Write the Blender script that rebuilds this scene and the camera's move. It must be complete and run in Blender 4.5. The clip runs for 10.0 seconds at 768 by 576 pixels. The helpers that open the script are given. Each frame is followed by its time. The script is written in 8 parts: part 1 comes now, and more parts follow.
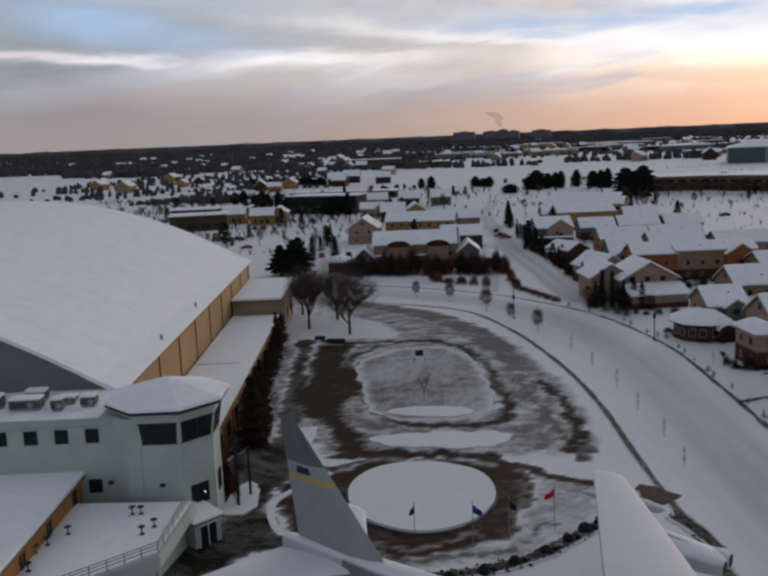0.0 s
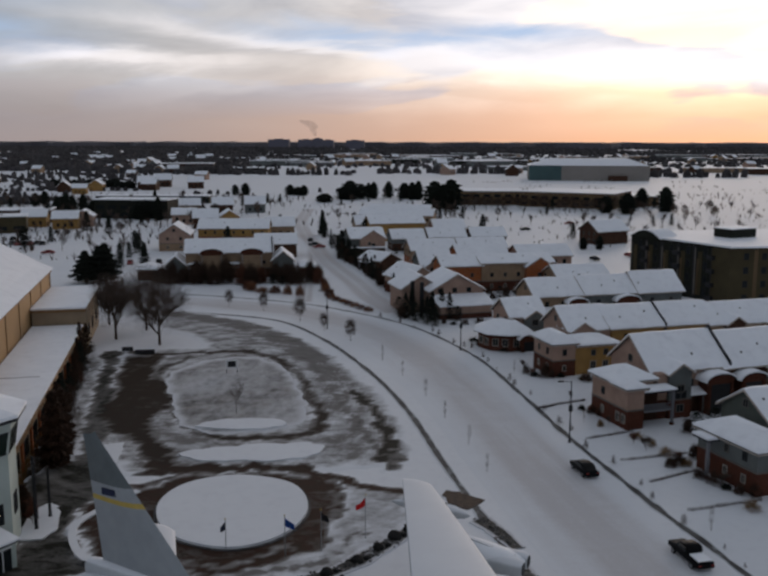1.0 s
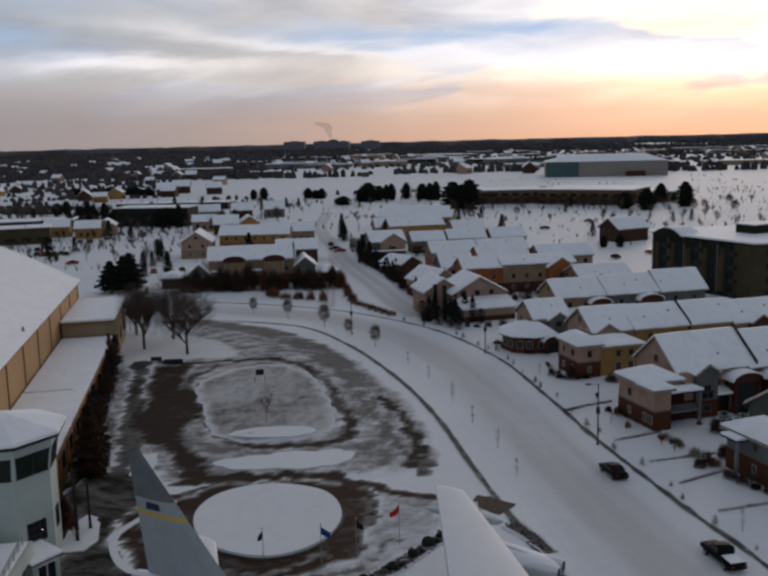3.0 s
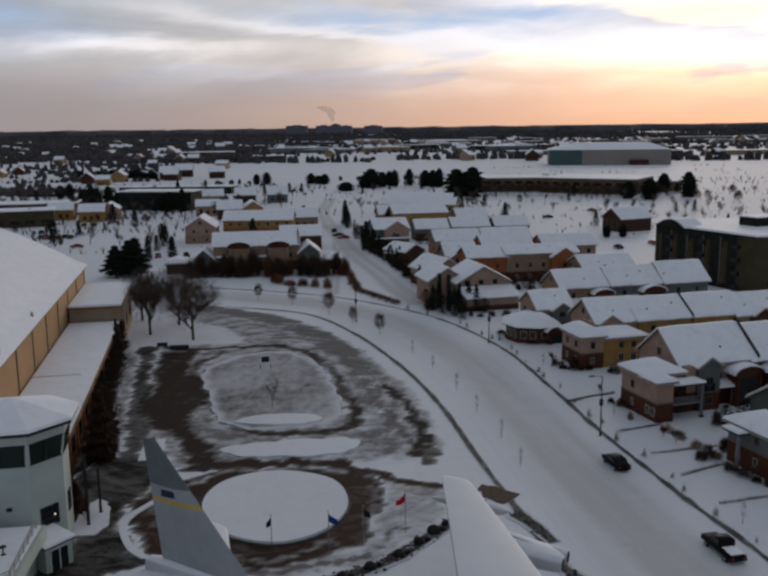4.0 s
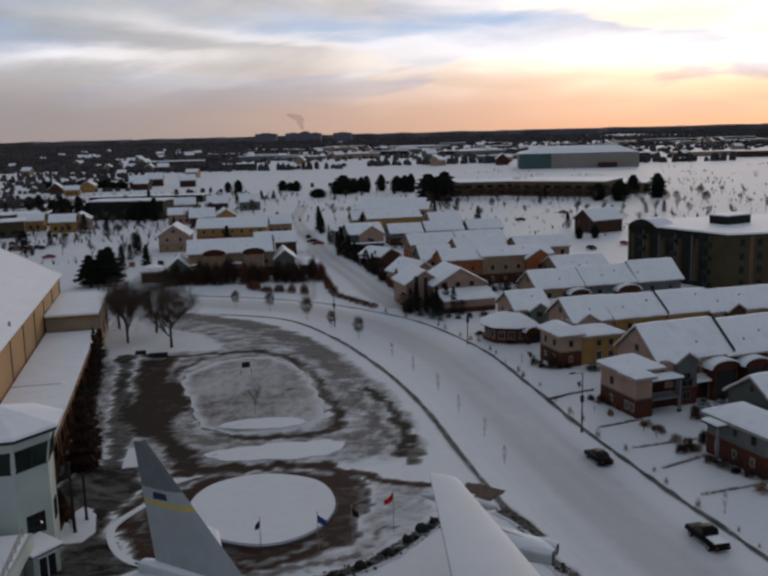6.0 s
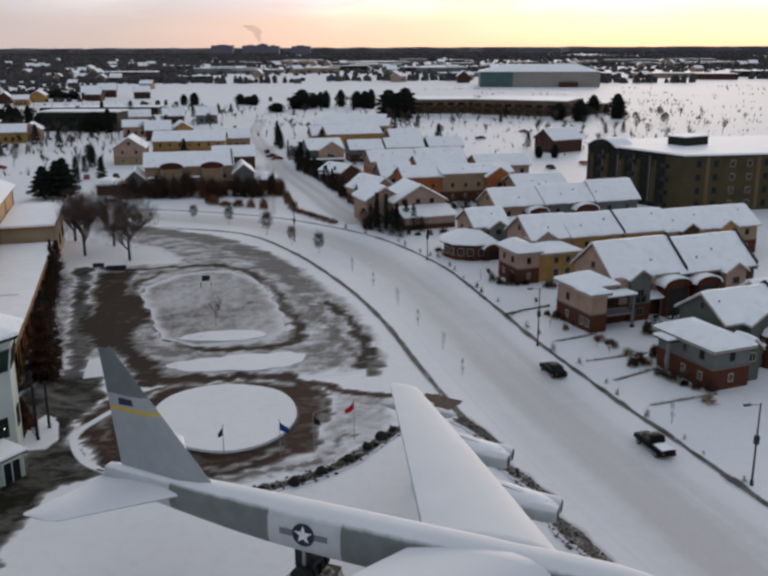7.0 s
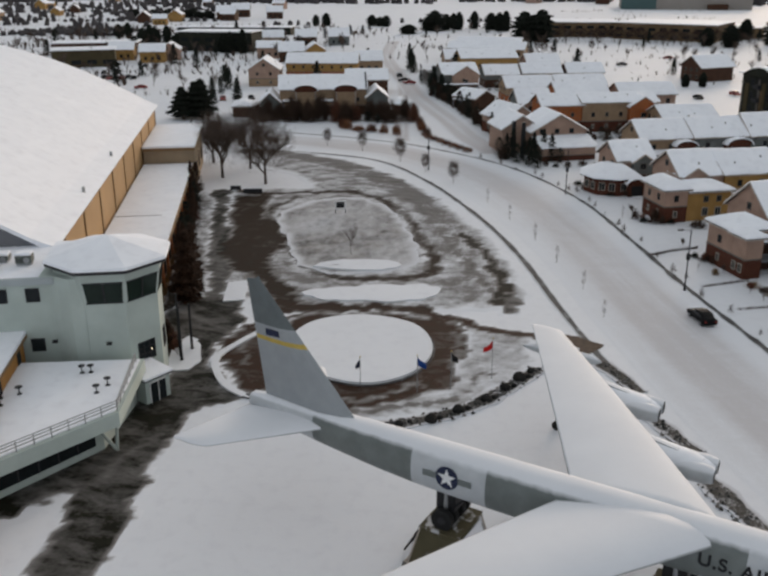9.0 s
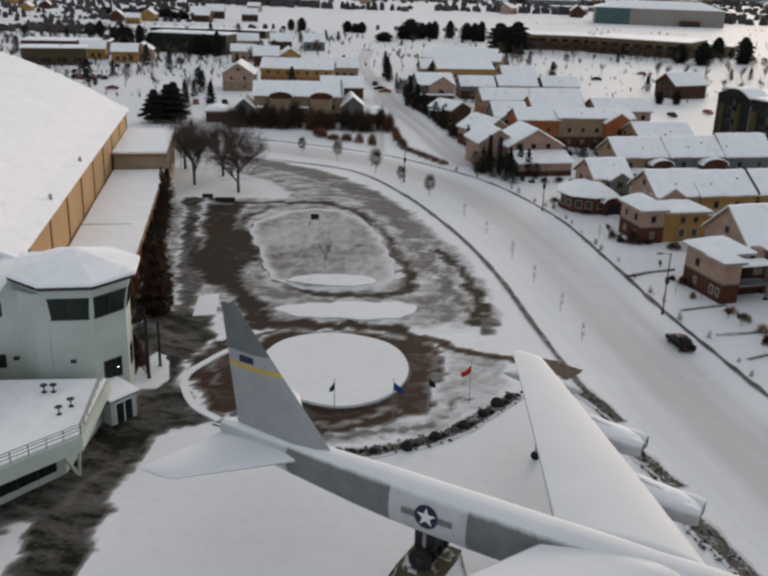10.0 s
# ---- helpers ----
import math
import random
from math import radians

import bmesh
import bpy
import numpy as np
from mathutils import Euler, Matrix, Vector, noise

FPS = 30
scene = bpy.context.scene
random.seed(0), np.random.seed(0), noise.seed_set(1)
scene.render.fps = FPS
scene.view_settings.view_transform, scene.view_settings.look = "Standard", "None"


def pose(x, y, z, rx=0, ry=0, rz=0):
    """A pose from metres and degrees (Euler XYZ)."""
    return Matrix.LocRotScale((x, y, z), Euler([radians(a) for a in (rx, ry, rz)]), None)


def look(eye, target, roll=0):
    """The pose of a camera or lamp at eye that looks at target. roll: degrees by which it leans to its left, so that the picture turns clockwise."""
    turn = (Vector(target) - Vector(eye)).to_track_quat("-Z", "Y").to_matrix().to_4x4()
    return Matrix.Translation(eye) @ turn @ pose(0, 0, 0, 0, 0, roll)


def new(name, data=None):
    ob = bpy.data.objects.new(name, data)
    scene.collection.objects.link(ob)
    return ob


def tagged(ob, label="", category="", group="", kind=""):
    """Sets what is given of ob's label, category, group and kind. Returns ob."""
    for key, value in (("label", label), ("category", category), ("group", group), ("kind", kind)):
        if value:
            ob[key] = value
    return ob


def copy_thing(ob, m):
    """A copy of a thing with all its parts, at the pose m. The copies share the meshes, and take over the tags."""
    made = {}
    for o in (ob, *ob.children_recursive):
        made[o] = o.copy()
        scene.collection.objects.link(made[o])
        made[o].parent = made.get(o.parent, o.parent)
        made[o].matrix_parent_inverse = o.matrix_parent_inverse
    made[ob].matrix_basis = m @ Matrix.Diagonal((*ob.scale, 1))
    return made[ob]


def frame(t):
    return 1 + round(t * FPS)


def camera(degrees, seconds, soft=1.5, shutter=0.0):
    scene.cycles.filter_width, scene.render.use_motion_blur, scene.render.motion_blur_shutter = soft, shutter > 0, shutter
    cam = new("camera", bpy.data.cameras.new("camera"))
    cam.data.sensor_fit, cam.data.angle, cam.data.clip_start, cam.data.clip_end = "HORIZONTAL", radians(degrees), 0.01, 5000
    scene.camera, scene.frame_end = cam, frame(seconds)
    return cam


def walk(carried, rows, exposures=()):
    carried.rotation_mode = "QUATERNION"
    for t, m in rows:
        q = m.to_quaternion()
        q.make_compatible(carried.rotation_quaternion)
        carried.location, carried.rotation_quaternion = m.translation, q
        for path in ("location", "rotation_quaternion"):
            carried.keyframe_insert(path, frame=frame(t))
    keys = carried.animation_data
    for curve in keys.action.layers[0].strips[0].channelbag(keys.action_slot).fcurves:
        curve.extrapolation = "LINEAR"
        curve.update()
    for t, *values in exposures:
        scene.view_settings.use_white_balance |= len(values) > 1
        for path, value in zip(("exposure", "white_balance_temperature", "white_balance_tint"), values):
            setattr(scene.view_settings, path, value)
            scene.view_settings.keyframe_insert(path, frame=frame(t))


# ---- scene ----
cam = camera(46.8, 10.0, soft=2.7)
PATH = [
    (0, (5.763, 1.795, 39.281), (5.304, 3.712, 38.944), -2.4),
    (0.5, (6.244, 1.624, 39.725), (6.013, 3.582, 39.389), -0.7),
    (1, (5.756, 1.699, 39.881), (5.711, 3.671, 39.552), 0.1),
    (1.5, (5.459, 1.381, 40.002), (5.37, 3.352, 39.673), -1.3),
    (2, (5.265, 1.123, 40.309), (5.169, 3.091, 39.968), -1.6),
    (2.5, (5.1, 0.991, 40.718), (5.015, 2.964, 40.4), -1.6),
    (4, (3.934, -0.556, 42.097), (3.846, 1.409, 41.735), -0.7),
    (4.5, (3.643, -0.583, 42.349), (3.58, 1.385, 41.996), -0.3),
    (5, (3.386, -0.624, 42.419), (3.327, 1.347, 42.084), -2.1),
    (6.5, (2.473, -1.729, 41.212), (2.489, 0.235, 40.832), -0.6),
    (7, (2.2, -2.051, 41.133), (2.267, -0.124, 40.605), -0.2),
    (7.5, (1.517, -2.339, 40.948), (1.437, -0.494, 40.179), -0.6),
    (8, (1.125, -1.691, 41.199), (0.959, 0.151, 40.436), 1.1),
    (8.5, (0.593, -0.797, 41.12), (0.386, 1.071, 40.438), 1.1),
    (9, (-0.229, 0.438, 41.342), (-0.429, 2.306, 40.656), -0.2),
    (9.5, (-0.913, 1.776, 41.689), (-1.129, 3.647, 41.017), 0.1),
    (10, (-1.41, 3.279, 42.001), (-1.54, 5.157, 41.327), 1.8),
]
walk(cam, [(t, look(eye, target, roll)) for t, eye, target, roll in PATH],
     exposures=[(0, -0.24, 6550, 13), (1.5, -0.28, 6500, 13), (5.2, -0.30, 6450, 13), (6.5, -0.31, 6450, 13), (7.0, 0.48, 6650, 12), (7.4, 0.67, 7050, 11), (10.0, 0.67, 7150, 11)])

# ---- world and sun ----
GLOW = (0.34, 0.94, 0.0)          # compass direction of the setting sun
SKY_STRENGTH, SKY_CLEAR, CLOUD_SHIFT = 1.12, 0.085, (3.1, 1.7, 0.0)


def sky_world():
    w = bpy.data.worlds.new("sky")
    scene.world = w
    w.use_nodes = True
    nt = w.node_tree
    nt.nodes.clear()
    N, L = nt.nodes.new, nt.links.new

    def math_node(op, a, b=None, c=None, clamp=False):
        n = N("ShaderNodeMath")
        n.operation, n.use_clamp = op, clamp
        for i, v in enumerate((a, b, c)):
            if v is None:
                continue
            if isinstance(v, (int, float)):
                n.inputs[i].default_value = v
            else:
                L(v, n.inputs[i])
        return n.outputs[0]

    def ramp(fac, stops):
        n = N("ShaderNodeValToRGB")
        el = n.color_ramp.elements
        while len(el) < len(stops):
            el.new(0.5)
        for e, (p, c) in zip(el, stops):
            e.position, e.color = p, (*c, 1)
        L(fac, n.inputs[0])
        return n.outputs[0]

    def mix(fac, a, b):
        n = N("ShaderNodeMix")
        n.data_type = "RGBA"
        for s, v in ((n.inputs[0], fac), (n.inputs[6], a), (n.inputs[7], b)):
            if isinstance(v, (int, float)):
                s.default_value = v
            elif isinstance(v, tuple):
                s.default_value = (*v, 1)
            else:
                L(v, s)
        return n.outputs[2]

    tc = N("ShaderNodeTexCoord")
    sep = N("ShaderNodeSeparateXYZ")
    L(tc.outputs["Generated"], sep.inputs[0])
    x, y, z = sep.outputs
    up = math_node("MAXIMUM", z, 0.0)
    nish = N("ShaderNodeTexSky")
    nish.sky_type, nish.sun_disc = "NISHITA", False
    nish.sun_elevation, nish.sun_rotation = radians(9), radians(20)
    nish.air_density, nish.dust_density = 1.2, 2.0
    clear = N("ShaderNodeVectorMath")
    clear.operation = "SCALE"
    L(nish.outputs[0], clear.inputs[0])
    clear.inputs["Scale"].default_value = SKY_CLEAR
    # broad soft bands of cloud
    com = N("ShaderNodeCombineXYZ")
    L(math_node("ADD", math_node("MULTIPLY", x, 2.3), math_node("MULTIPLY", z, -2.0)), com.inputs[0])
    L(math_node("MULTIPLY", y, 1.6), com.inputs[1])
    L(math_node("MULTIPLY", z, 10.0), com.inputs[2])

    def cloud_noise(scale, detail, rough, shift, distort=0.0):
        n = N("ShaderNodeTexNoise")
        n.inputs["Scale"].default_value, n.inputs["Detail"].default_value = scale, detail
        n.inputs["Roughness"].default_value, n.inputs["Distortion"].default_value = rough, distort
        off = N("ShaderNodeVectorMath")
        off.operation = "ADD"
        off.inputs[1].default_value = shift
        L(com.outputs[0], off.inputs[0])
        L(off.outputs[0], n.inputs["Vector"])
        return n.outputs[0]

    # position across and above the sunset horizon, for the larger breaks and bright rims
    az = math_node("DIVIDE", x, math_node("MAXIMUM", math_node("ABSOLUTE", y), 0.15))

    zz = math_node("ADD", z, math_node("MULTIPLY", math_node("SUBTRACT", cloud_noise(2.6, 5, 0.55, (5.0, 1.0, 8.0), 0.6), 0.5), 0.045))

    def spot(a, e, wa, we, tilt=0.0):
        u = math_node("MULTIPLY", math_node("SUBTRACT", az, a), 1 / wa)
        lift = math_node("SUBTRACT", math_node("SUBTRACT", zz, e), math_node("MULTIPLY", math_node("SUBTRACT", az, a), tilt))
        v = math_node("MULTIPLY", lift, 1 / we)
        r2 = math_node("ADD", math_node("MULTIPLY", u, u), math_node("MULTIPLY", v, v))
        return math_node("DIVIDE", 1.0, math_node("ADD", 1.0, math_node("POWER", r2, 1.6)))

    def either(*values):
        out = values[0]
        for v in values[1:]:
            out = math_node("MAXIMUM", out, v)
        return out

    wob = math_node("MULTIPLY", math_node("SUBTRACT", cloud_noise(3.0, 5, 0.55, (1.0, 4.0, 2.0), 0.5), 0.5), 1.5)
    holes = either(spot(-0.55, 0.122, 0.15, 0.018, -0.10), spot(-0.03, 0.112, 0.14, 0.012, -0.06), spot(0.13, 0.115, 0.09, 0.010, -0.05), spot(-0.75, 0.19, 0.4, 0.05), spot(0.2, 0.24, 0.5, 0.05))
    holes = math_node("MULTIPLY", holes, math_node("ADD", 0.85, wob), clamp=True)
    rims = either(spot(-0.09, 0.104, 0.20, 0.0075, -0.09), spot(0.22, 0.082, 0.16, 0.014, -0.02), spot(-0.62, 0.094, 0.14, 0.006, -0.04), spot(-0.3, 0.085, 0.14, 0.012, 0.0))
    rims = math_node("MULTIPLY", rims, math_node("ADD", 0.75, wob), clamp=True)
    bars = either(spot(0.08, 0.053, 0.28, 0.010, -0.03), spot(-0.5, 0.052, 0.22, 0.012, 0.0))
    cover = ramp(cloud_noise(1.5, 4, 0.45, CLOUD_SHIFT, 0.3), [(0.36, (0.15, 0.15, 0.15)), (0.56, (1, 1, 1))])
    tone = ramp(cloud_noise(2.2, 6, 0.5, (7.3, 2.2, 5.1), 0.4), [(0.40, (0, 0, 0)), (0.60, (1, 1, 1))])
    # how near a direction lies to the sunset
    dot = math_node("ADD", math_node("MULTIPLY", x, GLOW[0]), math_node("MULTIPLY", y, GLOW[1]))
    near = math_node("POWER", math_node("MAXIMUM", dot, 0.0), 6.0, clamp=True)
    wide = math_node("POWER", math_node("ADD", math_node("MULTIPLY", dot, 0.5), 0.5), 2.2, clamp=True)
    grey = mix(near, (0.222, 0.252, 0.29), (0.84, 0.82, 0.86))
    lit = mix(near, (0.318, 0.352, 0.39), (1.32, 1.25, 1.22))
    cloud = mix(tone, grey, lit)
    cloud = mix(math_node("MULTIPLY", rims, 0.9), cloud, (1.3, 1.24, 1.22))
    cloud = mix(math_node("MULTIPLY", bars, 0.55), cloud, (0.50, 0.46, 0.50))
    body = mix(math_node("MAXIMUM", cover, 0.85), clear.outputs[0], cloud)
    body = mix(math_node("MULTIPLY", holes, 0.85), body, (0.42, 0.60, 0.86))
    # the warm band low over the horizon
    low = ramp(up, [(0.0, (1, 1, 1)), (0.026, (0.8, 0.8, 0.8)), (0.062, (0, 0, 0))])
    east = math_node("MULTIPLY_ADD", x, 1.5, 0.45, clamp=True)
    glowing = mix(east, (0.66, 0.46, 0.34), (1.24, 0.66, 0.37))
    warm = mix(near, (0.34, 0.31, 0.32), glowing)
    full = mix(low, body, warm)
    bg = N("ShaderNodeBackground")
    bg.inputs["Strength"].default_value = SKY_STRENGTH
    L(full, bg.inputs[0])
    out = N("ShaderNodeOutputWorld")
    L(bg.outputs[0], out.inputs[0])


sky_world()
sun_data = bpy.data.lights.new("sun", "SUN")
sun_data.energy, sun_data.angle, sun_data.color = 0.85, radians(18), (1.0, 0.82, 0.66)
sun = new("sun", sun_data)
sun.matrix_world = look((0, 0, 60), (-0.34, -0.94, 60 - 0.16))

# ---- materials ----
MATS = {}


class Nodes:
    """A small wrapper that wires a node material."""

    def __init__(self, name):
        self.mat = bpy.data.materials.new(name)
        self.mat.use_nodes = True
        self.nt = self.mat.node_tree
        self.bsdf = self.nt.nodes["Principled BSDF"]
        self.geo = self.nt.nodes.new("ShaderNodeNewGeometry")
        self.tc = self.nt.nodes.new("ShaderNodeTexCoord")

    def node(self, kind):
        return self.nt.nodes.new(kind)

    def link(self, a, b):
        self.nt.links.new(a, b)

    def put(self, socket, v):
        if isinstance(v, (int, float)):
            socket.default_value = v
        elif isinstance(v, (tuple, list)):
            socket.default_value = (*v, 1) if len(v) == 3 and socket.type == "RGBA" else v
        else:
            self.link(v, socket)

    def vec(self, scale=(1, 1, 1), world=True, turn=0.0):
        m = self.node("ShaderNodeMapping")
        m.inputs["Scale"].default_value = scale
        m.inputs["Rotation"].default_value = (0, 0, turn)
        self.link(self.geo.outputs["Position"] if world else self.tc.outputs["Object"], m.inputs[0])
        return m.outputs[0]

    def noise(self, scale, detail=4, rough=0.55, vec=None, distort=0.0):
        n = self.node("ShaderNodeTexNoise")
        n.inputs["Scale"].default_value, n.inputs["Detail"].default_value = scale, detail
        n.inputs["Roughness"].default_value, n.inputs["Distortion"].default_value = rough, distort
        self.link(vec if vec is not None else self.vec(), n.inputs["Vector"])
        return n.outputs[0]

    def ramp(self, fac, a, b, ca=(0, 0, 0), cb=(1, 1, 1)):
        n = self.node("ShaderNodeValToRGB")
        n.color_ramp.elements[0].position, n.color_ramp.elements[0].color = a, (*ca, 1)
        n.color_ramp.elements[1].position, n.color_ramp.elements[1].color = b, (*cb, 1)
        self.link(fac, n.inputs[0])
        return n.outputs[0]

    def mix(self, fac, a, b, blend="MIX"):
        n = self.node("ShaderNodeMix")
        n.data_type, n.blend_type = "RGBA", blend
        self.put(n.inputs[0], fac), self.put(n.inputs[6], a), self.put(n.inputs[7], b)
        return n.outputs[2]

    def calc(self, op, a, b=0.0, clamp=False):
        n = self.node("ShaderNodeMath")
        n.operation, n.use_clamp = op, clamp
        self.put(n.inputs[0], a), self.put(n.inputs[1], b)
        return n.outputs[0]

    def bump(self, height, strength=0.3, distance=0.1):
        n = self.node("ShaderNodeBump")
        n.inputs["Strength"].default_value, n.inputs["Distance"].default_value = strength, distance
        self.link(height, n.inputs["Height"])
        self.link(n.outputs[0], self.bsdf.inputs["Normal"])

    def done(self, color, rough=0.8, metal=0.0, spec=None):
        self.put(self.bsdf.inputs["Base Color"], color)
        self.put(self.bsdf.inputs["Roughness"], rough)
        self.put(self.bsdf.inputs["Metallic"], metal)
        if spec is not None:
            self.bsdf.inputs["Specular IOR Level"].default_value = spec
        MATS[self.mat.name] = self.mat
        return self.mat


SNOW_A, SNOW_B = (0.785, 0.797, 0.83), (0.685, 0.697, 0.738)


def plain(name, color, rough=0.75, metal=0.0, vary=0.18, scale=1.2, fine=14.0, bump=0.15, dark=None, spec=0.22):
    n = Nodes(name)
    big, small = n.noise(scale, 3), n.noise(fine, 4)
    dark = dark or tuple(c * (1 - 2 * vary) for c in color)
    c = n.mix(n.ramp(big, 0.35, 0.7), dark, color)
    c = n.mix(n.calc("MULTIPLY", small, vary), c, tuple(min(1, x * 1.25) for x in color))
    n.bump(small, bump, 0.02)
    return n.done(c, rough, metal, spec=spec)


def snow_material(name, amount=1.0, dirt=(0.42, 0.38, 0.36), lo=0.30, hi=0.62, scale=0.06, patch=0.25, lift=1.0):
    n = Nodes(name)
    wide, mid, fine = n.noise(scale, 5), n.noise(0.7, 5), n.noise(6.0, 4)
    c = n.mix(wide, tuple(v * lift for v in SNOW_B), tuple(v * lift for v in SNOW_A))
    c = n.mix(n.calc("MULTIPLY", n.ramp(mid, 0.5, 0.75), patch), c, (0.56, 0.56, 0.61))
    n.bump(n.calc("ADD", mid, n.calc("MULTIPLY", fine, 0.3)), 0.2, 0.12)
    return n.done(c, 0.7, spec=0.2)


def patchy(name, ground, snow=SNOW_B, lo=0.42, hi=0.58, scale=0.22, stretch=(1, 1, 1), turn=0.0, ground2=None, streak=0.5, swell=0.25, fringe=0.42, center=None):
    """Half-cleared paving: packed snow lying in streaks over wet ground, thicker towards its edges."""
    n = Nodes(name)
    v = n.vec(stretch, turn=turn)
    if center:
        # tracks that bend with the kerb: distance from the bend's centre and way along it
        sep, com = n.node("ShaderNodeSeparateXYZ"), n.node("ShaderNodeCombineXYZ")
        n.link(n.geo.outputs["Position"], sep.inputs[0])
        dx, dy = n.calc("SUBTRACT", sep.outputs[0], center[0]), n.calc("SUBTRACT", sep.outputs[1], center[1])
        n.link(n.calc("SQRT", n.calc("ADD", n.calc("MULTIPLY", dx, dx), n.calc("MULTIPLY", dy, dy))), com.inputs[0])
        n.link(n.calc("MULTIPLY", n.calc("ARCTAN2", dy, dx), center[2]), com.inputs[1])
        v = com.outputs[0]
    a, b, f = n.noise(scale, 6, 0.62, v, 0.4), n.noise(scale * 5, 5, 0.65, v), n.noise(9.0, 3)
    m = n.mix(streak, a, b)
    edge = n.node("ShaderNodeAttribute")
    edge.attribute_name = "edge"
    wide = n.calc("MULTIPLY", n.calc("SUBTRACT", n.noise(0.055, 3), 0.5), swell)
    m2 = n.calc("ADD", n.calc("ADD", m, wide), n.calc("MULTIPLY", edge.outputs["Fac"], fringe))
    mask = n.ramp(m2, lo, hi)
    g = n.mix(n.ramp(n.noise(0.35, 4), 0.4, 0.65), ground, ground2 or tuple(c * 1.7 for c in ground))
    s = n.mix(n.ramp(edge.outputs["Fac"], 0.3, 1.0), snow, SNOW_B)
    c = n.mix(mask, g, n.mix(n.calc("MULTIPLY", f, 0.3), s, (0.42, 0.41, 0.42)))
    n.bump(m, 0.4, 0.06)
    return n.done(c, n.mix(mask, (0.7, 0.7, 0.7), (0.8, 0.8, 0.8)), spec=0.08)


def slush(name, wet, brown, grey, tracks=0.30, cross=1.0):
    """Ploughed paving: snow, grey slush and bare wet ground, by the stored share of bare ground."""
    n = Nodes(name)
    bare, tone, flow = n.node("ShaderNodeAttribute"), n.node("ShaderNodeAttribute"), n.node("ShaderNodeAttribute")
    bare.attribute_name, tone.attribute_name, flow.attribute_name = "bare", "tone", "flow"
    w = bare.outputs["Fac"]
    track = n.noise(tracks, 6, 0.62, flow.outputs["Vector"], 0.3)
    sweep = n.noise(0.34, 6, 0.68, n.vec((0.6, 1.2, 1), turn=radians(8)), 0.6)
    grain = n.noise(1.7, 5, 0.7)
    open_ = n.calc("MULTIPLY", n.calc("MULTIPLY", w, n.calc("SUBTRACT", 1.25, w)), 2.6, clamp=True)
    push = n.calc("ADD", n.calc("MULTIPLY", n.calc("SUBTRACT", track, 0.5), 0.85), n.calc("ADD", n.calc("MULTIPLY", n.calc("SUBTRACT", sweep, 0.5), cross), n.calc("MULTIPLY", n.calc("SUBTRACT", grain, 0.5), 0.5)))
    x = n.calc("ADD", w, n.calc("MULTIPLY", push, open_))
    snow = n.mix(n.noise(0.06, 5), SNOW_B, SNOW_A)
    ground = n.mix(tone.outputs["Fac"], wet, brown)
    ground = n.mix(n.calc("MULTIPLY", n.ramp(n.noise(0.8, 5), 0.42, 0.72), 0.55), ground, tuple(c * 2.2 for c in wet))
    c = n.mix(n.ramp(x, 0.06, 0.36), snow, n.mix(n.calc("MULTIPLY", n.ramp(grain, 0.45, 0.75), 0.7), grey, tuple(min(0.62, c * 1.9) for c in grey)))
    c = n.mix(n.ramp(x, 0.46, 0.86), c, ground)
    n.bump(n.calc("ADD", track, grain), 0.45, 0.07)
    return n.done(c, n.mix(n.ramp(x, 0.5, 0.75), (0.8,) * 3, (0.65,) * 3), spec=0.05)


def capped(name, color, dark=None, lo=0.55, hi=0.8, rough=0.6, metal=0.0, scale=0.8):
    """A painted surface on whose upward faces snow lies."""
    n = Nodes(name)
    sep = n.node("ShaderNodeSeparateXYZ")
    n.link(n.geo.outputs["Normal"], sep.inputs[0])
    up = n.calc("ADD", sep.outputs[2], n.calc("MULTIPLY", n.calc("SUBTRACT", n.noise(1.4, 4), 0.5), 0.25))
    mask = n.ramp(up, lo, hi)
    base = n.mix(n.ramp(n.noise(scale, 4), 0.35, 0.7), dark or tuple(c * 0.75 for c in color), color)
    c = n.mix(mask, base, n.mix(n.noise(0.3, 4), SNOW_B, SNOW_A))
    n.bump(n.noise(3.0, 4), 0.12, 0.05)
    return n.done(c, n.mix(mask, (rough,) * 3, (0.75,) * 3), metal)


def glass(name, tint=(0.010, 0.012, 0.013), rough=0.12):
    n = Nodes(name)
    c = n.mix(n.noise(0.9, 2), tint, tuple(t * 2.2 for t in tint))
    return n.done(c, rough, spec=0.15)


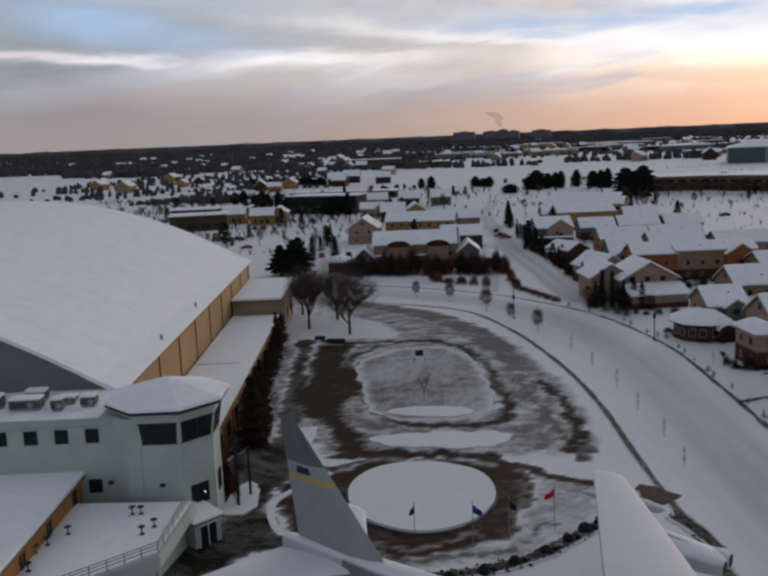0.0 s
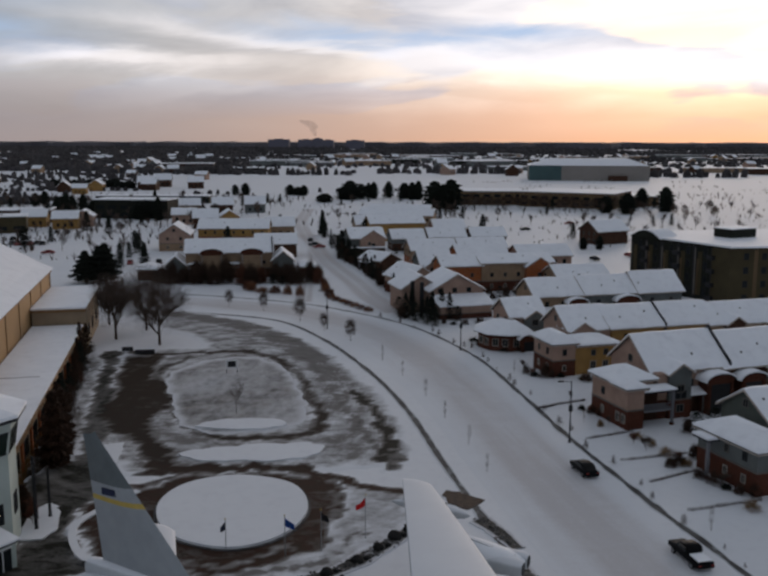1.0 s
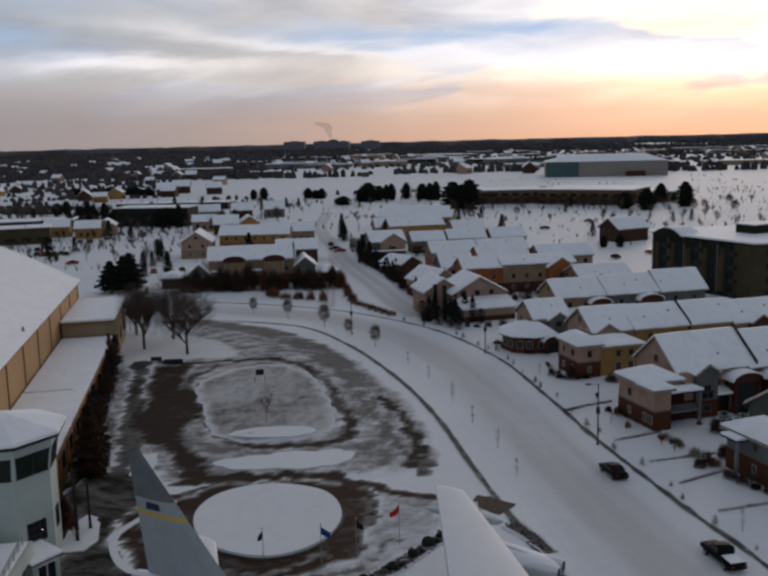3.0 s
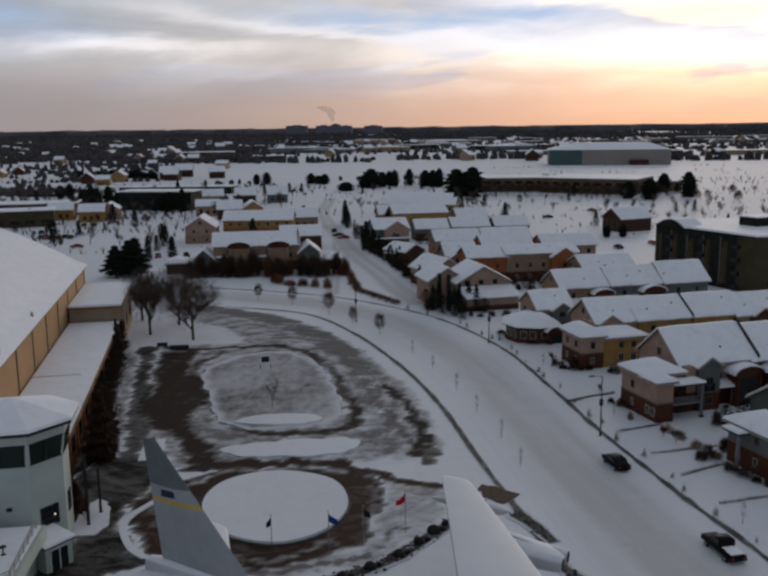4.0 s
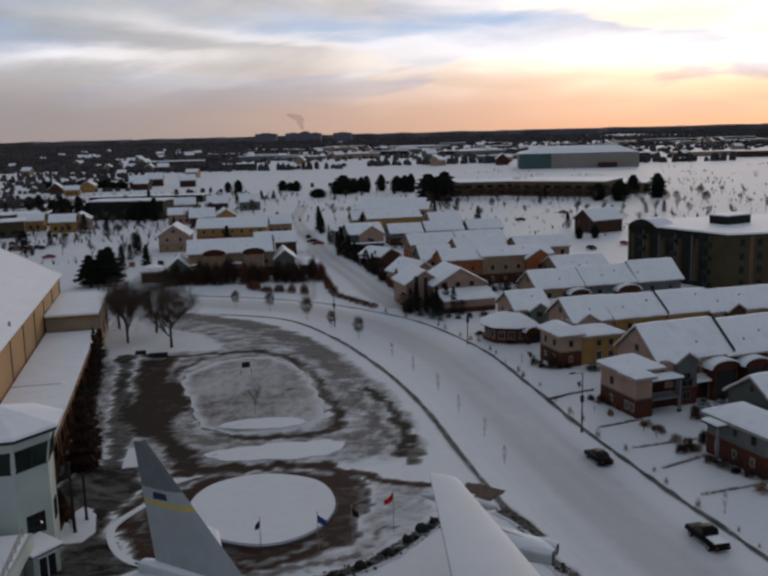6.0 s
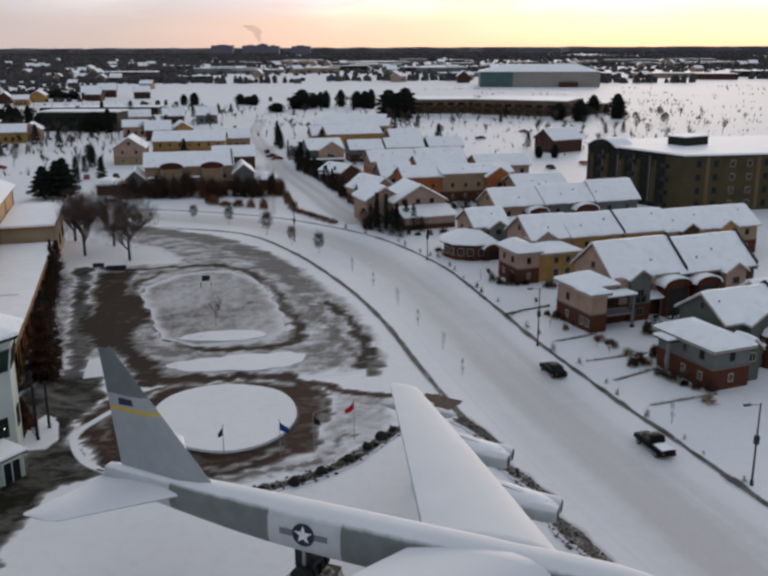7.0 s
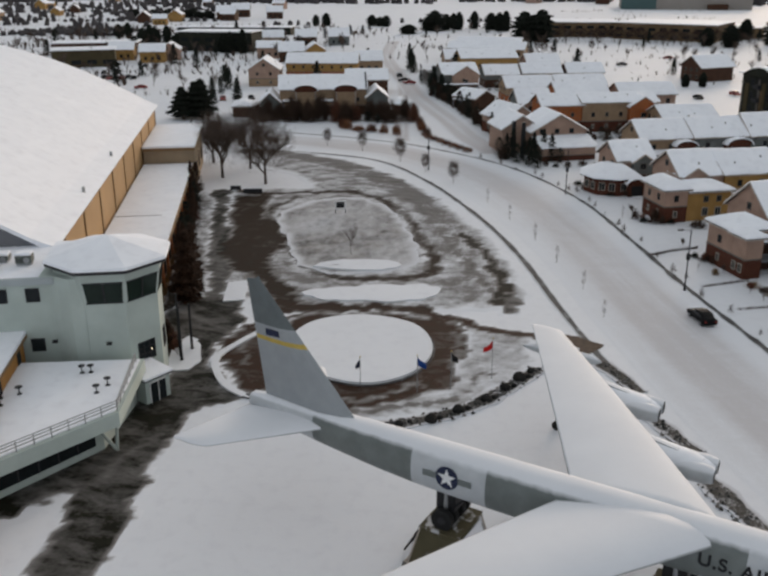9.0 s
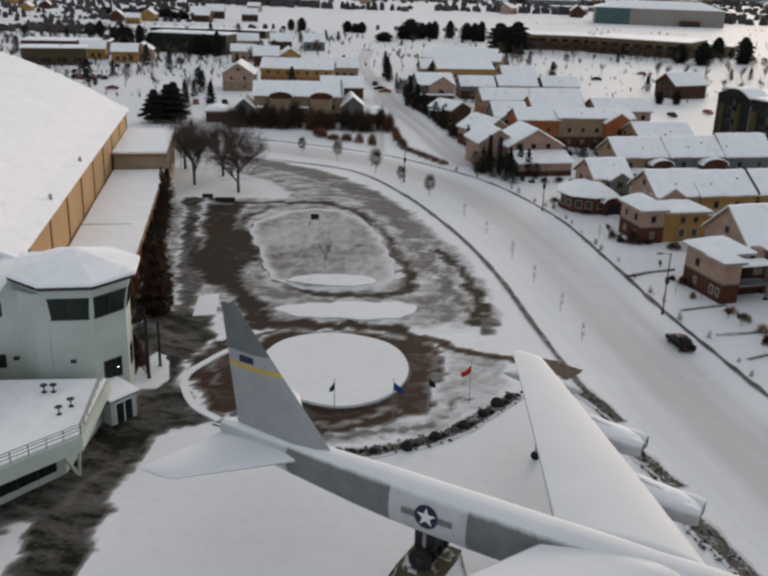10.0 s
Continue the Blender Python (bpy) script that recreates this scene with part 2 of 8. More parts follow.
def brick(name, color, mortar=(0.30, 0.26, 0.24)):
    n = Nodes(name)
    b = n.node("ShaderNodeTexBrick")
    b.inputs["Scale"].default_value = 1.0
    b.inputs["Brick Width"].default_value, b.inputs["Row Height"].default_value = 0.24, 0.08
    b.inputs["Mortar Size"].default_value = 0.008
    b.inputs["Color1"].default_value, b.inputs["Color2"].default_value = (*color, 1), (*(c * 0.6 for c in color), 1)
    b.inputs["Mortar"].default_value = (*mortar, 1)
    sep, com = n.node("ShaderNodeSeparateXYZ"), n.node("ShaderNodeCombineXYZ")
    n.link(n.vec(world=False), sep.inputs[0])
    n.link(n.calc("ADD", sep.outputs[0], sep.outputs[1]), com.inputs[0])
    n.link(sep.outputs[2], com.inputs[1])
    n.link(com.outputs[0], b.inputs["Vector"])
    c = n.mix(n.calc("MULTIPLY", n.ramp(n.noise(0.6, 4), 0.4, 0.7), 0.4), b.outputs["Color"], tuple(c * 0.55 for c in color))
    n.bump(b.outputs["Fac"], 0.3, 0.01)
    return n.done(c, 0.85, spec=0.12)


def siding(name, color):
    n = Nodes(name)
    wv = n.node("ShaderNodeTexWave")
    wv.bands_direction, wv.wave_profile = "Z", "SAW"
    wv.inputs["Scale"].default_value = 1.6
    n.link(n.vec(world=False), wv.inputs["Vector"])
    c = n.mix(n.ramp(n.noise(0.5, 4), 0.35, 0.7), tuple(x * 0.78 for x in color), color)
    n.bump(wv.outputs["Fac"], 0.5, 0.03)
    return n.done(c, 0.75, spec=0.15)


M_SNOW = snow_material("snow")
# the same snow times 1.2: brighter light on roofs put into the colour
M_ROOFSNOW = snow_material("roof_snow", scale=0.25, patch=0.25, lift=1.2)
M_ROAD = slush("packed_road_snow", (0.45, 0.40, 0.395), (0.48, 0.425, 0.415), (0.57, 0.55, 0.565), 0.22, 0.3)
M_PAVING = slush("ploughed_paving", (0.013, 0.0125, 0.0085), (0.046, 0.0225, 0.0145), (0.168, 0.158, 0.153))
M_ISLAND = patchy("grass_island_snow", (0.085, 0.078, 0.070), (0.52, 0.52, 0.54), 0.30, 0.64, 0.14, (1.0, 0.55, 1), radians(-24), (0.26, 0.24, 0.225), 0.55, 0.5, 0.26)
M_KERB = patchy("cleared_sidewalk", (0.06, 0.057, 0.057), (0.5, 0.54, 0.56), 0.56, 0.7, 0.5, ground2=(0.13, 0.125, 0.125))
M_ROCKS = patchy("rock_bed", (0.035, 0.035, 0.031), (0.55, 0.54, 0.56), 0.52, 0.64, 0.9, ground2=(0.11, 0.10, 0.092))
# dead grass and the hedge's shadow together, painted as one dark ground
M_HEDGESHADE = patchy("hedge_shade_and_grass", (0.022, 0.017, 0.011), (0.50, 0.50, 0.52), 0.52, 0.78, 0.35, ground2=(0.06, 0.045, 0.028), fringe=0.35)
M_MULCH = plain("brown_mulch", (0.085, 0.055, 0.038), vary=0.3, scale=2.0)
M_AC_LIGHT = capped("aircraft_light_grey", (0.50, 0.52, 0.54), (0.42, 0.44, 0.46), 0.45, 0.72)
M_AC_DARK = capped("aircraft_dark_grey", (0.16, 0.18, 0.175), (0.12, 0.135, 0.13), 0.45, 0.72)
M_AC_FIN = capped("aircraft_fin_grey", (0.30, 0.32, 0.335), (0.26, 0.28, 0.295), 0.6, 0.85)
M_AC_FINDARK = capped("aircraft_fin_dark", (0.115, 0.135, 0.14), (0.09, 0.105, 0.11), 0.6, 0.85)
M_AC_WING = capped("aircraft_wing", (0.40, 0.42, 0.43), (0.3, 0.32, 0.33), 0.05, 0.3)
M_YELLOW = plain("yellow_paint", (0.50, 0.36, 0.09), 0.5, vary=0.1)
M_NAVY = plain("navy_paint", (0.020, 0.026, 0.06), 0.5, vary=0.1)
M_BLACK = plain("black_paint", (0.020, 0.020, 0.022), 0.55, vary=0.1)
M_WHITE = plain("white_paint", (0.78, 0.78, 0.78), 0.5, vary=0.06)
M_RUBBER = plain("black_rubber", (0.022, 0.022, 0.022), 0.85, vary=0.2)
M_STEEL = plain("galvanised_steel", (0.34, 0.35, 0.36), 0.45, 0.6, vary=0.1)
M_DARKMETAL = plain("dark_painted_metal", (0.034, 0.034, 0.037), 0.65, 0.0, vary=0.15)
M_PLINTH = patchy("olive_plinth_plates", (0.075, 0.066, 0.040), (0.60, 0.60, 0.61), 0.53, 0.57, 0.42, ground2=(0.105, 0.09, 0.055), streak=0.2)
M_PLINTHTAN = patchy("tan_plinth_plates", (0.16, 0.115, 0.072), (0.60, 0.60, 0.61), 0.54, 0.58, 0.4, ground2=(0.20, 0.145, 0.09), streak=0.2)
M_OCHRE = plain("ochre_metal_siding", (0.42, 0.26, 0.125), 0.7, vary=0.08, scale=0.15, fine=3)
M_OCHREDK = plain("ochre_rib", (0.26, 0.155, 0.075), 0.7, vary=0.1)
M_TANWALL = plain("tan_stucco", (0.33, 0.25, 0.17), 0.85, vary=0.1, scale=0.3)
M_GABLE = plain("grey_gable_siding", (0.20, 0.20, 0.215), 0.75, vary=0.08, scale=0.2)
M_STUCCO = plain("white_stucco", (0.45, 0.51, 0.475), 0.85, vary=0.07, scale=0.35)
M_STUCCO2 = plain("grey_stucco", (0.40, 0.44, 0.45), 0.85, vary=0.06, scale=0.35)
M_ORANGE = plain("orange_brick_face", (0.42, 0.20, 0.06), 0.85, vary=0.12, scale=0.5)
M_GLASS = glass("window_glass")
M_GLASSG = glass("tower_glass", (0.010, 0.016, 0.013))
M_BRICK = brick("red_brick", (0.115, 0.036, 0.020), (0.10, 0.055, 0.042))
M_BRICK2 = brick("orange_brick", (0.44, 0.13, 0.04), (0.24, 0.13, 0.09))
M_SIDE = [siding("siding_pink", (0.40, 0.265, 0.205)), siding("siding_ochre", (0.37, 0.215, 0.075)), siding("siding_grey", (0.15, 0.16, 0.155)),
          siding("siding_tan", (0.33, 0.225, 0.145)), siding("siding_brown", (0.075, 0.036, 0.022)), siding("siding_sage", (0.10, 0.11, 0.095))]
M_UNIT = plain("grey_green_unit_casing", (0.13, 0.145, 0.13), 0.6, vary=0.15)
M_PALETRIM = plain("pale_window_trim", (0.40, 0.36, 0.31), 0.6, vary=0.1)
M_BOARD = plain("pale_verge_board", (0.46, 0.40, 0.35), 0.7, vary=0.12)
M_DARKWALL = plain("dark_green_wall", (0.016, 0.018, 0.012), 0.8, vary=0.2, scale=0.3)
M_OLIVEWALL = plain("olive_wall", (0.072, 0.056, 0.028), 0.8, vary=0.12, scale=0.3)
M_TEAL = plain("teal_metal_wall", (0.07, 0.12, 0.12), 0.7, vary=0.1, scale=0.05)
M_BARK = plain("bark", (0.085, 0.062, 0.05), 0.9, vary=0.3)
M_TWIG = plain("bare_twigs", (0.115, 0.082, 0.066), 0.9, vary=0.3)
M_TWIGRED = plain("reddish_twigs", (0.15, 0.062, 0.038), 0.9, vary=0.3)
M_TWIGORANGE = plain("orange_twigs", (0.24, 0.105, 0.055), 0.9, vary=0.3)
M_TWIGBROWN = plain("brown_twigs", (0.075, 0.045, 0.032), 0.9, vary=0.3)
M_NEEDLE = plain("dark_needles", (0.014, 0.018, 0.012), 0.9, vary=0.35)
M_RUSTNEEDLE = plain("rusty_brown_needles", (0.042, 0.019, 0.010), 0.9, vary=0.35)
M_STRAW = plain("dry_straw_grass", (0.26, 0.15, 0.06), 0.9, vary=0.3)
M_CAR = plain("dark_car_paint", (0.009, 0.009, 0.010), 0.45, vary=0.1, bump=0.0, spec=0.05)
M_REDFLAG = plain("red_flag_cloth", (0.55, 0.03, 0.03), 0.8, vary=0.1)
M_BLUEFLAG = plain("blue_flag_cloth", (0.03, 0.10, 0.34), 0.8, vary=0.1)
M_REDCAR = plain("red_car_paint", (0.28, 0.035, 0.03), 0.3, vary=0.1)
# distance haze is put into these two base colours, paler and bluer
M_FAR = plain("far_building_haze_tint", (0.13, 0.125, 0.155), 0.9, vary=0.08, scale=0.02)
M_RIDGE = plain("ridge_woods_haze_tint", (0.115, 0.110, 0.125), 0.95, vary=0.2, scale=0.004, fine=0.05)
M_TRIM = plain("muted_window_trim", (0.15, 0.135, 0.12), 0.6, vary=0.1)
# woods colour raised to allow for the haze in front of them
M_FARWOOD = plain("winter_woods_haze_tint", (0.080, 0.072, 0.074), 0.95, vary=0.3, scale=0.02, fine=0.3)
M_SCHOOL = plain("brown_school_brick", (0.165, 0.108, 0.060), 0.85, vary=0.15, scale=0.1)
M_BEIGE = plain("beige_metal_wall", (0.29, 0.26, 0.235), 0.75, vary=0.08, scale=0.05)
M_BOULDER = plain("boulder_stone", (0.022, 0.021, 0.02), 0.9, vary=0.3)


def smoke_material():
    n = Nodes("thin_smoke")
    n.done((0.20, 0.18, 0.20), 1.0)
    n.bsdf.inputs["Alpha"].default_value = 0.13
    return n.mat


M_SMOKE = smoke_material()


def rubble_material():
    n = Nodes("landscape_rubble")
    r = n.node("ShaderNodeNewGeometry")
    c = n.ramp(r.outputs["Random Per Island"], 0.2, 0.95, (0.022, 0.021, 0.019), (0.20, 0.18, 0.165))
    return n.done(c, 0.9)


M_RUBBLE = rubble_material()


def lamp_material():
    n = Nodes("lit_bulb")
    n.bsdf.inputs["Emission Color"].default_value = (1.0, 0.85, 0.6, 1)
    n.bsdf.inputs["Emission Strength"].default_value = 3.0
    return n.done((0.8, 0.7, 0.5), 0.5)


M_BULB = lamp_material()
from mathutils.geometry import tessellate_polygon

# ---- building helpers ----


def part(name, bm, material, parent=None, label="", smooth=False):
    """Links a bmesh as one mesh object, under a thing or a part."""
    me = bpy.data.meshes.new(name)
    bmesh.ops.recalc_face_normals(bm, faces=bm.faces[:])
    bm.to_mesh(me)
    bm.free()
    for m in material if isinstance(material, (list, tuple)) else [material]:
        me.materials.append(m)
    if smooth:
        for p in me.polygons:
            p.use_smooth = True
    ob = new(name, me)
    if parent is not None:
        ob.parent = parent
    if label:
        tagged(ob, label)
    return ob


def quick(name, verts, faces, material, parent=None, label="", smooth=False):
    me = bpy.data.meshes.new(name)
    me.from_pydata(verts, [], faces)
    me.materials.append(material)
    me.update()
    if smooth:
        me.polygons.foreach_set("use_smooth", [True] * len(me.polygons))
    ob = new(name, me)
    if parent is not None:
        ob.parent = parent
    if label:
        tagged(ob, label)
    return ob


def thing(name, m, label, category, group="", kind=""):
    ob = new(name)
    ob.matrix_basis = m
    return tagged(ob, label, category, group, kind)


def box(bm, x0, x1, y0, y1, z0, z1, mi=0):
    v = [bm.verts.new(p) for p in ((x0, y0, z0), (x1, y0, z0), (x1, y1, z0), (x0, y1, z0), (x0, y0, z1), (x1, y0, z1), (x1, y1, z1), (x0, y1, z1))]
    for f in ((3, 2, 1, 0), (4, 5, 6, 7), (0, 1, 5, 4), (1, 2, 6, 5), (2, 3, 7, 6), (3, 0, 4, 7)):
        bm.faces.new([v[i] for i in f]).material_index = mi
    return bm


def boxed(x0, x1, y0, y1, z0, z1, bevel=0.0):
    bm = box(bmesh.new(), x0, x1, y0, y1, z0, z1)
    if bevel:
        bmesh.ops.bevel(bm, geom=bm.edges[:], offset=bevel, segments=2, affect="EDGES")
    return bm


def prism(poly, z0, z1, bm=None, top=None):
    """A solid over a plan outline; top(x, y) may give the upper height."""
    bm = bm or bmesh.new()
    lo = [bm.verts.new((x, y, z0)) for x, y in poly]
    hi = [bm.verts.new((x, y, top(x, y) if top else z1)) for x, y in poly]
    bm.faces.new(lo[::-1])
    bm.faces.new(hi)
    n = len(poly)
    for i in range(n):
        bm.faces.new((lo[i], lo[(i + 1) % n], hi[(i + 1) % n], hi[i]))
    return bm


def loft(rings, closed=True, caps=True, bm=None):
    bm = bm or bmesh.new()
    rows = [[bm.verts.new(p) for p in r] for r in rings]
    n = len(rows[0])
    for a, b in zip(rows, rows[1:]):
        for i in range(n if closed else n - 1):
            bm.faces.new((a[i], a[(i + 1) % n], b[(i + 1) % n], b[i]))
    if caps:
        bm.faces.new(rows[0][::-1])
        bm.faces.new(rows[-1])
    return bm


def tube(bm, p, q, r0, r1=None, n=6):
    p, q = Vector(p), Vector(q)
    r1 = r0 if r1 is None else r1
    d = (q - p).normalized()
    a = d.orthogonal().normalized()
    b = d.cross(a)
    ring = lambda c, r: [c + (a * math.cos(t) + b * math.sin(t)) * r for t in (2 * math.pi * i / n for i in range(n))]
    return loft([ring(p, r0), ring(q, r1)], bm=bm)


def smooth_line(pts, step=2.0):
    """A curve through plan points, sampled evenly (Catmull-Rom)."""
    p = [np.array(a, float) for a in pts]
    p = [2 * p[0] - p[1], *p, 2 * p[-1] - p[-2]]
    out = []
    for i in range(1, len(p) - 2):
        n = max(2, int(np.linalg.norm(p[i + 1] - p[i]) / step))
        for k in range(n):
            t = k / n
            out.append(0.5 * (2 * p[i] + (p[i + 1] - p[i - 1]) * t + (2 * p[i - 1] - 5 * p[i] + 4 * p[i + 1] - p[i + 2]) * t * t
                              + (3 * p[i] - p[i - 1] - 3 * p[i + 1] + p[i + 2]) * t ** 3))
    return [tuple(a) for a in out] + [tuple(p[-2])]


def loop_line(pts, step=1.5):
    n = len(pts)
    out = smooth_line([*pts, *pts, *pts], step)
    start = min(range(len(out) // 4, len(out) // 2), key=lambda i: np.hypot(out[i][0] - pts[0][0], out[i][1] - pts[0][1]))
    stop = min(range(start + 5, len(out)), key=lambda i: np.hypot(out[i][0] - pts[0][0], out[i][1] - pts[0][1]) + (0 if i > start + (len(out) - start) // 4 else 99))
    return out[start:stop]


def set_edge(ob, values):
    """Stores how near each corner lies to the edge of its strip, for the drifted snow there."""
    ob.data.attributes.new("edge", "FLOAT", "POINT").data.foreach_set("value", values)
    return ob


def ribbon(name, line, width, z0, z1, material, label="", parent=None, wave=0.0, taper=False):
    """A raised strip along a plan line, with its own edges."""
    cols = (1.0, 0.55, 0.0, -0.55, -1.0)
    top, edge = [], []
    n = len(line)
    for i, (x, y) in enumerate(line):
        a, b = line[max(0, i - 1)], line[min(n - 1, i + 1)]
        d = np.array([b[0] - a[0], b[1] - a[1]])
        d = d / np.linalg.norm(d)
        w = width / 2 * (1 + wave * noise.noise((x * 0.3, y * 0.3, 0)))
        end = 1.0 if taper and i in (0, n - 1) else 0.0
        for c in cols:
            k = c * (1 + (0.5 * wave * noise.noise((x * 0.9, y * 0.9, 3 + c)) if abs(c) == 1 else 0))
            top.append((x - d[1] * w * k, y + d[0] * w * k))
            edge.append(max(end, 1.0 if abs(c) == 1 else 0.0))
    m = len(cols)
    verts = [(x, y, z1) for x, y in top] + [(*top[i * m + c], z0) for i in range(n) for c in (0, m - 1)]
    edge += [1.0] * (2 * n)
    faces = []
    for i in range(n - 1):
        for c in range(m - 1):
            faces.append((i * m + c, i * m + c + 1, (i + 1) * m + c + 1, (i + 1) * m + c))
        lo, hi = n * m + 2 * i, n * m + 2 * i + 2
        faces += [(lo, i * m, (i + 1) * m, hi), (i * m + m - 1, lo + 1, hi + 1, (i + 1) * m + m - 1)]
    return set_edge(quick(name, verts, faces, material, parent, label), edge)


def sheet(name, outline, z0, z1, material, label="", category="", parent=None, ragged=0.0, seed=0, kind="structure", soft=1.8):
    """A low slab over a plan outline; ragged pushes its edge about unevenly."""
    turn = sum(a[0] * b[1] - b[0] * a[1] for a, b in zip(outline, outline[1:] + outline[:1]))
    pts, inner = [], []
    n = len(outline)
    for i, (x, y) in enumerate(outline):
        a, b = outline[i - 1], outline[(i + 1) % n]
        d = np.array([b[1] - a[1], a[0] - b[0]])
        d = d / (np.linalg.norm(d) + 1e-9)
        if ragged:
            k = ragged * (noise.noise((x * 0.35, y * 0.35, seed)) + 0.6 * noise.noise((x * 1.1, y * 1.1, seed + 5)))
            x, y = x + d[0] * k, y + d[1] * k
        pts.append((x, y))
        s = -soft if turn > 0 else soft
        inner.append((x + d[0] * s, y + d[1] * s))
    verts = [(x, y, z1) for x, y in inner] + [(x, y, z1 - 0.004) for x, y in pts] + [(x, y, z0) for x, y in pts]
    faces = [tuple(t) for t in tessellate_polygon([[Vector((x, y, 0)) for x, y in inner]])]
    for i in range(n):
        j = (i + 1) % n
        faces += [(i, n + i, n + j, j), (n + i, 2 * n + i, 2 * n + j, n + j)]
    ob = set_edge(quick(name, verts, faces, material, parent), [0.0] * n + [1.0] * (2 * n))
    return tagged(ob, label, category, kind=kind)


def dense(poly, step=0.8):
    out = []
    for i, a in enumerate(poly):
        b = poly[(i + 1) % len(poly)]
        n = max(1, int(math.hypot(b[0] - a[0], b[1] - a[1]) / step))
        out += [(a[0] + (b[0] - a[0]) * k / n, a[1] + (b[1] - a[1]) * k / n) for k in range(n)]
    return out


def frame_at(x, y, deg, z=0.0):
    return pose(x, y, z, 0, 0, deg)


def window(parent, x, y, z, w, h, face, depth=0.10, glass_mat=None, frame_mat=None, mullions=1, name="window"):
    """A framed window on a wall; face is the outward plan direction in the parent's frame."""
    fx, fy = face
    tx, ty = -fy, fx
    fr, gl = bmesh.new(), bmesh.new()

    def slab(bm, a0, a1, z0, z1, d0, d1):
        pts = [(x + tx * a + fx * d, y + ty * a + fy * d) for a, d in ((a0, d0), (a1, d0), (a1, d1), (a0, d1))]
        prism(pts, z0, z1, bm)

    t = 0.09
    # one closed frame: outer and inner outline joined front and back
    rings = []
    for d, inner in ((-0.05, False), (depth, False), (depth, True), (-0.05, True)):
        k = t if inner else 0.0
        rings.append([fr.verts.new((x + tx * a + fx * d, y + ty * a + fy * d, zz)) for a, zz in ((-w / 2 + k, z + k), (w / 2 - k, z + k), (w / 2 - k, z + h - k), (-w / 2 + k, z + h - k))])
    for a, b in zip(rings, rings[1:] + rings[:1]):
        for k in range(4):
            fr.faces.new((a[k], a[(k + 1) % 4], b[(k + 1) % 4], b[k]))
    bmesh.ops.recalc_face_normals(fr, faces=fr.faces[:])
    slab(gl, -w / 2 + t, w / 2 - t, z + t, z + h - t, -0.05, depth * 0.4)
    f = part(name, fr, frame_mat or M_TRIM, parent)
    part("pane", gl, glass_mat or M_GLASS, f)
    for k in range(mullions):
        c, bar = -w / 2 + w * (k + 1) / (mullions + 1), bmesh.new()
        slab(bar, c - 0.03, c + 0.03, z + t, z + h - t, -0.05, depth * 0.8)
        part("mullion", bar, frame_mat or M_TRIM, f)
    return f


# ---- ground ----
def ground_sheet():
    xs = np.r_[np.linspace(-4500, -300, 12), np.linspace(-250, 250, 60), np.linspace(300, 4500, 12)]
    ys = np.r_[np.linspace(-600, -30, 6), np.linspace(0, 420, 60), np.linspace(500, 4800, 16)]
    verts = [(x, y, 0.0) for y in ys for x in xs]
    n = len(xs)
    faces = [(j * n + i, j * n + i + 1, (j + 1) * n + i + 1, (j + 1) * n + i) for j in range(len(ys) - 1) for i in range(n - 1)]
    tagged(quick("ground", verts, faces, M_SNOW), "flat snow-covered ground reaching to the horizon", "ground", kind="structure")


ground_sheet()

KERB_L = smooth_line([(-78.9, 216.2), (-60.7, 210.8), (-42.8, 204.2), (-23.1, 196.0), (-10.5, 176.9), (0.1, 151.0), (6.5, 129.0), (10.6, 108.8), (13.1, 97.3), (16.2, 83.3), (19.3, 71.4), (22.9, 59.5), (26.4, 45.6), (30.5, 24.9)])
KERB_R = smooth_line([(-79.2, 233.9), (-47.2, 227.5), (-25.4, 219.6), (-10.7, 210.1), (6.8, 191.1), (18.6, 165.1), (24.3, 139.5), (28.2, 118.5), (31.4, 104.3), (34.1, 93.0), (36.7, 83.8), (42.6, 59.1), (48.7, 24.9)])


def offset_line(line, d):
    out = []
    for i, (x, y) in enumerate(line):
        a, b = line[max(0, i - 1)], line[min(len(line) - 1, i + 1)]
        t = np.array([b[0] - a[0], b[1] - a[1]])
        t = t / np.linalg.norm(t)
        out.append((x - t[1] * d, y + t[0] * d))
    return out


def stored(ob, name, values, kind="FLOAT"):
    """Keeps a value or a vector for each corner of a mesh."""
    flat = np.asarray(values, float).ravel()
    ob.data.attributes.new(name, kind, "POINT").data.foreach_set("value" if kind == "FLOAT" else "vector", flat)
    return ob


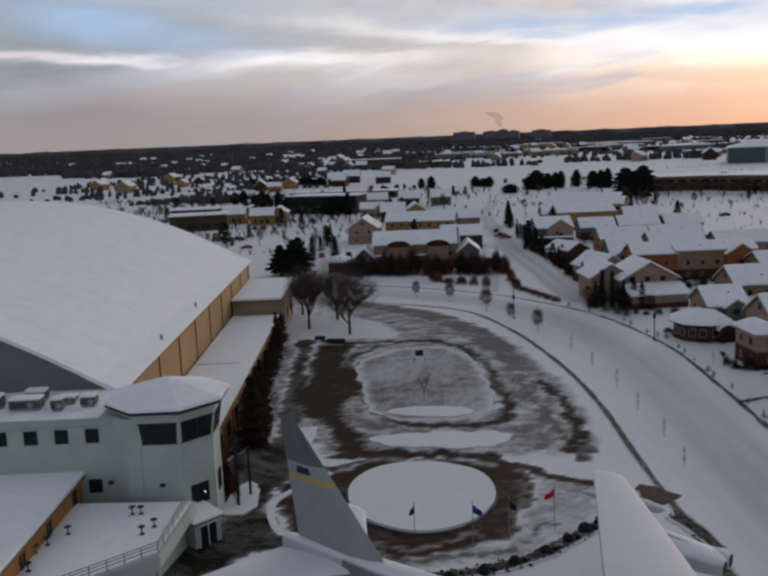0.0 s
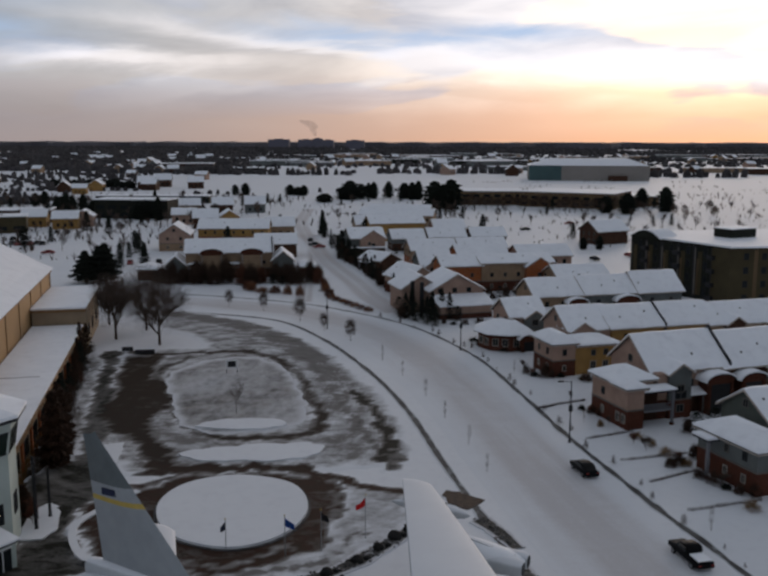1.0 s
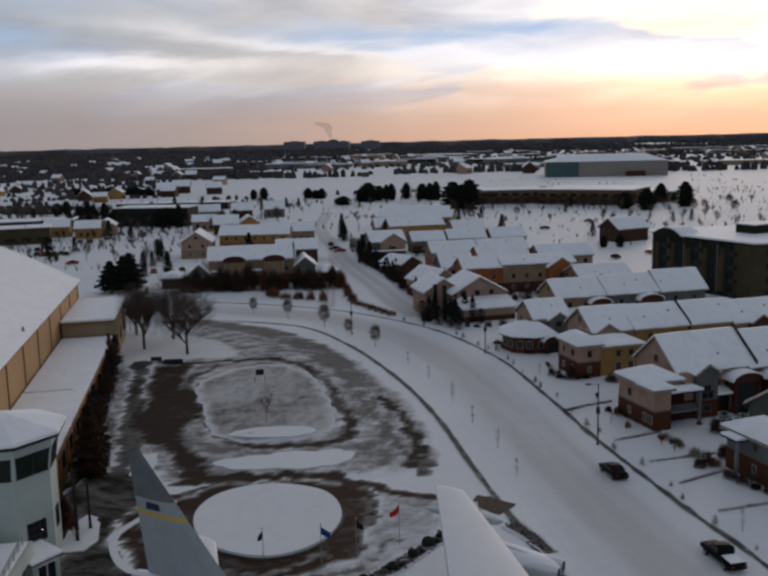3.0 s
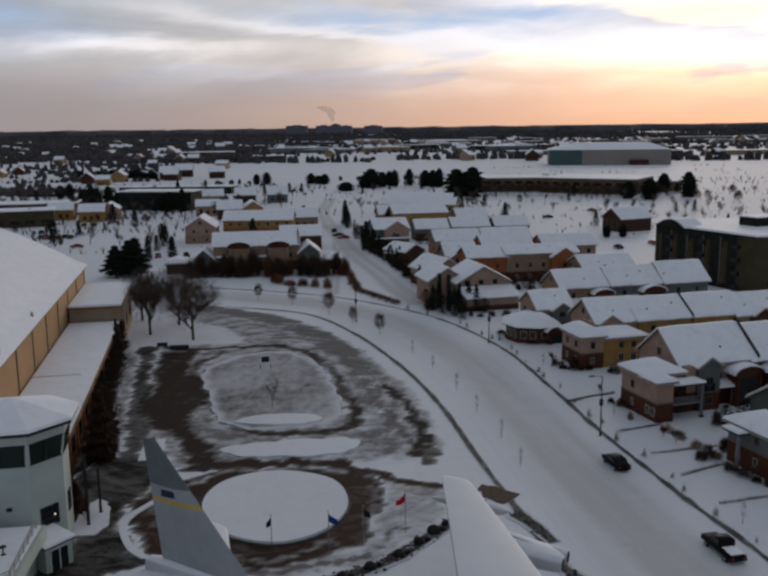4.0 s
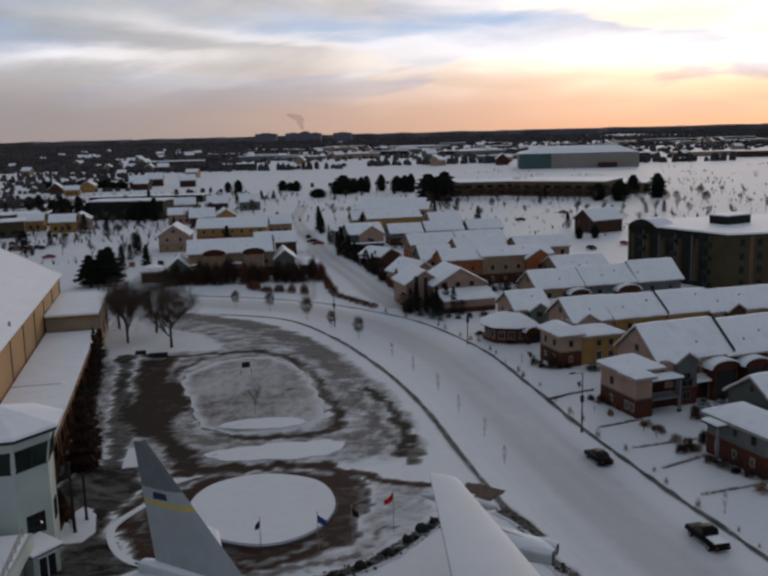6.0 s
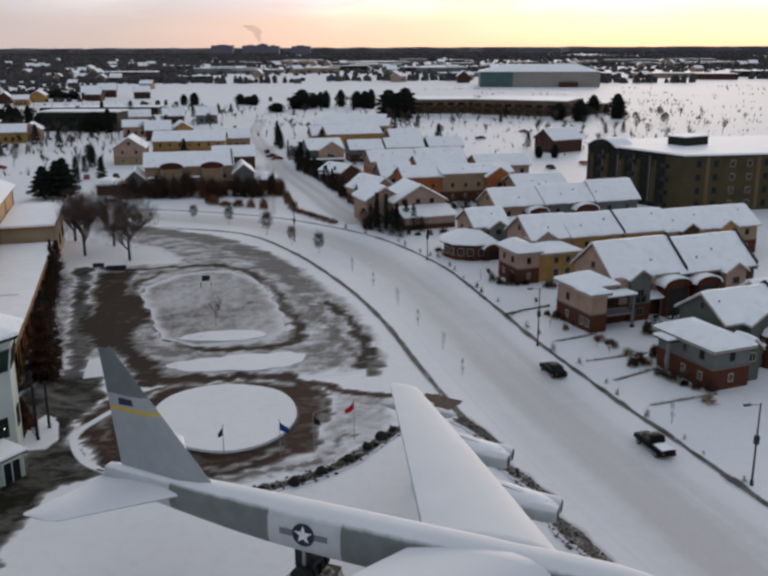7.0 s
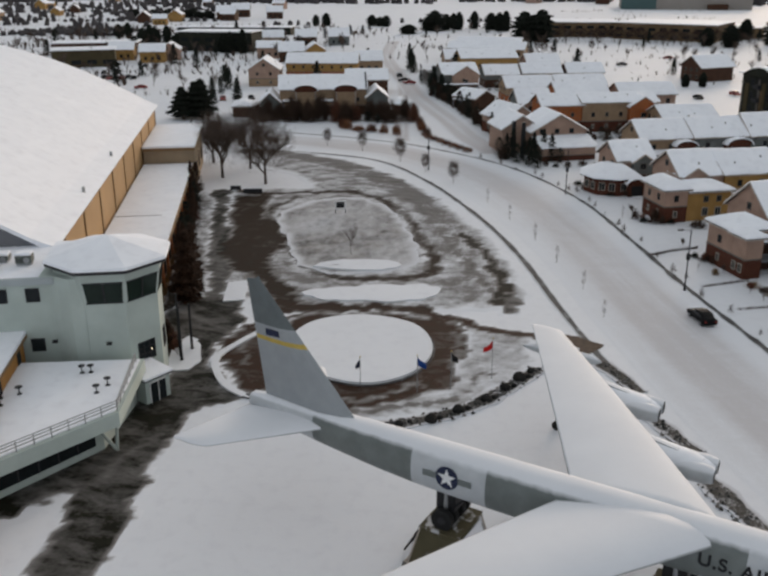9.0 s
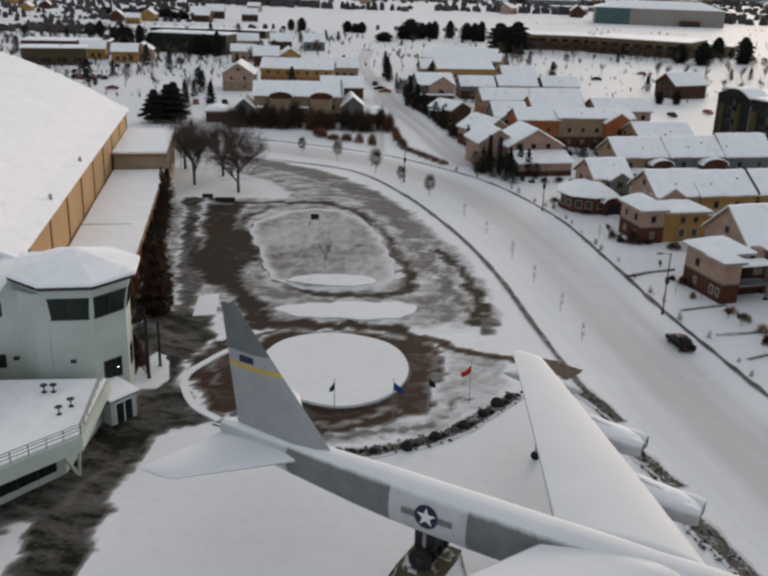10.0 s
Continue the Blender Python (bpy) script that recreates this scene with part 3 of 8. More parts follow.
def road_strip(name, left, right, z, label, lanes, cols=17):
    """A road between two edges; lanes(u) gives how far the snow is worn at u = 0 to 1 across."""
    n = min(len(left), len(right))
    pick = lambda line, k: np.array(line[round(k * (len(line) - 1) / (n - 1))])
    verts, bare, flow, run = [], [], [], 0.0
    for i in range(n):
        a, b = pick(left, i), pick(right, i)
        run += float(np.linalg.norm(a - pick(left, max(0, i - 1))))
        for c in range(cols):
            u = c / (cols - 1)
            p = a + (b - a) * u
            w = lanes(u) * (1 + 0.5 * noise.noise((p[0] * 0.03, p[1] * 0.03, 1)))
            verts.append((p[0], p[1], z if 0 < c < cols - 1 else -0.02))
            bare.append(max(0.0, w))
            flow.append((u * 16.0, run * 0.07, 0))
    faces = [(i * cols + c, i * cols + c + 1, (i + 1) * cols + c + 1, (i + 1) * cols + c) for i in range(n - 1) for c in range(cols - 1)]
    ob = quick(name, verts, faces, M_ROAD)
    stored(ob, "bare", bare), stored(ob, "tone", [0.6] * len(verts)), stored(ob, "flow", flow, "FLOAT_VECTOR")
    return tagged(ob, label, name, kind="structure")


SIDE_STREET = [(4.0, 206.0), (-2.9, 226.8), (-9.3, 254.0), (-19.6, 294.0), (-27.2, 333.0), (-37.2, 384.0), (-45.5, 440.0), (-50.0, 520.0)]


def street_x(y):
    return float(np.interp(y, [b for _, b in SIDE_STREET], [a for a, _ in SIDE_STREET]))


def streets():
    left, right = offset_line(KERB_L, 2.2), offset_line(KERB_R, -1.2)
    hump = lambda u, c, w: math.exp(-((u - c) / w) ** 2)
    road_strip("road", left, right, 0.02, "wide curving road of packed greyish snow", lambda u: min(1, u * 6, (1 - u) * 6) * (0.14 + 0.20 * hump(u, 0.40, 0.12) + 0.24 * hump(u, 0.62, 0.13) + 0.10 * hump(u, 0.8, 0.07)))
    tagged(ribbon("pavement", KERB_L, 1.15, 0.0, 0.05, M_KERB, wave=0.5), "narrow cleared dark pavement along the road", "pavement", kind="structure")
    tagged(ribbon("pavement", KERB_R, 1.0, 0.0, 0.05, M_KERB, wave=0.9), "narrow half-cleared pavement beside the houses", "pavement", kind="structure")
    side = smooth_line(SIDE_STREET)
    fork = smooth_line([(-19.0, 219.0), (-19.8, 230.0), (-21.4, 250.0), (-23.6, 278.0), (-26.6, 312.0), (-29.6, 340.0)])
    road_strip("road", offset_line(fork, 2.6), offset_line(fork, -2.6), 0.022, "narrow snowy lane that joins the side street", lambda u: min(1, u * 5, (1 - u) * 5) * (0.15 + 0.3 * hump(u, 0.3, 0.1) + 0.3 * hump(u, 0.68, 0.1)), 7)
    road_strip("road", offset_line(side, 4.6), offset_line(side, -4.6), 0.025, "straight snowy side street between houses", lambda u: min(1, u * 5, (1 - u) * 5) * (0.2 + 0.35 * hump(u, 0.3, 0.1) + 0.35 * hump(u, 0.68, 0.1)), 9)


streets()

OVAL = [(-21.1, 92.9), (-19.7, 99.2), (-14.1, 102.2), (-7.3, 99.9), (-4.6, 93.2), (-6.3, 86.5), (-11.3, 83.2), (-17.9, 86.0)]
ISLAND = [(-34.3, 149.5), (-26.8, 160.6), (-17.6, 157.9), (-11.3, 141.4), (-8.5, 124.2), (-16.0, 118.2), (-24.9, 120.5), (-30.0, 133.5)]


def boulder(x, y, r, seed):
    rng = random.Random(seed)
    bm = bmesh.new()
    bmesh.ops.create_icosphere(bm, subdivisions=2, radius=r)
    for v in bm.verts:
        v.co *= 1 + 0.35 * noise.noise(v.co * 1.3 + Vector((seed, 0, 0)))
        v.co.z = max(v.co.z * 0.8, -0.25 * r)
    ob = part("boulder", bm, M_BOULDER)
    ob.matrix_basis = pose(x, y, 0.22 * r + 0.1, 0, 0, rng.uniform(0, 360))
    return tagged(ob, "dark landscaping boulder on the rock bed", "boulder", "boulders")


def near_line(px, py, pts):
    """Distance of every lattice corner from a plan line."""
    best = np.full(px.shape, 1e9)
    for (ax, ay), (bx, by) in zip(pts, pts[1:]):
        dx, dy = bx - ax, by - ay
        t = np.clip(((px - ax) * dx + (py - ay) * dy) / (dx * dx + dy * dy + 1e-9), 0, 1)
        best = np.minimum(best, np.hypot(px - ax - t * dx, py - ay - t * dy))
    return best


def inside(px, py, poly):
    """How far every lattice corner lies inside an outline (negative outside)."""
    hit = np.zeros(px.shape, bool)
    for (ax, ay), (bx, by) in zip(poly, poly[1:] + poly[:1]):
        if ay != by:
            hit ^= ((ay > py) != (by > py)) & (px < (bx - ax) * (py - ay) / (by - ay) + ax)
    d = near_line(px, py, poly + poly[:1])
    return np.where(hit, d, -d)


def ease(x):
    x = np.clip(x, 0, 1)
    return x * x * (3 - 2 * x)


def paving():
    """Car park, turning circle and walkways: one lattice of ploughed ground, parted by use."""
    step = 0.65
    xs, ys = np.arange(-57, 11, step), np.arange(43, 208, step)
    px, py = np.meshgrid(xs, ys)
    rough = np.array([[noise.noise((x * 0.22, y * 0.22, 2)) + 0.7 * noise.noise((x * 0.75, y * 0.75, 6)) for x in xs] for y in ys])
    jx, jy = px + 1.3 * rough, py + 1.3 * np.roll(rough, 9, axis=0)
    bare, tone = np.zeros(px.shape), np.zeros(px.shape)

    def lay(mask, value, shade):
        nonlocal bare, tone
        take = mask * value
        tone = np.where(take > bare, shade, tone)
        bare = np.maximum(bare, take)

    def area(poly, value, shade, soft=1.2):
        lay(ease(inside(jx, jy, poly) / soft + 0.5), value, shade)

    def line(pts, half, value, shade, soft=0.8):
        lay(ease((half - near_line(jx, jy, smooth_line(pts, 1.0))) / soft + 0.5), value, shade)

    def clear(pts, half, value):
        nonlocal bare
        bare = bare * (1 - value * ease((half - near_line(jx, jy, smooth_line(pts, 1.0))) / 0.6 + 0.5))

    lot = [(-39.1, 117.7), (-33.4, 111.8), (-27.1, 103.9), (-18.0, 107.1), (-3.9, 106.0), (2.1, 107.7), (6.2, 111.5), (5.1, 121.5), (1.6, 137.7), (-4.9, 154.1),
           (-14.2, 172.8), (-25.0, 186.8), (-41.6, 196.8), (-54.2, 201.5), (-52.0, 192.1), (-37.3, 180.7), (-31.0, 168.5), (-47.5, 164.7), (-43.0, 148.6)]
    area(lot, 0.27, 0.4, 3.0)
    bare *= 1 + 0.30 * rough
    line([(-53.0, 203.0), (-46.0, 201.0), (-37.4, 196.0), (-24.5, 184.0), (-14.5, 168.0), (-7.5, 152.0)], 3.4, 0.42, 0.2, 3.0)
    line([(-30.0, 176.0), (-20.0, 171.0), (-12.0, 160.0), (-7.0, 146.0), (-3.5, 128.0)], 1.3, 0.36, 0.3, 1.8)
    line([(-6.0, 150.0), (-3.8, 139.0), (-1.5, 126.0), (-0.5, 115.0)], 0.7, 0.42, 0.2, 1.2)
    area([(-45.5, 160.5), (-39.0, 162.4), (-39.0, 154.3), (-37.1, 146.0), (-34.7, 144.5), (-32.0, 137.5), (-28.7, 129.5), (-31.2, 128.0), (-30.0, 121.3), (-28.1, 116.5), (-24.5, 111.2),
          (-22.0, 106.5), (-26.0, 106.6), (-28.4, 110.7), (-31.8, 117.2), (-35.2, 117.8), (-38.6, 127.3), (-40.0, 137.0), (-43.4, 151.0)], 0.94, 0.5)
    line([(-45.8, 164.3), (-39.1, 163.0), (-31.9, 165.0), (-24.2, 167.2)], 0.9, 0.92, 0.6)
    line([(-24.2, 166.4), (-22.2, 164.6), (-18.1, 161.3), (-15.4, 157.2)], 0.9, 0.92, 0.5)
    line([(-34.7, 142.6), (-30.7, 134.2), (-27.9, 128.6), (-25.0, 123.0), (-22.7, 118.9)], 1.1, 0.95, 0.5)
    line([(-22.7, 118.4), (-18.4, 116.6), (-14.1, 116.4), (-10.0, 116.8), (-7.4, 118.2), (-6.3, 121.6), (-6.8, 126.5)], 0.95, 0.92, 0.5)
    line([(-6.5, 123.0), (-6.8, 127.0), (-9.1, 136.5), (-11.5, 144.9), (-15.2, 156.4)], 0.9, 0.82, 0.5)
    line([(-33.9, 160.8), (-36.2, 156.3), (-36.4, 149.1), (-35.1, 142.1)], 0.6, 0.78, 0.4)
    line([(-25.5, 106.0), (-22.6, 104.8), (-16.4, 105.3), (-10.0, 105.2), (-6.1, 104.9)], 1.35, 1.0, 0.75)
    line([(-26.0, 103.5), (-21.0, 104.0)], 0.8, 0.95, 0.7)
    line([(-6.6, 103.6), (-3.7, 102.9), (-0.5, 101.2), (2.5, 99.6), (6.3, 98.6)], 0.85, 0.98, 0.9)
    line([(-2.1, 139.9), (0.0, 134.0), (2.4, 123.6), (4.0, 116.1), (3.2, 109.0)], 0.75, 0.96, 0.1)
    line([(-3.7, 133.6), (-1.3, 126.2), (0.7, 118.7), (2.7, 111.5)], 0.4, 0.6, 0.1)
    area([(3.8, 112.1), (5.4, 112.4), (5.2, 105.1), (3.8, 104.9)], 0.66, 0.1)
    # snow left along the island's rim
    rim = loop_line(ISLAND)
    clear([*rim[::3], rim[0]], 0.5, 0.55)
    # turning circle with its swept tracks
    area([(-27.3, 98.5), (-28.2, 94.0), (-27.8, 88.3), (-25.4, 83.3), (-22.6, 80.2), (-13.0, 78.4), (-9.3, 79.1), (-5.9, 80.9), (-3.0, 84.3), (-1.1, 89.8), (-0.7, 94.7), (-1.8, 100.0), (-4.8, 102.6), (-12.0, 104.3), (-20.0, 103.4)], 0.88, 1.0, 0.7)
    clear([(-21.5, 80.9), (-15.0, 80.0), (-9.0, 80.9), (-5.0, 84.0)], 0.35, 0.72)
    clear([(-25.5, 97.5), (-19.0, 102.6), (-12.0, 103.9), (-6.0, 102.4)], 0.55, 0.75)
    clear([(-2.2, 88.0), (-1.6, 93.0), (-2.6, 98.5)], 0.3, 0.5)
    clear([(-26.0, 95.0), (-26.8, 90.5), (-25.6, 87.0)], 0.3, 0.55)
    area([(-5.2, 82.2), (-1.0, 87.9), (-0.2, 94.9), (-1.6, 101.5), (5.9, 98.0), (7.0, 90.1), (4.6, 87.0), (-0.6, 80.0), (-8.5, 76.2), (-14.6, 76.9), (-13.5, 78.2)], 0.2, 0.8, 1.0)
    line([(-14.0, 77.6), (-8.8, 77.9), (-4.6, 79.8), (-0.8, 83.5), (2.4, 88.6)], 0.45, 0.52, 0.6)
    # walkways beside the tower
    area([(-31.4, 43.4), (-27.3, 43.4), (-26.6, 50.9), (-26.8, 57.5), (-27.2, 61.6), (-27.8, 66.3), (-27.9, 71.0), (-27.6, 75.6), (-24.4, 78.4), (-23.0, 80.2), (-26.8, 83.0), (-29.3, 88.0),
          (-28.6, 95.5), (-28.6, 100.5), (-30.6, 107.4), (-35.4, 106.6), (-36.0, 102.0), (-33.2, 96.4), (-31.0, 90.4), (-30.6, 86.4), (-31.9, 82.6), (-32.6, 80.0), (-34.2, 78.4), (-34.2, 68.2), (-40.0, 59.0),
          (-37.6, 57.0), (-33.2, 61.0), (-32.3, 58.6), (-31.6, 54.2)], 0.75, 0.0, 0.8)
    area([(-34.2, 108.5), (-37.2, 107.0), (-38.8, 99.5), (-36.6, 88.0), (-34.6, 80.4), (-32.4, 80.6), (-31.2, 86.0), (-31.4, 92.0), (-33.0, 99.0)], 0.73, 0.0)
    line([(-33.6, 106.0), (-37.8, 122.3), (-42.9, 140.7), (-49.8, 165.0)], 1.2, 0.72, 0.0, 0.7)
    line([(-37.4, 108.0), (-40.6, 122.0), (-45.6, 140.0), (-52.4, 163.0)], 0.9, 0.30, 0.0, 1.4)
    clear([(-31.5, 62.5), (-30.3, 68.5), (-29.6, 74.0)], 0.4, 0.2)
    # which way the plough went: round the island
    gx, gy = (px + 21) / 13.0, (py - 139) / 22.0
    rad, ang = np.hypot(gx, gy) * 17.0, np.arctan2(gy, gx) * 8.0
    worn = bare > 0.004
    low = np.where(worn, 0.035 + 0.07 * (1 - np.clip(bare, 0, 1)), -0.02)
    cx, cy = px[:-1, :-1] + step / 2, py[:-1, :-1] + step / 2
    use = np.where(cy > 103.2, 0, np.where((inside(cx, cy, [(-23.0, 79.4), (-29.2, 88.0), (-28.4, 97.0), (-28.0, 104.0), (12.0, 104.0), (12.0, 74.0), (-16.0, 74.0)]) > 0), 1, 2))
    use = np.where((cx < -30.6) & (cy > 103.2) & (near_line(cx, cy, [(-33.6, 105.0), (-37.8, 122.3), (-42.9, 140.7), (-49.8, 165.0)]) < 1.6), 2, use)
    seen = worn[:-1, :-1] | worn[1:, :-1] | worn[:-1, 1:] | worn[1:, 1:]
    n = len(xs)
    for k, name, label in ((0, "car_park", "car park of wet asphalt under streaks of ploughed snow"), (1, "drive", "brown wet turning circle with swept tracks"), (2, "walkway", "dark wet slushy walkway beside the tower building")):
        jj, ii = np.nonzero(seen & (use == k))
        quads = np.stack([jj * n + ii, jj * n + ii + 1, (jj + 1) * n + ii + 1, (jj + 1) * n + ii], 1)
        ids, back = np.unique(quads, return_inverse=True)
        back = back.reshape(quads.shape)
        verts = np.stack([px.ravel()[ids], py.ravel()[ids], low.ravel()[ids]], 1)
        ob = quick(name, verts.tolist(), back.tolist(), M_PAVING, smooth=True)
        stored(ob, "bare", bare.ravel()[ids]), stored(ob, "tone", tone.ravel()[ids])
        stored(ob, "flow", np.stack([rad.ravel()[ids], ang.ravel()[ids], 0 * ids], 1), "FLOAT_VECTOR")
        tagged(ob, label, name.replace("_", " "), kind="structure")


def islands():
    sheet("traffic_island", dense(loop_line(ISLAND), 0.8), 0.0, 0.13, M_ISLAND, "raised grass island under thin trampled snow", "traffic island", ragged=0.9, seed=11)
    sheet("snow_bank", dense(loop_line([(-23.4, 120.6), (-20.2, 123.6), (-12.9, 124.2), (-10.7, 122.0), (-15.1, 119.5)])), 0.1, 0.32, M_SNOW, "low bank of snow on the island", "snow bank", ragged=0.5, seed=15)
    sheet("snow_bank", dense(loop_line([(-23.2, 109.8), (-17.5, 112.6), (-6.6, 114.6), (-5.0, 110.6), (-9.4, 107.9), (-18.0, 107.4)])), 0.0, 0.24, M_SNOW, "long low bank of clean snow", "snow bank", ragged=0.9, seed=17, soft=1.2)
    ov = sheet("traffic_island", loop_line(OVAL, 0.8), 0.0, 0.42, M_SNOW, "round island under thick clean snow", "traffic island")
    part("kerb", loft_ring(loop_line(OVAL, 0.8), 0.3, 0.06, 0.14), M_KERB, ov)


def loft_ring(loop, width, z0, z1):
    """A closed kerb round a loop."""
    out = offset_line([loop[-1], *loop, loop[0]], -width)[1:-1]
    out2 = offset_line([loop[-1], *loop, loop[0]], width)[1:-1]
    far = out if sum(x * x + y * y for x, y in out) > 0 and poly_area(out) > poly_area(out2) else out2
    bm = bmesh.new()
    rows = [[bm.verts.new((x, y, z)) for x, y in ln] for ln, z in ((far, z0 - 0.06), (far, z1), (loop, z1), (loop, z0 - 0.06))]
    n = len(loop)
    for a, b in zip(rows, rows[1:]):
        for i in range(n):
            bm.faces.new((a[i], a[(i + 1) % n], b[(i + 1) % n], b[i]))
    return bm


def poly_area(p):
    return abs(sum(a[0] * b[1] - b[0] * a[1] for a, b in zip(p, p[1:] + p[:1]))) / 2


paving()
islands()


def walkways():
    sheet("snow_bed", dense([(-33.9, 112.9), (-31.3, 114.0), (-29.9, 106.4), (-32.6, 105.6)], 0.5), 0.0, 0.2, M_SNOW, "small square bed under snow", "planting bed", ragged=0.2)
    for x, y, w in ((-43.0, 163.6, 3.6), (-46.9, 165.6, 2.0)):
        low = thing("low_wall", frame_at(x, y, 8), "low dark wall at the edge of the lawn", "wall", "low walls")
        part("wall_body", boxed(-w / 2, w / 2, -0.25, 0.25, 0, 0.9), M_DARKMETAL, low)
        part("snow_cap", boxed(-w / 2, w / 2, -0.25, 0.25, 0.9, 1.02, 0.03), M_SNOW, low)
    # dark ribbon that paints the hedge's shade over dead grass
    bed = smooth_line([(-36.8, 97.0), (-40.2, 113.0), (-45.0, 130.0), (-50.5, 148.0), (-57.0, 170.0)])
    tagged(ribbon("hedge_shade_strip", bed, 5.6, 0.0, 0.05, M_HEDGESHADE, wave=0.6), "dark strip below the hedge, dead grass with the hedge's shade painted in", "planting bed", kind="structure")
    edge = smooth_line([(-24.6, 97.6), (-27.0, 92.8), (-28.4, 87.8), (-25.8, 82.0), (-22.3, 79.1)], 1.0)
    tagged(ribbon("kerb", edge, 0.8, 0.0, 0.22, M_SNOW), "snow-covered kerb round the turning circle", "kerb", kind="structure")
    rocks = smooth_line([(-16.6, 74.6), (-9.2, 74.6), (-5.7, 75.8), (-0.7, 78.9), (2.1, 82.1), (4.7, 85.6), (7.1, 89.0)], 1.0)
    tagged(ribbon("rock_bed", rocks, 2.0, 0.0, 0.12, M_ROCKS, wave=0.4), "curved bed of dark landscaping rock", "rock bed", kind="structure")
    for a, b, w in (((14.0, 91.0), (17.1, 84.3), 2.2), ((16.8, 80.0), (20.0, 72.6), 2.4), ((19.6, 69.4), (23.4, 58.6), 2.5), ((27.3, 51.5), (29.3, 46.6), 1.8)):
        tagged(ribbon("rock_bed", smooth_line([a, ((a[0] + b[0]) / 2 + 0.2, (a[1] + b[1]) / 2), b], 0.7), w, 0.0, 0.1, M_ROCKS, wave=0.5),
               "bed of dark landscaping rock along the road", "rock bed", kind="structure")
    ring = loop_line([(16.2, 52.0), (17.6, 53.0), (19.2, 52.6), (19.8, 51.4), (18.6, 50.5), (16.8, 50.8)], 0.5)
    sheet("rock_bed", ring, 0.0, 0.1, M_ROCKS, "small oval rock bed beside the plinth", "rock bed", ragged=0.2)
    sheet("snow_bed", dense([(-33.0, 84.6), (-30.6, 84.9), (-30.0, 87.4), (-31.2, 91.6), (-33.4, 94.0), (-34.4, 91.0)], 0.5), 0.0, 0.2, M_SNOW, "raised planting bed under snow", "planting bed", ragged=0.25)
    part("snow_bank", prism(loop_line([(17.0, 51.9), (17.9, 52.5), (18.9, 52.1), (18.9, 51.4), (18.1, 51.1), (17.2, 51.3)], 0.4), 0.05, 0.17), M_SNOW)["kind"] = "structure"
    rng = random.Random(8)
    verts, faces = [], []
    beds = [(rocks, 2.0), (smooth_line([(13.7, 91.6), (16.7, 85.0)]), 1.6), (smooth_line([(16.4, 80.6), (19.4, 73.4)]), 1.7), (smooth_line([(19.1, 69.8), (22.9, 59.2)]), 1.9)]
    for line, w in beds:
        for _ in range(int(len(line) * 16)):
            k = rng.randrange(len(line) - 1)
            f = rng.random()
            x = line[k][0] + (line[k + 1][0] - line[k][0]) * f + rng.uniform(-0.45, 0.45) * w
            y = line[k][1] + (line[k + 1][1] - line[k][1]) * f + rng.uniform(-0.45, 0.45) * w
            r, i = rng.uniform(0.08, 0.26), len(verts)
            verts += [(x + r * rng.uniform(0.7, 1.2) * math.cos(a), y + r * rng.uniform(0.7, 1.2) * math.sin(a), 0.08) for a in (0, 1.26, 2.51, 3.77, 5.03)] + [(x, y, 0.1 + r * rng.uniform(0.6, 1.1))]
            faces += [(i + m, i + (m + 1) % 5, i + 5) for m in range(5)]
    tagged(quick("landscape_rocks", verts, faces, M_RUBBLE), "loose grey and dark landscaping rocks", "rocks", kind="stuff")
    sheet("mulch_bed", dense([(10.7, 99.0), (15.0, 96.3), (12.8, 93.4), (10.6, 95.6)], 0.4), 0.0, 0.08, M_MULCH, "bare brown mulch bed", "mulch bed", ragged=0.4)


walkways()
for i, (x, y, r) in enumerate(((-8.9, 74.5, 0.55), (-6.8, 75.2, 0.5), (-3.9, 76.3, 0.7), (-1.3, 78.5, 0.65), (1.4, 81.1, 0.65), (3.4, 83.9, 0.6), (4.9, 86.3, 0.7), (6.3, 88.2, 0.5), (-12.5, 74.2, 0.5))):
    boulder(x, y, r, i)
    boulder(x + 0.9, y + 0.5, r * 0.5, i + 20)

# ---- hangar and museum ----
TURN = 13.7


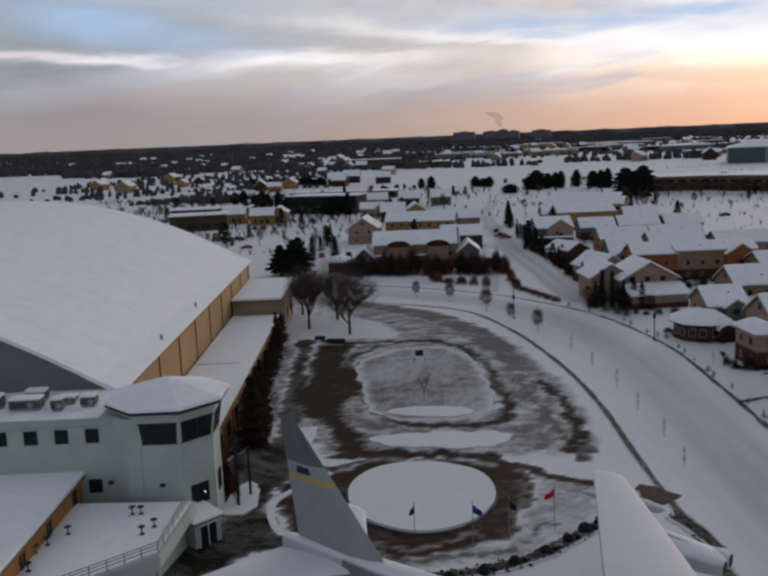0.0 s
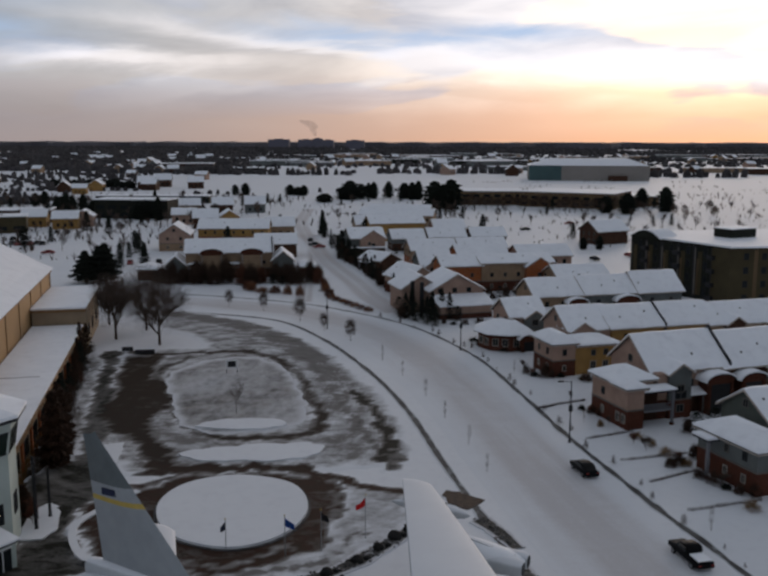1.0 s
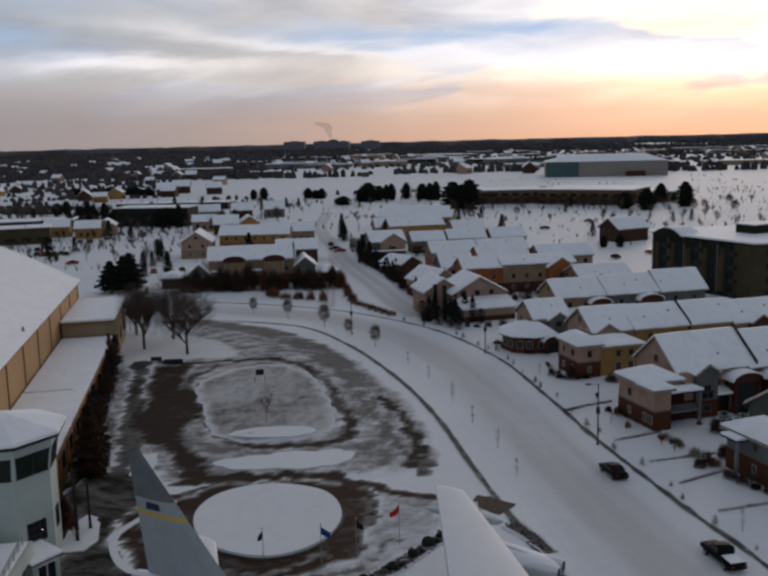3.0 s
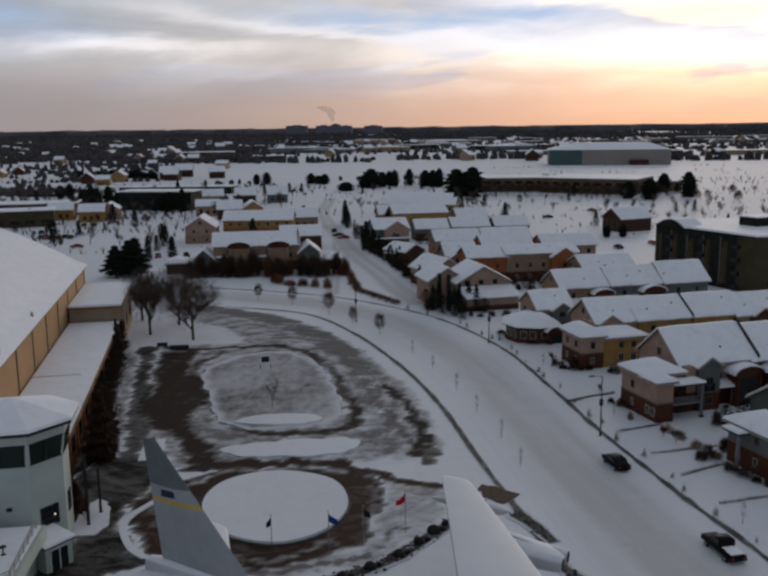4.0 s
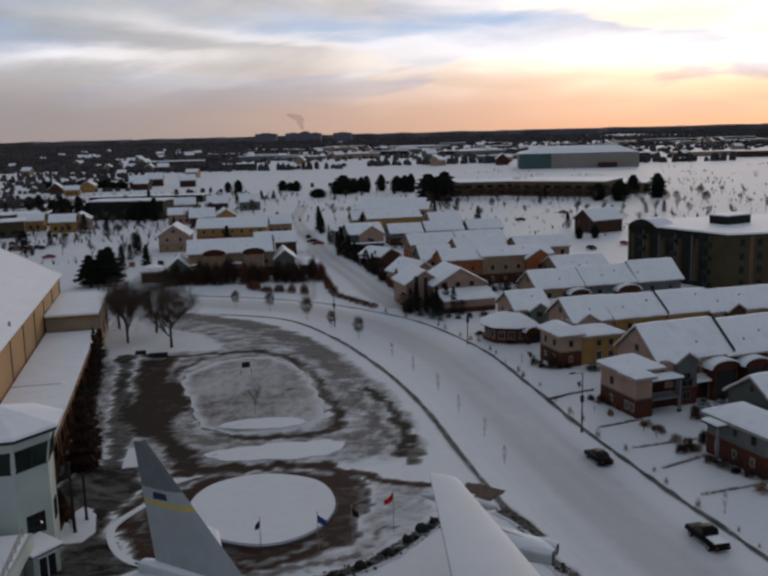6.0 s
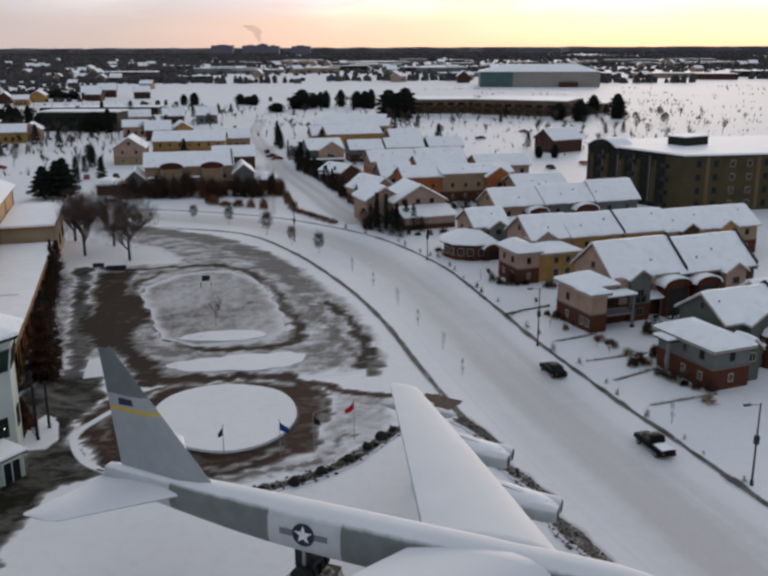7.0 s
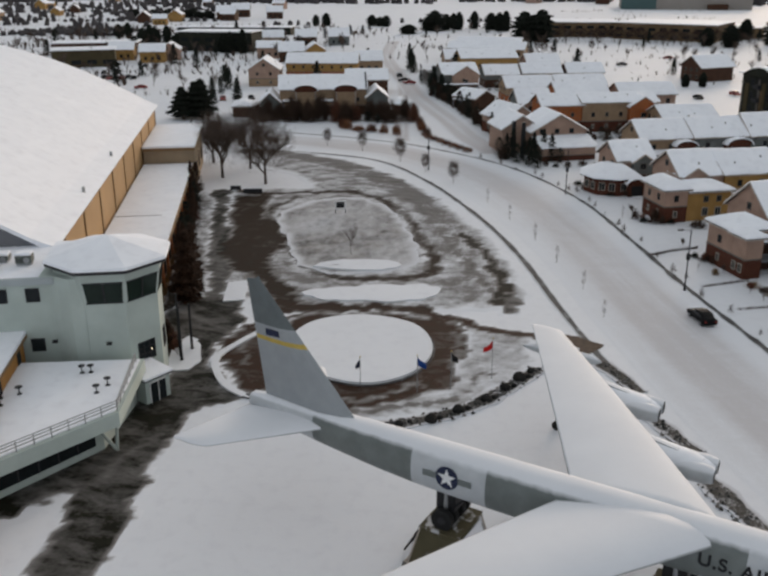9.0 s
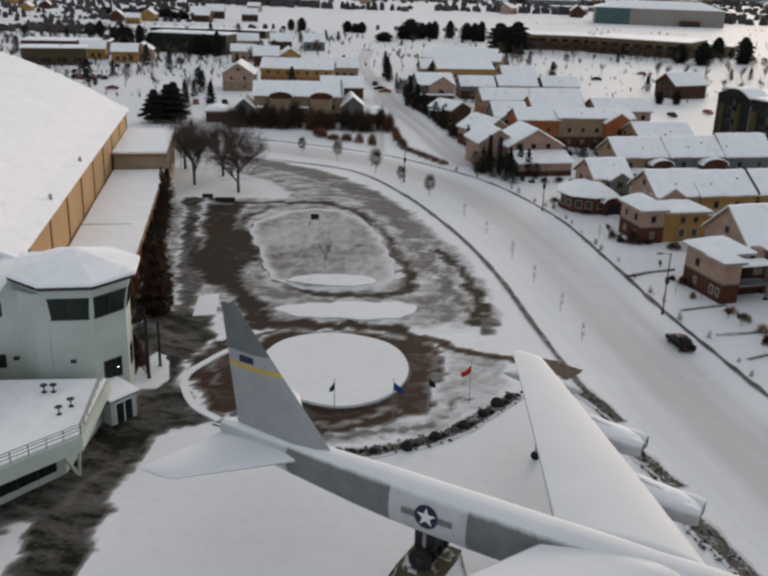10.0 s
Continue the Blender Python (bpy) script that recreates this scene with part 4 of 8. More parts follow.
def hangar():
    g = thing("hangar", frame_at(-46.5, 89.4, TURN), "huge hangar with snow-covered barrel roof and ochre metal walls", "hangar")
    W, LEN, EAVE, RISE = 106.0, 104.8, 12.2, 16.0

    def arch(v):
        k = v / W
        return EAVE + RISE * (1 - abs(2 * k + 1) ** 2.1)
    vs = [-W * i / 48 for i in range(49)]
    outer = [(v, arch(v)) for v in vs]
    bm = bmesh.new()
    rows = []
    for u in np.linspace(-0.6, LEN + 0.6, 26):
        rows.append([(v + (0.7 if i == 0 else (-0.7 if i == 48 else 0)), u, z) for i, (v, z) in enumerate(outer)] + [(v, u, z - 0.5) for v, z in reversed(outer)])
    loft(rows, bm=bm)
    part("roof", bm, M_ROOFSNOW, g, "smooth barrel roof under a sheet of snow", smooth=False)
    for u0, u1, mt, nm in ((-0.0, 0.4, M_GABLE, "gable_wall"), (LEN - 0.4, LEN, M_GABLE, "gable_wall")):
        poly = [(v, z - 0.45) for v, z in outer]
        pts = [(0, 0)] + poly + [(-W, 0)]
        bm = bmesh.new()
        loft([[(v, u0, z) for v, z in pts], [(v, u1, z) for v, z in pts]], bm=bm)
        part(nm, bm, mt, g, "dark grey metal gable wall")
    part("wall", boxed(-0.4, 0.0, 0.4, LEN - 0.4, 0, EAVE - 0.2), M_OCHRE, g, "ochre ribbed metal side wall")
    part("wall", boxed(-W, -W + 0.4, 0.4, LEN - 0.4, 0, EAVE - 0.2), M_OCHRE, g)
    for k in range(9):
        u = 6 + k * 12.1
        part("pilaster", boxed(0.0, 0.16, u, u + 0.35, 0, EAVE - 0.25), M_OCHREDK, g)
    part("eave_trim", boxed(0.02, 0.35, -0.4, LEN + 0.4, EAVE - 0.55, EAVE - 0.2), M_OCHREDK, g)
    # vents on the eave
    for u in (23, 47):
        part("roof_vent", tube(bmesh.new(), (-0.6, u, EAVE + 0.1), (-0.6, u, EAVE + 1.3), 0.25, 0.2, 8), M_STEEL, g)
    # lean-to along the side
    a = thing("side_aisle", frame_at(-46.5, 89.4, TURN), "low flat-roofed aisle along the hangar with snow on top", "building")
    part("wall", boxed(0.4, 9.2, 3.0, 76.4, 0, 4.7), M_TANWALL, a)
    part("roof", boxed(0.3, 9.6, 2.6, 76.5, 4.7, 5.15, 0.06), M_ROOFSNOW, a, "flat roof under smooth snow")
    part("fascia", boxed(9.22, 9.75, 2.5, 76.5, 4.35, 4.95), M_OCHREDK, a)
    part("roof_seam", boxed(0.4, 7.5, 38.0, 38.18, 5.14, 5.2), M_STEEL, a)
    for k in range(11):
        part("pilaster", boxed(9.2, 9.5, 5 + k * 6.5, 5.6 + k * 6.5, 0, 4.4), M_BRICK2, a)
        if k < 10:
            window(a, 9.2, 8.6 + k * 6.5, 1.0, 3.2, 2.2, (1, 0), mullions=2, frame_mat=M_DARKMETAL)
    b = thing("annex", frame_at(-46.5, 89.4, TURN), "tan flat-roofed annex block beside the hangar", "building")
    part("wall", boxed(0.4, 9.9, 76.9, 102.0, 0, 8.1), M_TANWALL, b)
    part("roof", boxed(0.2, 10.2, 76.6, 102.3, 8.1, 8.5, 0.06), M_ROOFSNOW, b, "flat roof under smooth snow")
    part("fascia", boxed(0.2, 10.12, 76.52, 76.7, 7.6, 8.08), M_OCHREDK, b)
    for u in (82, 89, 97):
        window(b, 9.9, u, 2.0, 2.4, 2.2, (1, 0), mullions=1, frame_mat=M_DARKMETAL)


hangar()


def octagon(cx, cy, r, start=22.5, n=8):
    return [(cx + r * math.cos(radians(start + 360 / n * k)), cy + r * math.sin(radians(start + 360 / n * k))) for k in range(n)]


def tower_block():
    g = thing("tower_building", frame_at(-37.4, 83.4, TURN), "white stucco museum block with a control-tower corner", "building")
    R = 5.85
    oct_ = octagon(0, 0, R - 0.75)
    # shaft, flaring cab, overhanging roof
    part("tower_shaft", prism(oct_, 0, 9.6), M_STUCCO, g, "white stucco octagonal shaft")
    lo, hi = octagon(0, 0, R - 0.75), octagon(0, 0, R - 0.15)
    part("cab", loft([[(x, y, 9.6) for x, y in lo], [(x, y, 13.3) for x, y in hi]]), M_STUCCO, g, "flaring cab with big dark windows")
    for k in (0, 5, 6, 7):
        a0, a1 = radians(22.5 + 45 * k), radians(22.5 + 45 * (k + 1))

        def on(f, zz, out):
            s = (zz - 9.6) / 3.7
            r = (R - 0.75) * (1 - s) + (R - 0.15) * s
            p = np.array([r * math.cos(a0), r * math.sin(a0)]) * (1 - f) + np.array([r * math.cos(a1), r * math.sin(a1)]) * f
            m = (a0 + a1) / 2
            return (p[0] + out * math.cos(m), p[1] + out * math.sin(m), zz)
        pane = part("cab_window", loft([[on(0.07, 10.05, o), on(0.93, 10.05, o), on(0.95, 12.15, o), on(0.05, 12.15, o)] for o in (-0.05, 0.04)]), M_GLASSG, g, "slanted dark tower window")
        bm = bmesh.new()
        for f0, f1, z0, z1 in ((0.05, 0.95, 9.95, 10.07), (0.04, 0.96, 12.13, 12.25), (0.48, 0.52, 10.07, 12.13)):
            loft([[on(f0, z0, o), on(f1, z0, o), on(f1, z1, o), on(f0, z1, o)] for o in (0.0, 0.08)], bm=bm)
        part("window_frame", bm, M_DARKMETAL, pane)
    eave, top = octagon(0, 0, R + 0.55), [(0.0, 0.0)]
    bm = loft([[(x, y, 13.3) for x, y in octagon(0, 0, R + 0.5)], [(x, y, 13.65) for x, y in eave]])
    part("roof_fascia", bm, M_DARKMETAL, g, "dark metal roof edge")
    bm = loft([[(x, y, 13.653) for x, y in octagon(0, 0, R + 0.6)], [(x, y, 13.95) for x, y in octagon(0, 0, R + 0.55)], [(x * 0.05, y * 0.05, 15.6) for x, y in eave]])
    part("roof", bm, M_ROOFSNOW, g, "low pyramid roof under snow")
    # main wing to the west
    TOP = 12.2
    part("wing", boxed(-30.0, -2.6, -3.4, 9.5, 0, TOP), M_STUCCO, g, "white stucco wing")
    bend = [(-6.3, -3.3), (-5.2, -3.45), (-4.5, -3.75), (-3.9, -4.2), (-3.3, -4.6), (-2.0, -4.72), (-2.0, 0.0), (-6.3, 0.0)]
    part("curved_wall", prism(bend, 0, 12.6), M_STUCCO, g, "rounded stucco wall")
    part("coping", boxed(-30.2, -4.9, -3.65, -3.2, TOP - 0.35, TOP + 0.3), M_STUCCO2, g)
    part("wing_roof", boxed(-30.0, -2.7, -3.2, 9.4, TOP, TOP + 0.22), M_ROOFSNOW, g, "flat roof under snow")
    for x in (-7.1, -10.2, -13.3, -16.4):
        window(g, x, -3.4, 10.0, 1.35, 1.45, (0, -1), mullions=0, frame_mat=M_DARKMETAL)
    window(g, -7.2, -3.4, 4.7, 1.35, 1.4, (0, -1), mullions=0, frame_mat=M_DARKMETAL)
    part("wall_lamp", boxed(-5.6, -5.1, -4.5, -4.1, 5.9, 6.15), M_BLACK, g)
    part("wall_lamp", boxed(-0.3, 0.2, -5.05, -4.7, 5.6, 5.85), M_BLACK, g)
    # window and door vestibule on the south-east face
    f = (math.cos(radians(-45)), math.sin(radians(-45)))
    d = (R - 0.75) * math.cos(radians(22.5))
    win = window(g, f[0] * d, f[1] * d, 3.1, 2.1, 2.1, f, mullions=2, frame_mat=M_DARKMETAL)

    def out(r, s):
        return (f[0] * (d + r + 0.9) - f[1] * (s - 1.5), f[1] * (d + r + 0.9) + f[0] * (s - 1.5))

    def slab(r0, r1, s0, s1, z0, z1):
        return prism([out(r0, s0), out(r1, s0), out(r1, s1), out(r0, s1)], z0, z1)

    for zz in (3.8, 4.5):
        part("glazing_bar", slab(-0.86, -0.79, 0.54, 2.46, zz, zz + 0.05), M_DARKMETAL, win)
    bulb = bmesh.new()
    bmesh.ops.create_icosphere(bulb, subdivisions=2, radius=0.06)
    lamp = part("lamp", bulb, M_BULB, g, "lit lamp in the window")
    lamp.matrix_basis = pose(*out(-0.76, 2.0), 4.15)
    part("vestibule", slab(-1.6, 2.3, -1.5, 1.5, 0, 2.6), M_STUCCO, g, "white door vestibule")
    part("canopy", loft([[(*out(r, s), z) for r, s in ((-1.0, -1.75), (2.6, -1.75), (2.6, 1.75), (-1.0, 1.75))] for z in (2.6, 2.75)]), M_DARKMETAL, g)
    part("canopy_snow", loft([[(*out(r, s), z) for r, s, z in ((-1.0, -1.78, a), (2.65, -1.78, b), (2.65, 1.78, b), (-1.0, 1.78, a))] for a, b in ((2.753, 2.753), (3.25, 2.95))]), M_ROOFSNOW, g, "snowy door canopy")
    for s0, s1 in ((-0.95, -0.06), (0.06, 0.95)):
        leaf = part("door", slab(2.25, 2.36, s0, s1, 0.05, 2.2), M_GLASS, g, "dark glazed door leaf")
        part("door_frame", slab(2.25, 2.42, s0 - 0.08, s0, 0.03, 2.28), M_WHITE, leaf)
    part("door_lintel", slab(2.25, 2.42, -1.05, 1.05, 2.2, 2.34), M_WHITE, g)
    window(g, d, 0, 3.3, 1.5, 2.1, (1.0, 0.0), mullions=2, frame_mat=M_DARKMETAL)
    # rooftop plant
    for x, y, sx, sy, h in ((-6.5, 1.5, 1.6, 1.3, 1.5), (-9.2, 2.8, 1.8, 1.4, 1.0), (-9.4, 0.3, 1.2, 1.2, 1.7), (-13.0, 1.2, 3.2, 1.6, 1.6), (-13.2, 4.5, 2.2, 1.6, 1.4), (-16.6, 2.0, 1.6, 1.4, 1.8), (-19.5, 3.0, 2.0, 1.5, 1.3)):
        u = thing("rooftop_unit", g.matrix_basis @ pose(x - 2.2, y, 12.42), "grey rooftop air unit capped with snow", "air conditioner", "rooftop units")
        h *= 0.72
        part("casing", boxed(-sx / 2, sx / 2, -sy / 2, sy / 2, 0.25, h, 0.05), M_UNIT, u)
        for k in range(3):
            part("louvre", boxed(-sx * 0.42, sx * 0.05, -sy / 2 - 0.03, -sy / 2 + 0.01, h * (0.4 + 0.15 * k), h * (0.46 + 0.15 * k)), M_DARKMETAL, u)
        part("base", boxed(-sx / 2 + 0.1, sx / 2 - 0.1, -sy / 2 + 0.1, sy / 2 - 0.1, 0, 0.25), M_STEEL, u)
        part("snow_cap", boxed(-sx / 2 - 0.03, sx / 2 + 0.03, -sy / 2 - 0.03, sy / 2 + 0.03, h, h + 0.26, 0.08), M_ROOFSNOW, u)
        part("fan", tube(bmesh.new(), (sx * 0.2, -sy / 2 - 0.04, h * 0.55), (sx * 0.2, -sy / 2, h * 0.55), 0.3, 0.3, 12), M_STEEL, u)


tower_block()


def deck():
    g = thing("roof_deck", Matrix.Identity(4), "snowy upper terrace over a glazed ground floor", "terrace")
    slab = [(-45.9, 75.7), (-32.6, 78.2), (-30.8, 67.0), (-38.1, 56.7), (-43.0, 50.1), (-52.4, 52.7)]
    part("parapet", prism(slab, 3.1, 4.45), M_STUCCO, g, "pale stucco parapet wall")
    inner = [(-45.6, 75.5), (-32.9, 77.8), (-31.2, 67.2), (-38.4, 57.2), (-43.0, 50.9), (-51.9, 53.3)]
    part("deck_floor", prism(inner, 4.45, 4.56), M_ROOFSNOW, g, "terrace floor under snow")
    under = [(-46.0, 75.6), (-33.4, 77.2), (-33.0, 68.1), (-43.4, 51.5), (-51.0, 54.0)]
    part("ground_floor", prism(under, 0, 3.1), M_STUCCO, g)
    a, b = np.array((-33.0, 68.1)), np.array((-43.4, 51.5))
    d = (b - a) / np.linalg.norm(b - a)
    nrm = np.array((-d[1], d[0]))
    if nrm[0] < 0:
        nrm = -nrm
    for k in range(9):
        p, q = a + d * (0.9 + k * 1.9), a + d * (2.65 + k * 1.9)
        pane = part("shop_window", prism([tuple(p), tuple(q), tuple(q + nrm * 0.06), tuple(p + nrm * 0.06)], 0.75, 2.9), M_GLASS, g, "dark storefront pane")
        part("window_frame", prism([tuple(q), tuple(q + d * 0.15), tuple(q + d * 0.15 + nrm * 0.1), tuple(q + nrm * 0.1)], 0.72, 2.93), M_DARKMETAL, pane)
    bm = bmesh.new()
    tube(bm, (-31.8, 68.0, 0), (-31.4, 67.6, 3.1), 0.16)
    tube(bm, (-31.8, 68.0, 0), (-32.8, 66.6, 3.1), 0.16)
    part("v_column", bm, M_STUCCO, g)
    # railing
    edge = [(-33.1, 77.2), (-31.0, 67.2), (-38.2, 57.1), (-42.9, 50.7)]
    for p, q in zip(edge, edge[1:]):
        p, q = np.array(p), np.array(q)
        ln = np.linalg.norm(q - p)
        n = int(ln / 1.5)
        for zz in (4.95, 5.25, 5.5):
            part("rail", tube(bmesh.new(), (*p, zz), (*q, zz), 0.05), M_STEEL, g)
        for k in range(n + 1):
            c = p + (q - p) * k / n
            part("post", tube(bmesh.new(), (*c, 4.4), (*c, 5.52), 0.05), M_STEEL, g)
    # ochre side wing
    o = thing("side_building", frame_at(-45.0, 78.3, TURN), "ochre walled side building with snowy flat roof", "building")
    part("wall", boxed(-22, 0, -30, -0.6, 0, 6.6), M_ORANGE, o)
    part("roof", boxed(-22.3, 0.35, -30.3, -0.2, 6.6, 7.0, 0.06), M_ROOFSNOW, o)
    part("fascia", boxed(0.02, 0.4, -30.2, -0.3, 6.3, 6.62), M_OCHREDK, o)
    for y in (-2.8, -9.8, -16):
        window(o, 0.0, y, 4.5, 1.0, 2.1, (1, 0), mullions=0, frame_mat=M_DARKMETAL, name="door")
    # terrace furniture
    for x, y in ((-37.3, 74.2), (-36.5, 74.4), (-33.8, 71.9), (-34.2, 70.3), (-41.1, 69.3), (-41.7, 67.0), (-41.9, 65.4), (-42.3, 63.8), (-41.3, 62.1), (-40.4, 62.3), (-42.5, 61.3)):
        t = thing("terrace_stool", pose(x, y, 4.56, 0, 0, random.uniform(0, 180)), "small dark metal terrace stool dusted with snow", "stool", "terrace seats")
        part("seat", tube(bmesh.new(), (0, 0, 0.7), (0, 0, 0.76), 0.34, 0.34, 10), M_DARKMETAL, t)
        part("stem", tube(bmesh.new(), (0, 0, 0), (0, 0, 0.7), 0.06), M_DARKMETAL, t)
        part("foot", tube(bmesh.new(), (0, 0, 0), (0, 0, 0.05), 0.26, 0.22, 10), M_DARKMETAL, t)


deck()

# ---- the bomber on display ----
NOSE, AFT = (24.7, 43.5), 155.3
BODY = [(0.0, 0.25, 0.25, 6.95), (0.35, 0.75, 0.8, 6.97), (1.0, 1.3, 1.45, 7.0), (2.2, 2.0, 2.35, 7.15), (3.5, 2.5, 3.0, 7.35), (5.0, 2.8, 3.45, 7.5), (7.2, 3.0, 3.68, 7.6), (8.6, 3.0, 3.7, 7.6),
        (13.5, 3.0, 3.7, 7.6), (16, 3.0, 3.7, 7.6), (20.3, 3.0, 3.7, 7.6), (22.5, 3.0, 3.7, 7.6), (25.4, 3.0, 3.68, 7.62), (28.3, 2.95, 3.6, 7.65), (31.2, 2.85, 3.5, 7.7), (34, 2.65, 3.3, 7.8), (37, 2.35, 3.0, 7.95),
        (40, 2.05, 2.65, 8.12), (43, 1.7, 2.25, 8.32), (45.2, 1.35, 1.8, 8.5), (46.3, 1.1, 1.4, 8.6), (46.6, 0.7, 0.9, 8.6)]


def body_at(x):
    xs = [b[0] for b in BODY]
    return [float(np.interp(x, xs, [b[i] for b in BODY])) for i in (1, 2, 3)]


def foil(chord, thick, x0, z, p, side, n=10, snow=0.0):
    """A wing section: points round an aerofoil at span p."""
    pts = []
    for i in range(2 * n):
        k = i / n
        c = 0.5 * (1 - math.cos(math.pi * (k if k <= 1 else 2 - k)))
        t = thick * chord * (2.97 * math.sqrt(c + 1e-4) * 0.5 - 0.63 * c - 1.758 * c * c + 1.4215 * c ** 3 - 0.5075 * c ** 4) * 1.0
        up = k <= 1
        pts.append((x0 + c * chord, side * p, z + (t * 1.1 + snow if up else -t * 0.8) + 0.06 * chord * c * (1 - c)))
    return pts


def bomber():
    g = thing("bomber_aircraft", frame_at(NOSE[0], NOSE[1], AFT), "grey swept-wing jet bomber on plinths, covered in snow", "aircraft")
    # fuselage: slab-sided oval sections, with darker primer panels on the sides
    bm = bmesh.new()
    rings, n = [], 32
    for x, w, h, zc in BODY:
        r = []
        for i in range(n):
            a = 2 * math.pi * (i + 0.5) / n
            c, s = math.cos(a), math.sin(a)
            e = 2 / 2.7
            r.append((x, math.copysign(abs(c) ** e, c) * w / 2, zc + math.copysign(abs(s) ** e, s) * h / 2))
        rings.append(r)
    loft(rings, bm=bm)
    for f in bm.faces:
        c = f.calc_center_median()
        w, h, zc = body_at(c.x)
        side = abs(c.y) > 0.36 * w and -0.46 < (c.z - zc) / h < 0.42
        if side and (31.2 < c.x < 40.5 or 18 < c.x < 25.4 or 8.6 < c.x < 16):
            f.material_index = 1
    part("fuselage", bm, [M_AC_LIGHT, M_AC_DARK], g, "pale grey oval fuselage with darker primer panels", smooth=True)
    part("cockpit_window", prism([(2.0, -0.75), (2.9, -1.0), (2.9, 1.0), (2.0, 0.75)], 8.05, 8.5), M_GLASS, g)
    # wings
    le, te = (lambda p: 9.6 + 0.755 * p), (lambda p: 19.8 + 0.5 * p)
    wz = lambda p: 8.55 - 0.0012 * p * p
    for side in (1, -1):
        secs = [foil(te(p) - le(p), 0.13 - 0.002 * p, le(p), wz(p), p, side) for p in (0.0, 1.5, 4, 8, 12, 16, 20, 24, 27, 28.0)]
        secs.append(foil((te(28.2) - le(28.2)) * 0.6, 0.05, le(28.2) + 0.9, wz(28), 28.3, side))
        wing = part("wing", loft(secs), M_AC_WING, g, "long swept wing under a layer of snow", smooth=True)
        for p in (10.4, 18.2):
            z = wz(p) - 1.55
            x0 = le(p) - 4.9
            for dy in (-0.72, 0.72):
                y = side * p + dy
                rr = [(0.0, 0.52), (0.12, 0.62), (0.6, 0.72), (2.5, 0.78), (4.6, 0.70), (5.8, 0.48), (6.0, 0.40)]
                pod = part("engine_pod", loft([[(x0 + dx, y + r * math.cos(t), z + r * math.sin(t)) for t in (2 * math.pi * k / 16 for k in range(16))] for dx, r in rr], caps=False), M_AC_LIGHT, wing, "jet engine nacelle capped with snow", smooth=True)
                part("intake", loft([[(x0 + dx, y + r * math.cos(t), z + r * math.sin(t)) for t in (2 * math.pi * k / 16 for k in range(16))] for dx, r in ((0.0, 0.52), (0.5, 0.46), (0.6, 0.1))]), M_BLACK, wing)
            part("pylon", loft([[(x0 + 0.9, side * p - 0.18, z + 0.5), (x0 + 0.9, side * p + 0.18, z + 0.5), (x0 + 0.9, side * p + 0.18, z + 0.7), (x0 + 0.9, side * p - 0.18, z + 0.7)],
                                 [(x0 + 6.5, side * p - 0.2, z + 0.5), (x0 + 6.5, side * p + 0.2, z + 0.5), (x0 + 6.5, side * p + 0.2, z + 1.75), (x0 + 6.5, side * p - 0.2, z + 1.75)]]), M_AC_LIGHT, wing)
            cap = []
            for k in range(15):
                f = k / 14
                w = 0.35 + 1.12 * math.sin(math.pi * min(1, 0.12 + f * 0.62)) ** 0.7
                hh = 0.30 + 0.72 * min(1.0, f * 3) ** 0.6 + 1.0 * max(0.0, f - 0.4)
                cap.append([(x0 + 0.12 + f * 6.9, side * p + w * math.cos(a), z + 0.02 + hh * max(0.0, math.sin(a)) ** 0.75) for a in (math.pi * j / 16 for j in range(17))])
            part("pod_snow", loft(cap, closed=True), M_ROOFSNOW, wing, "rounded snow over the twin nacelle", smooth=True)
        p = 24.6
        x0, z = le(p) - 2.6, wz(p) - 1.0
        rr = [(0.0, 0.05), (0.5, 0.35), (1.5, 0.52), (3.5, 0.58), (5.5, 0.5), (7.0, 0.28), (7.8, 0.05)]
        part("drop_tank", loft([[(x0 + dx, side * p + r * math.cos(t), z + r * math.sin(t)) for t in (2 * math.pi * k / 14 for k in range(14))] for dx, r in rr]), M_AC_LIGHT, wing, smooth=True)
        part("tank_pylon", boxed(x0 + 2.2, x0 + 5.0, side * p - 0.12, side * p + 0.12, z + 0.3, z + 0.9), M_AC_LIGHT, wing)
        # outrigger wheel near the tip
        q = 22.4
        part("outrigger_leg", tube(bmesh.new(), (le(q) + 2.2, side * q, 0.5), (le(q) + 2.2, side * q, wz(q)), 0.09), M_STEEL, wing)
        part("outrigger_wheel", tube(bmesh.new(), (le(q) + 2.2, side * q - 0.12, 0.42), (le(q) + 2.2, side * q + 0.12, 0.42), 0.42, 0.42, 14), M_RUBBER, wing)
    # tail
    for side in (1, -1):
        secs = [foil(8.2 - 0.66 * p, 0.09, 38.2 + 0.85 * p, 8.3 + 0.03 * p, p, side) for p in (0, 1.0, 3, 5.5, 7.6)]
        secs.append(foil(2.0, 0.05, 45.6, 8.55, 7.95, side))
        part("tailplane", loft(secs), M_AC_WING, g, "swept tailplane under snow", smooth=True)

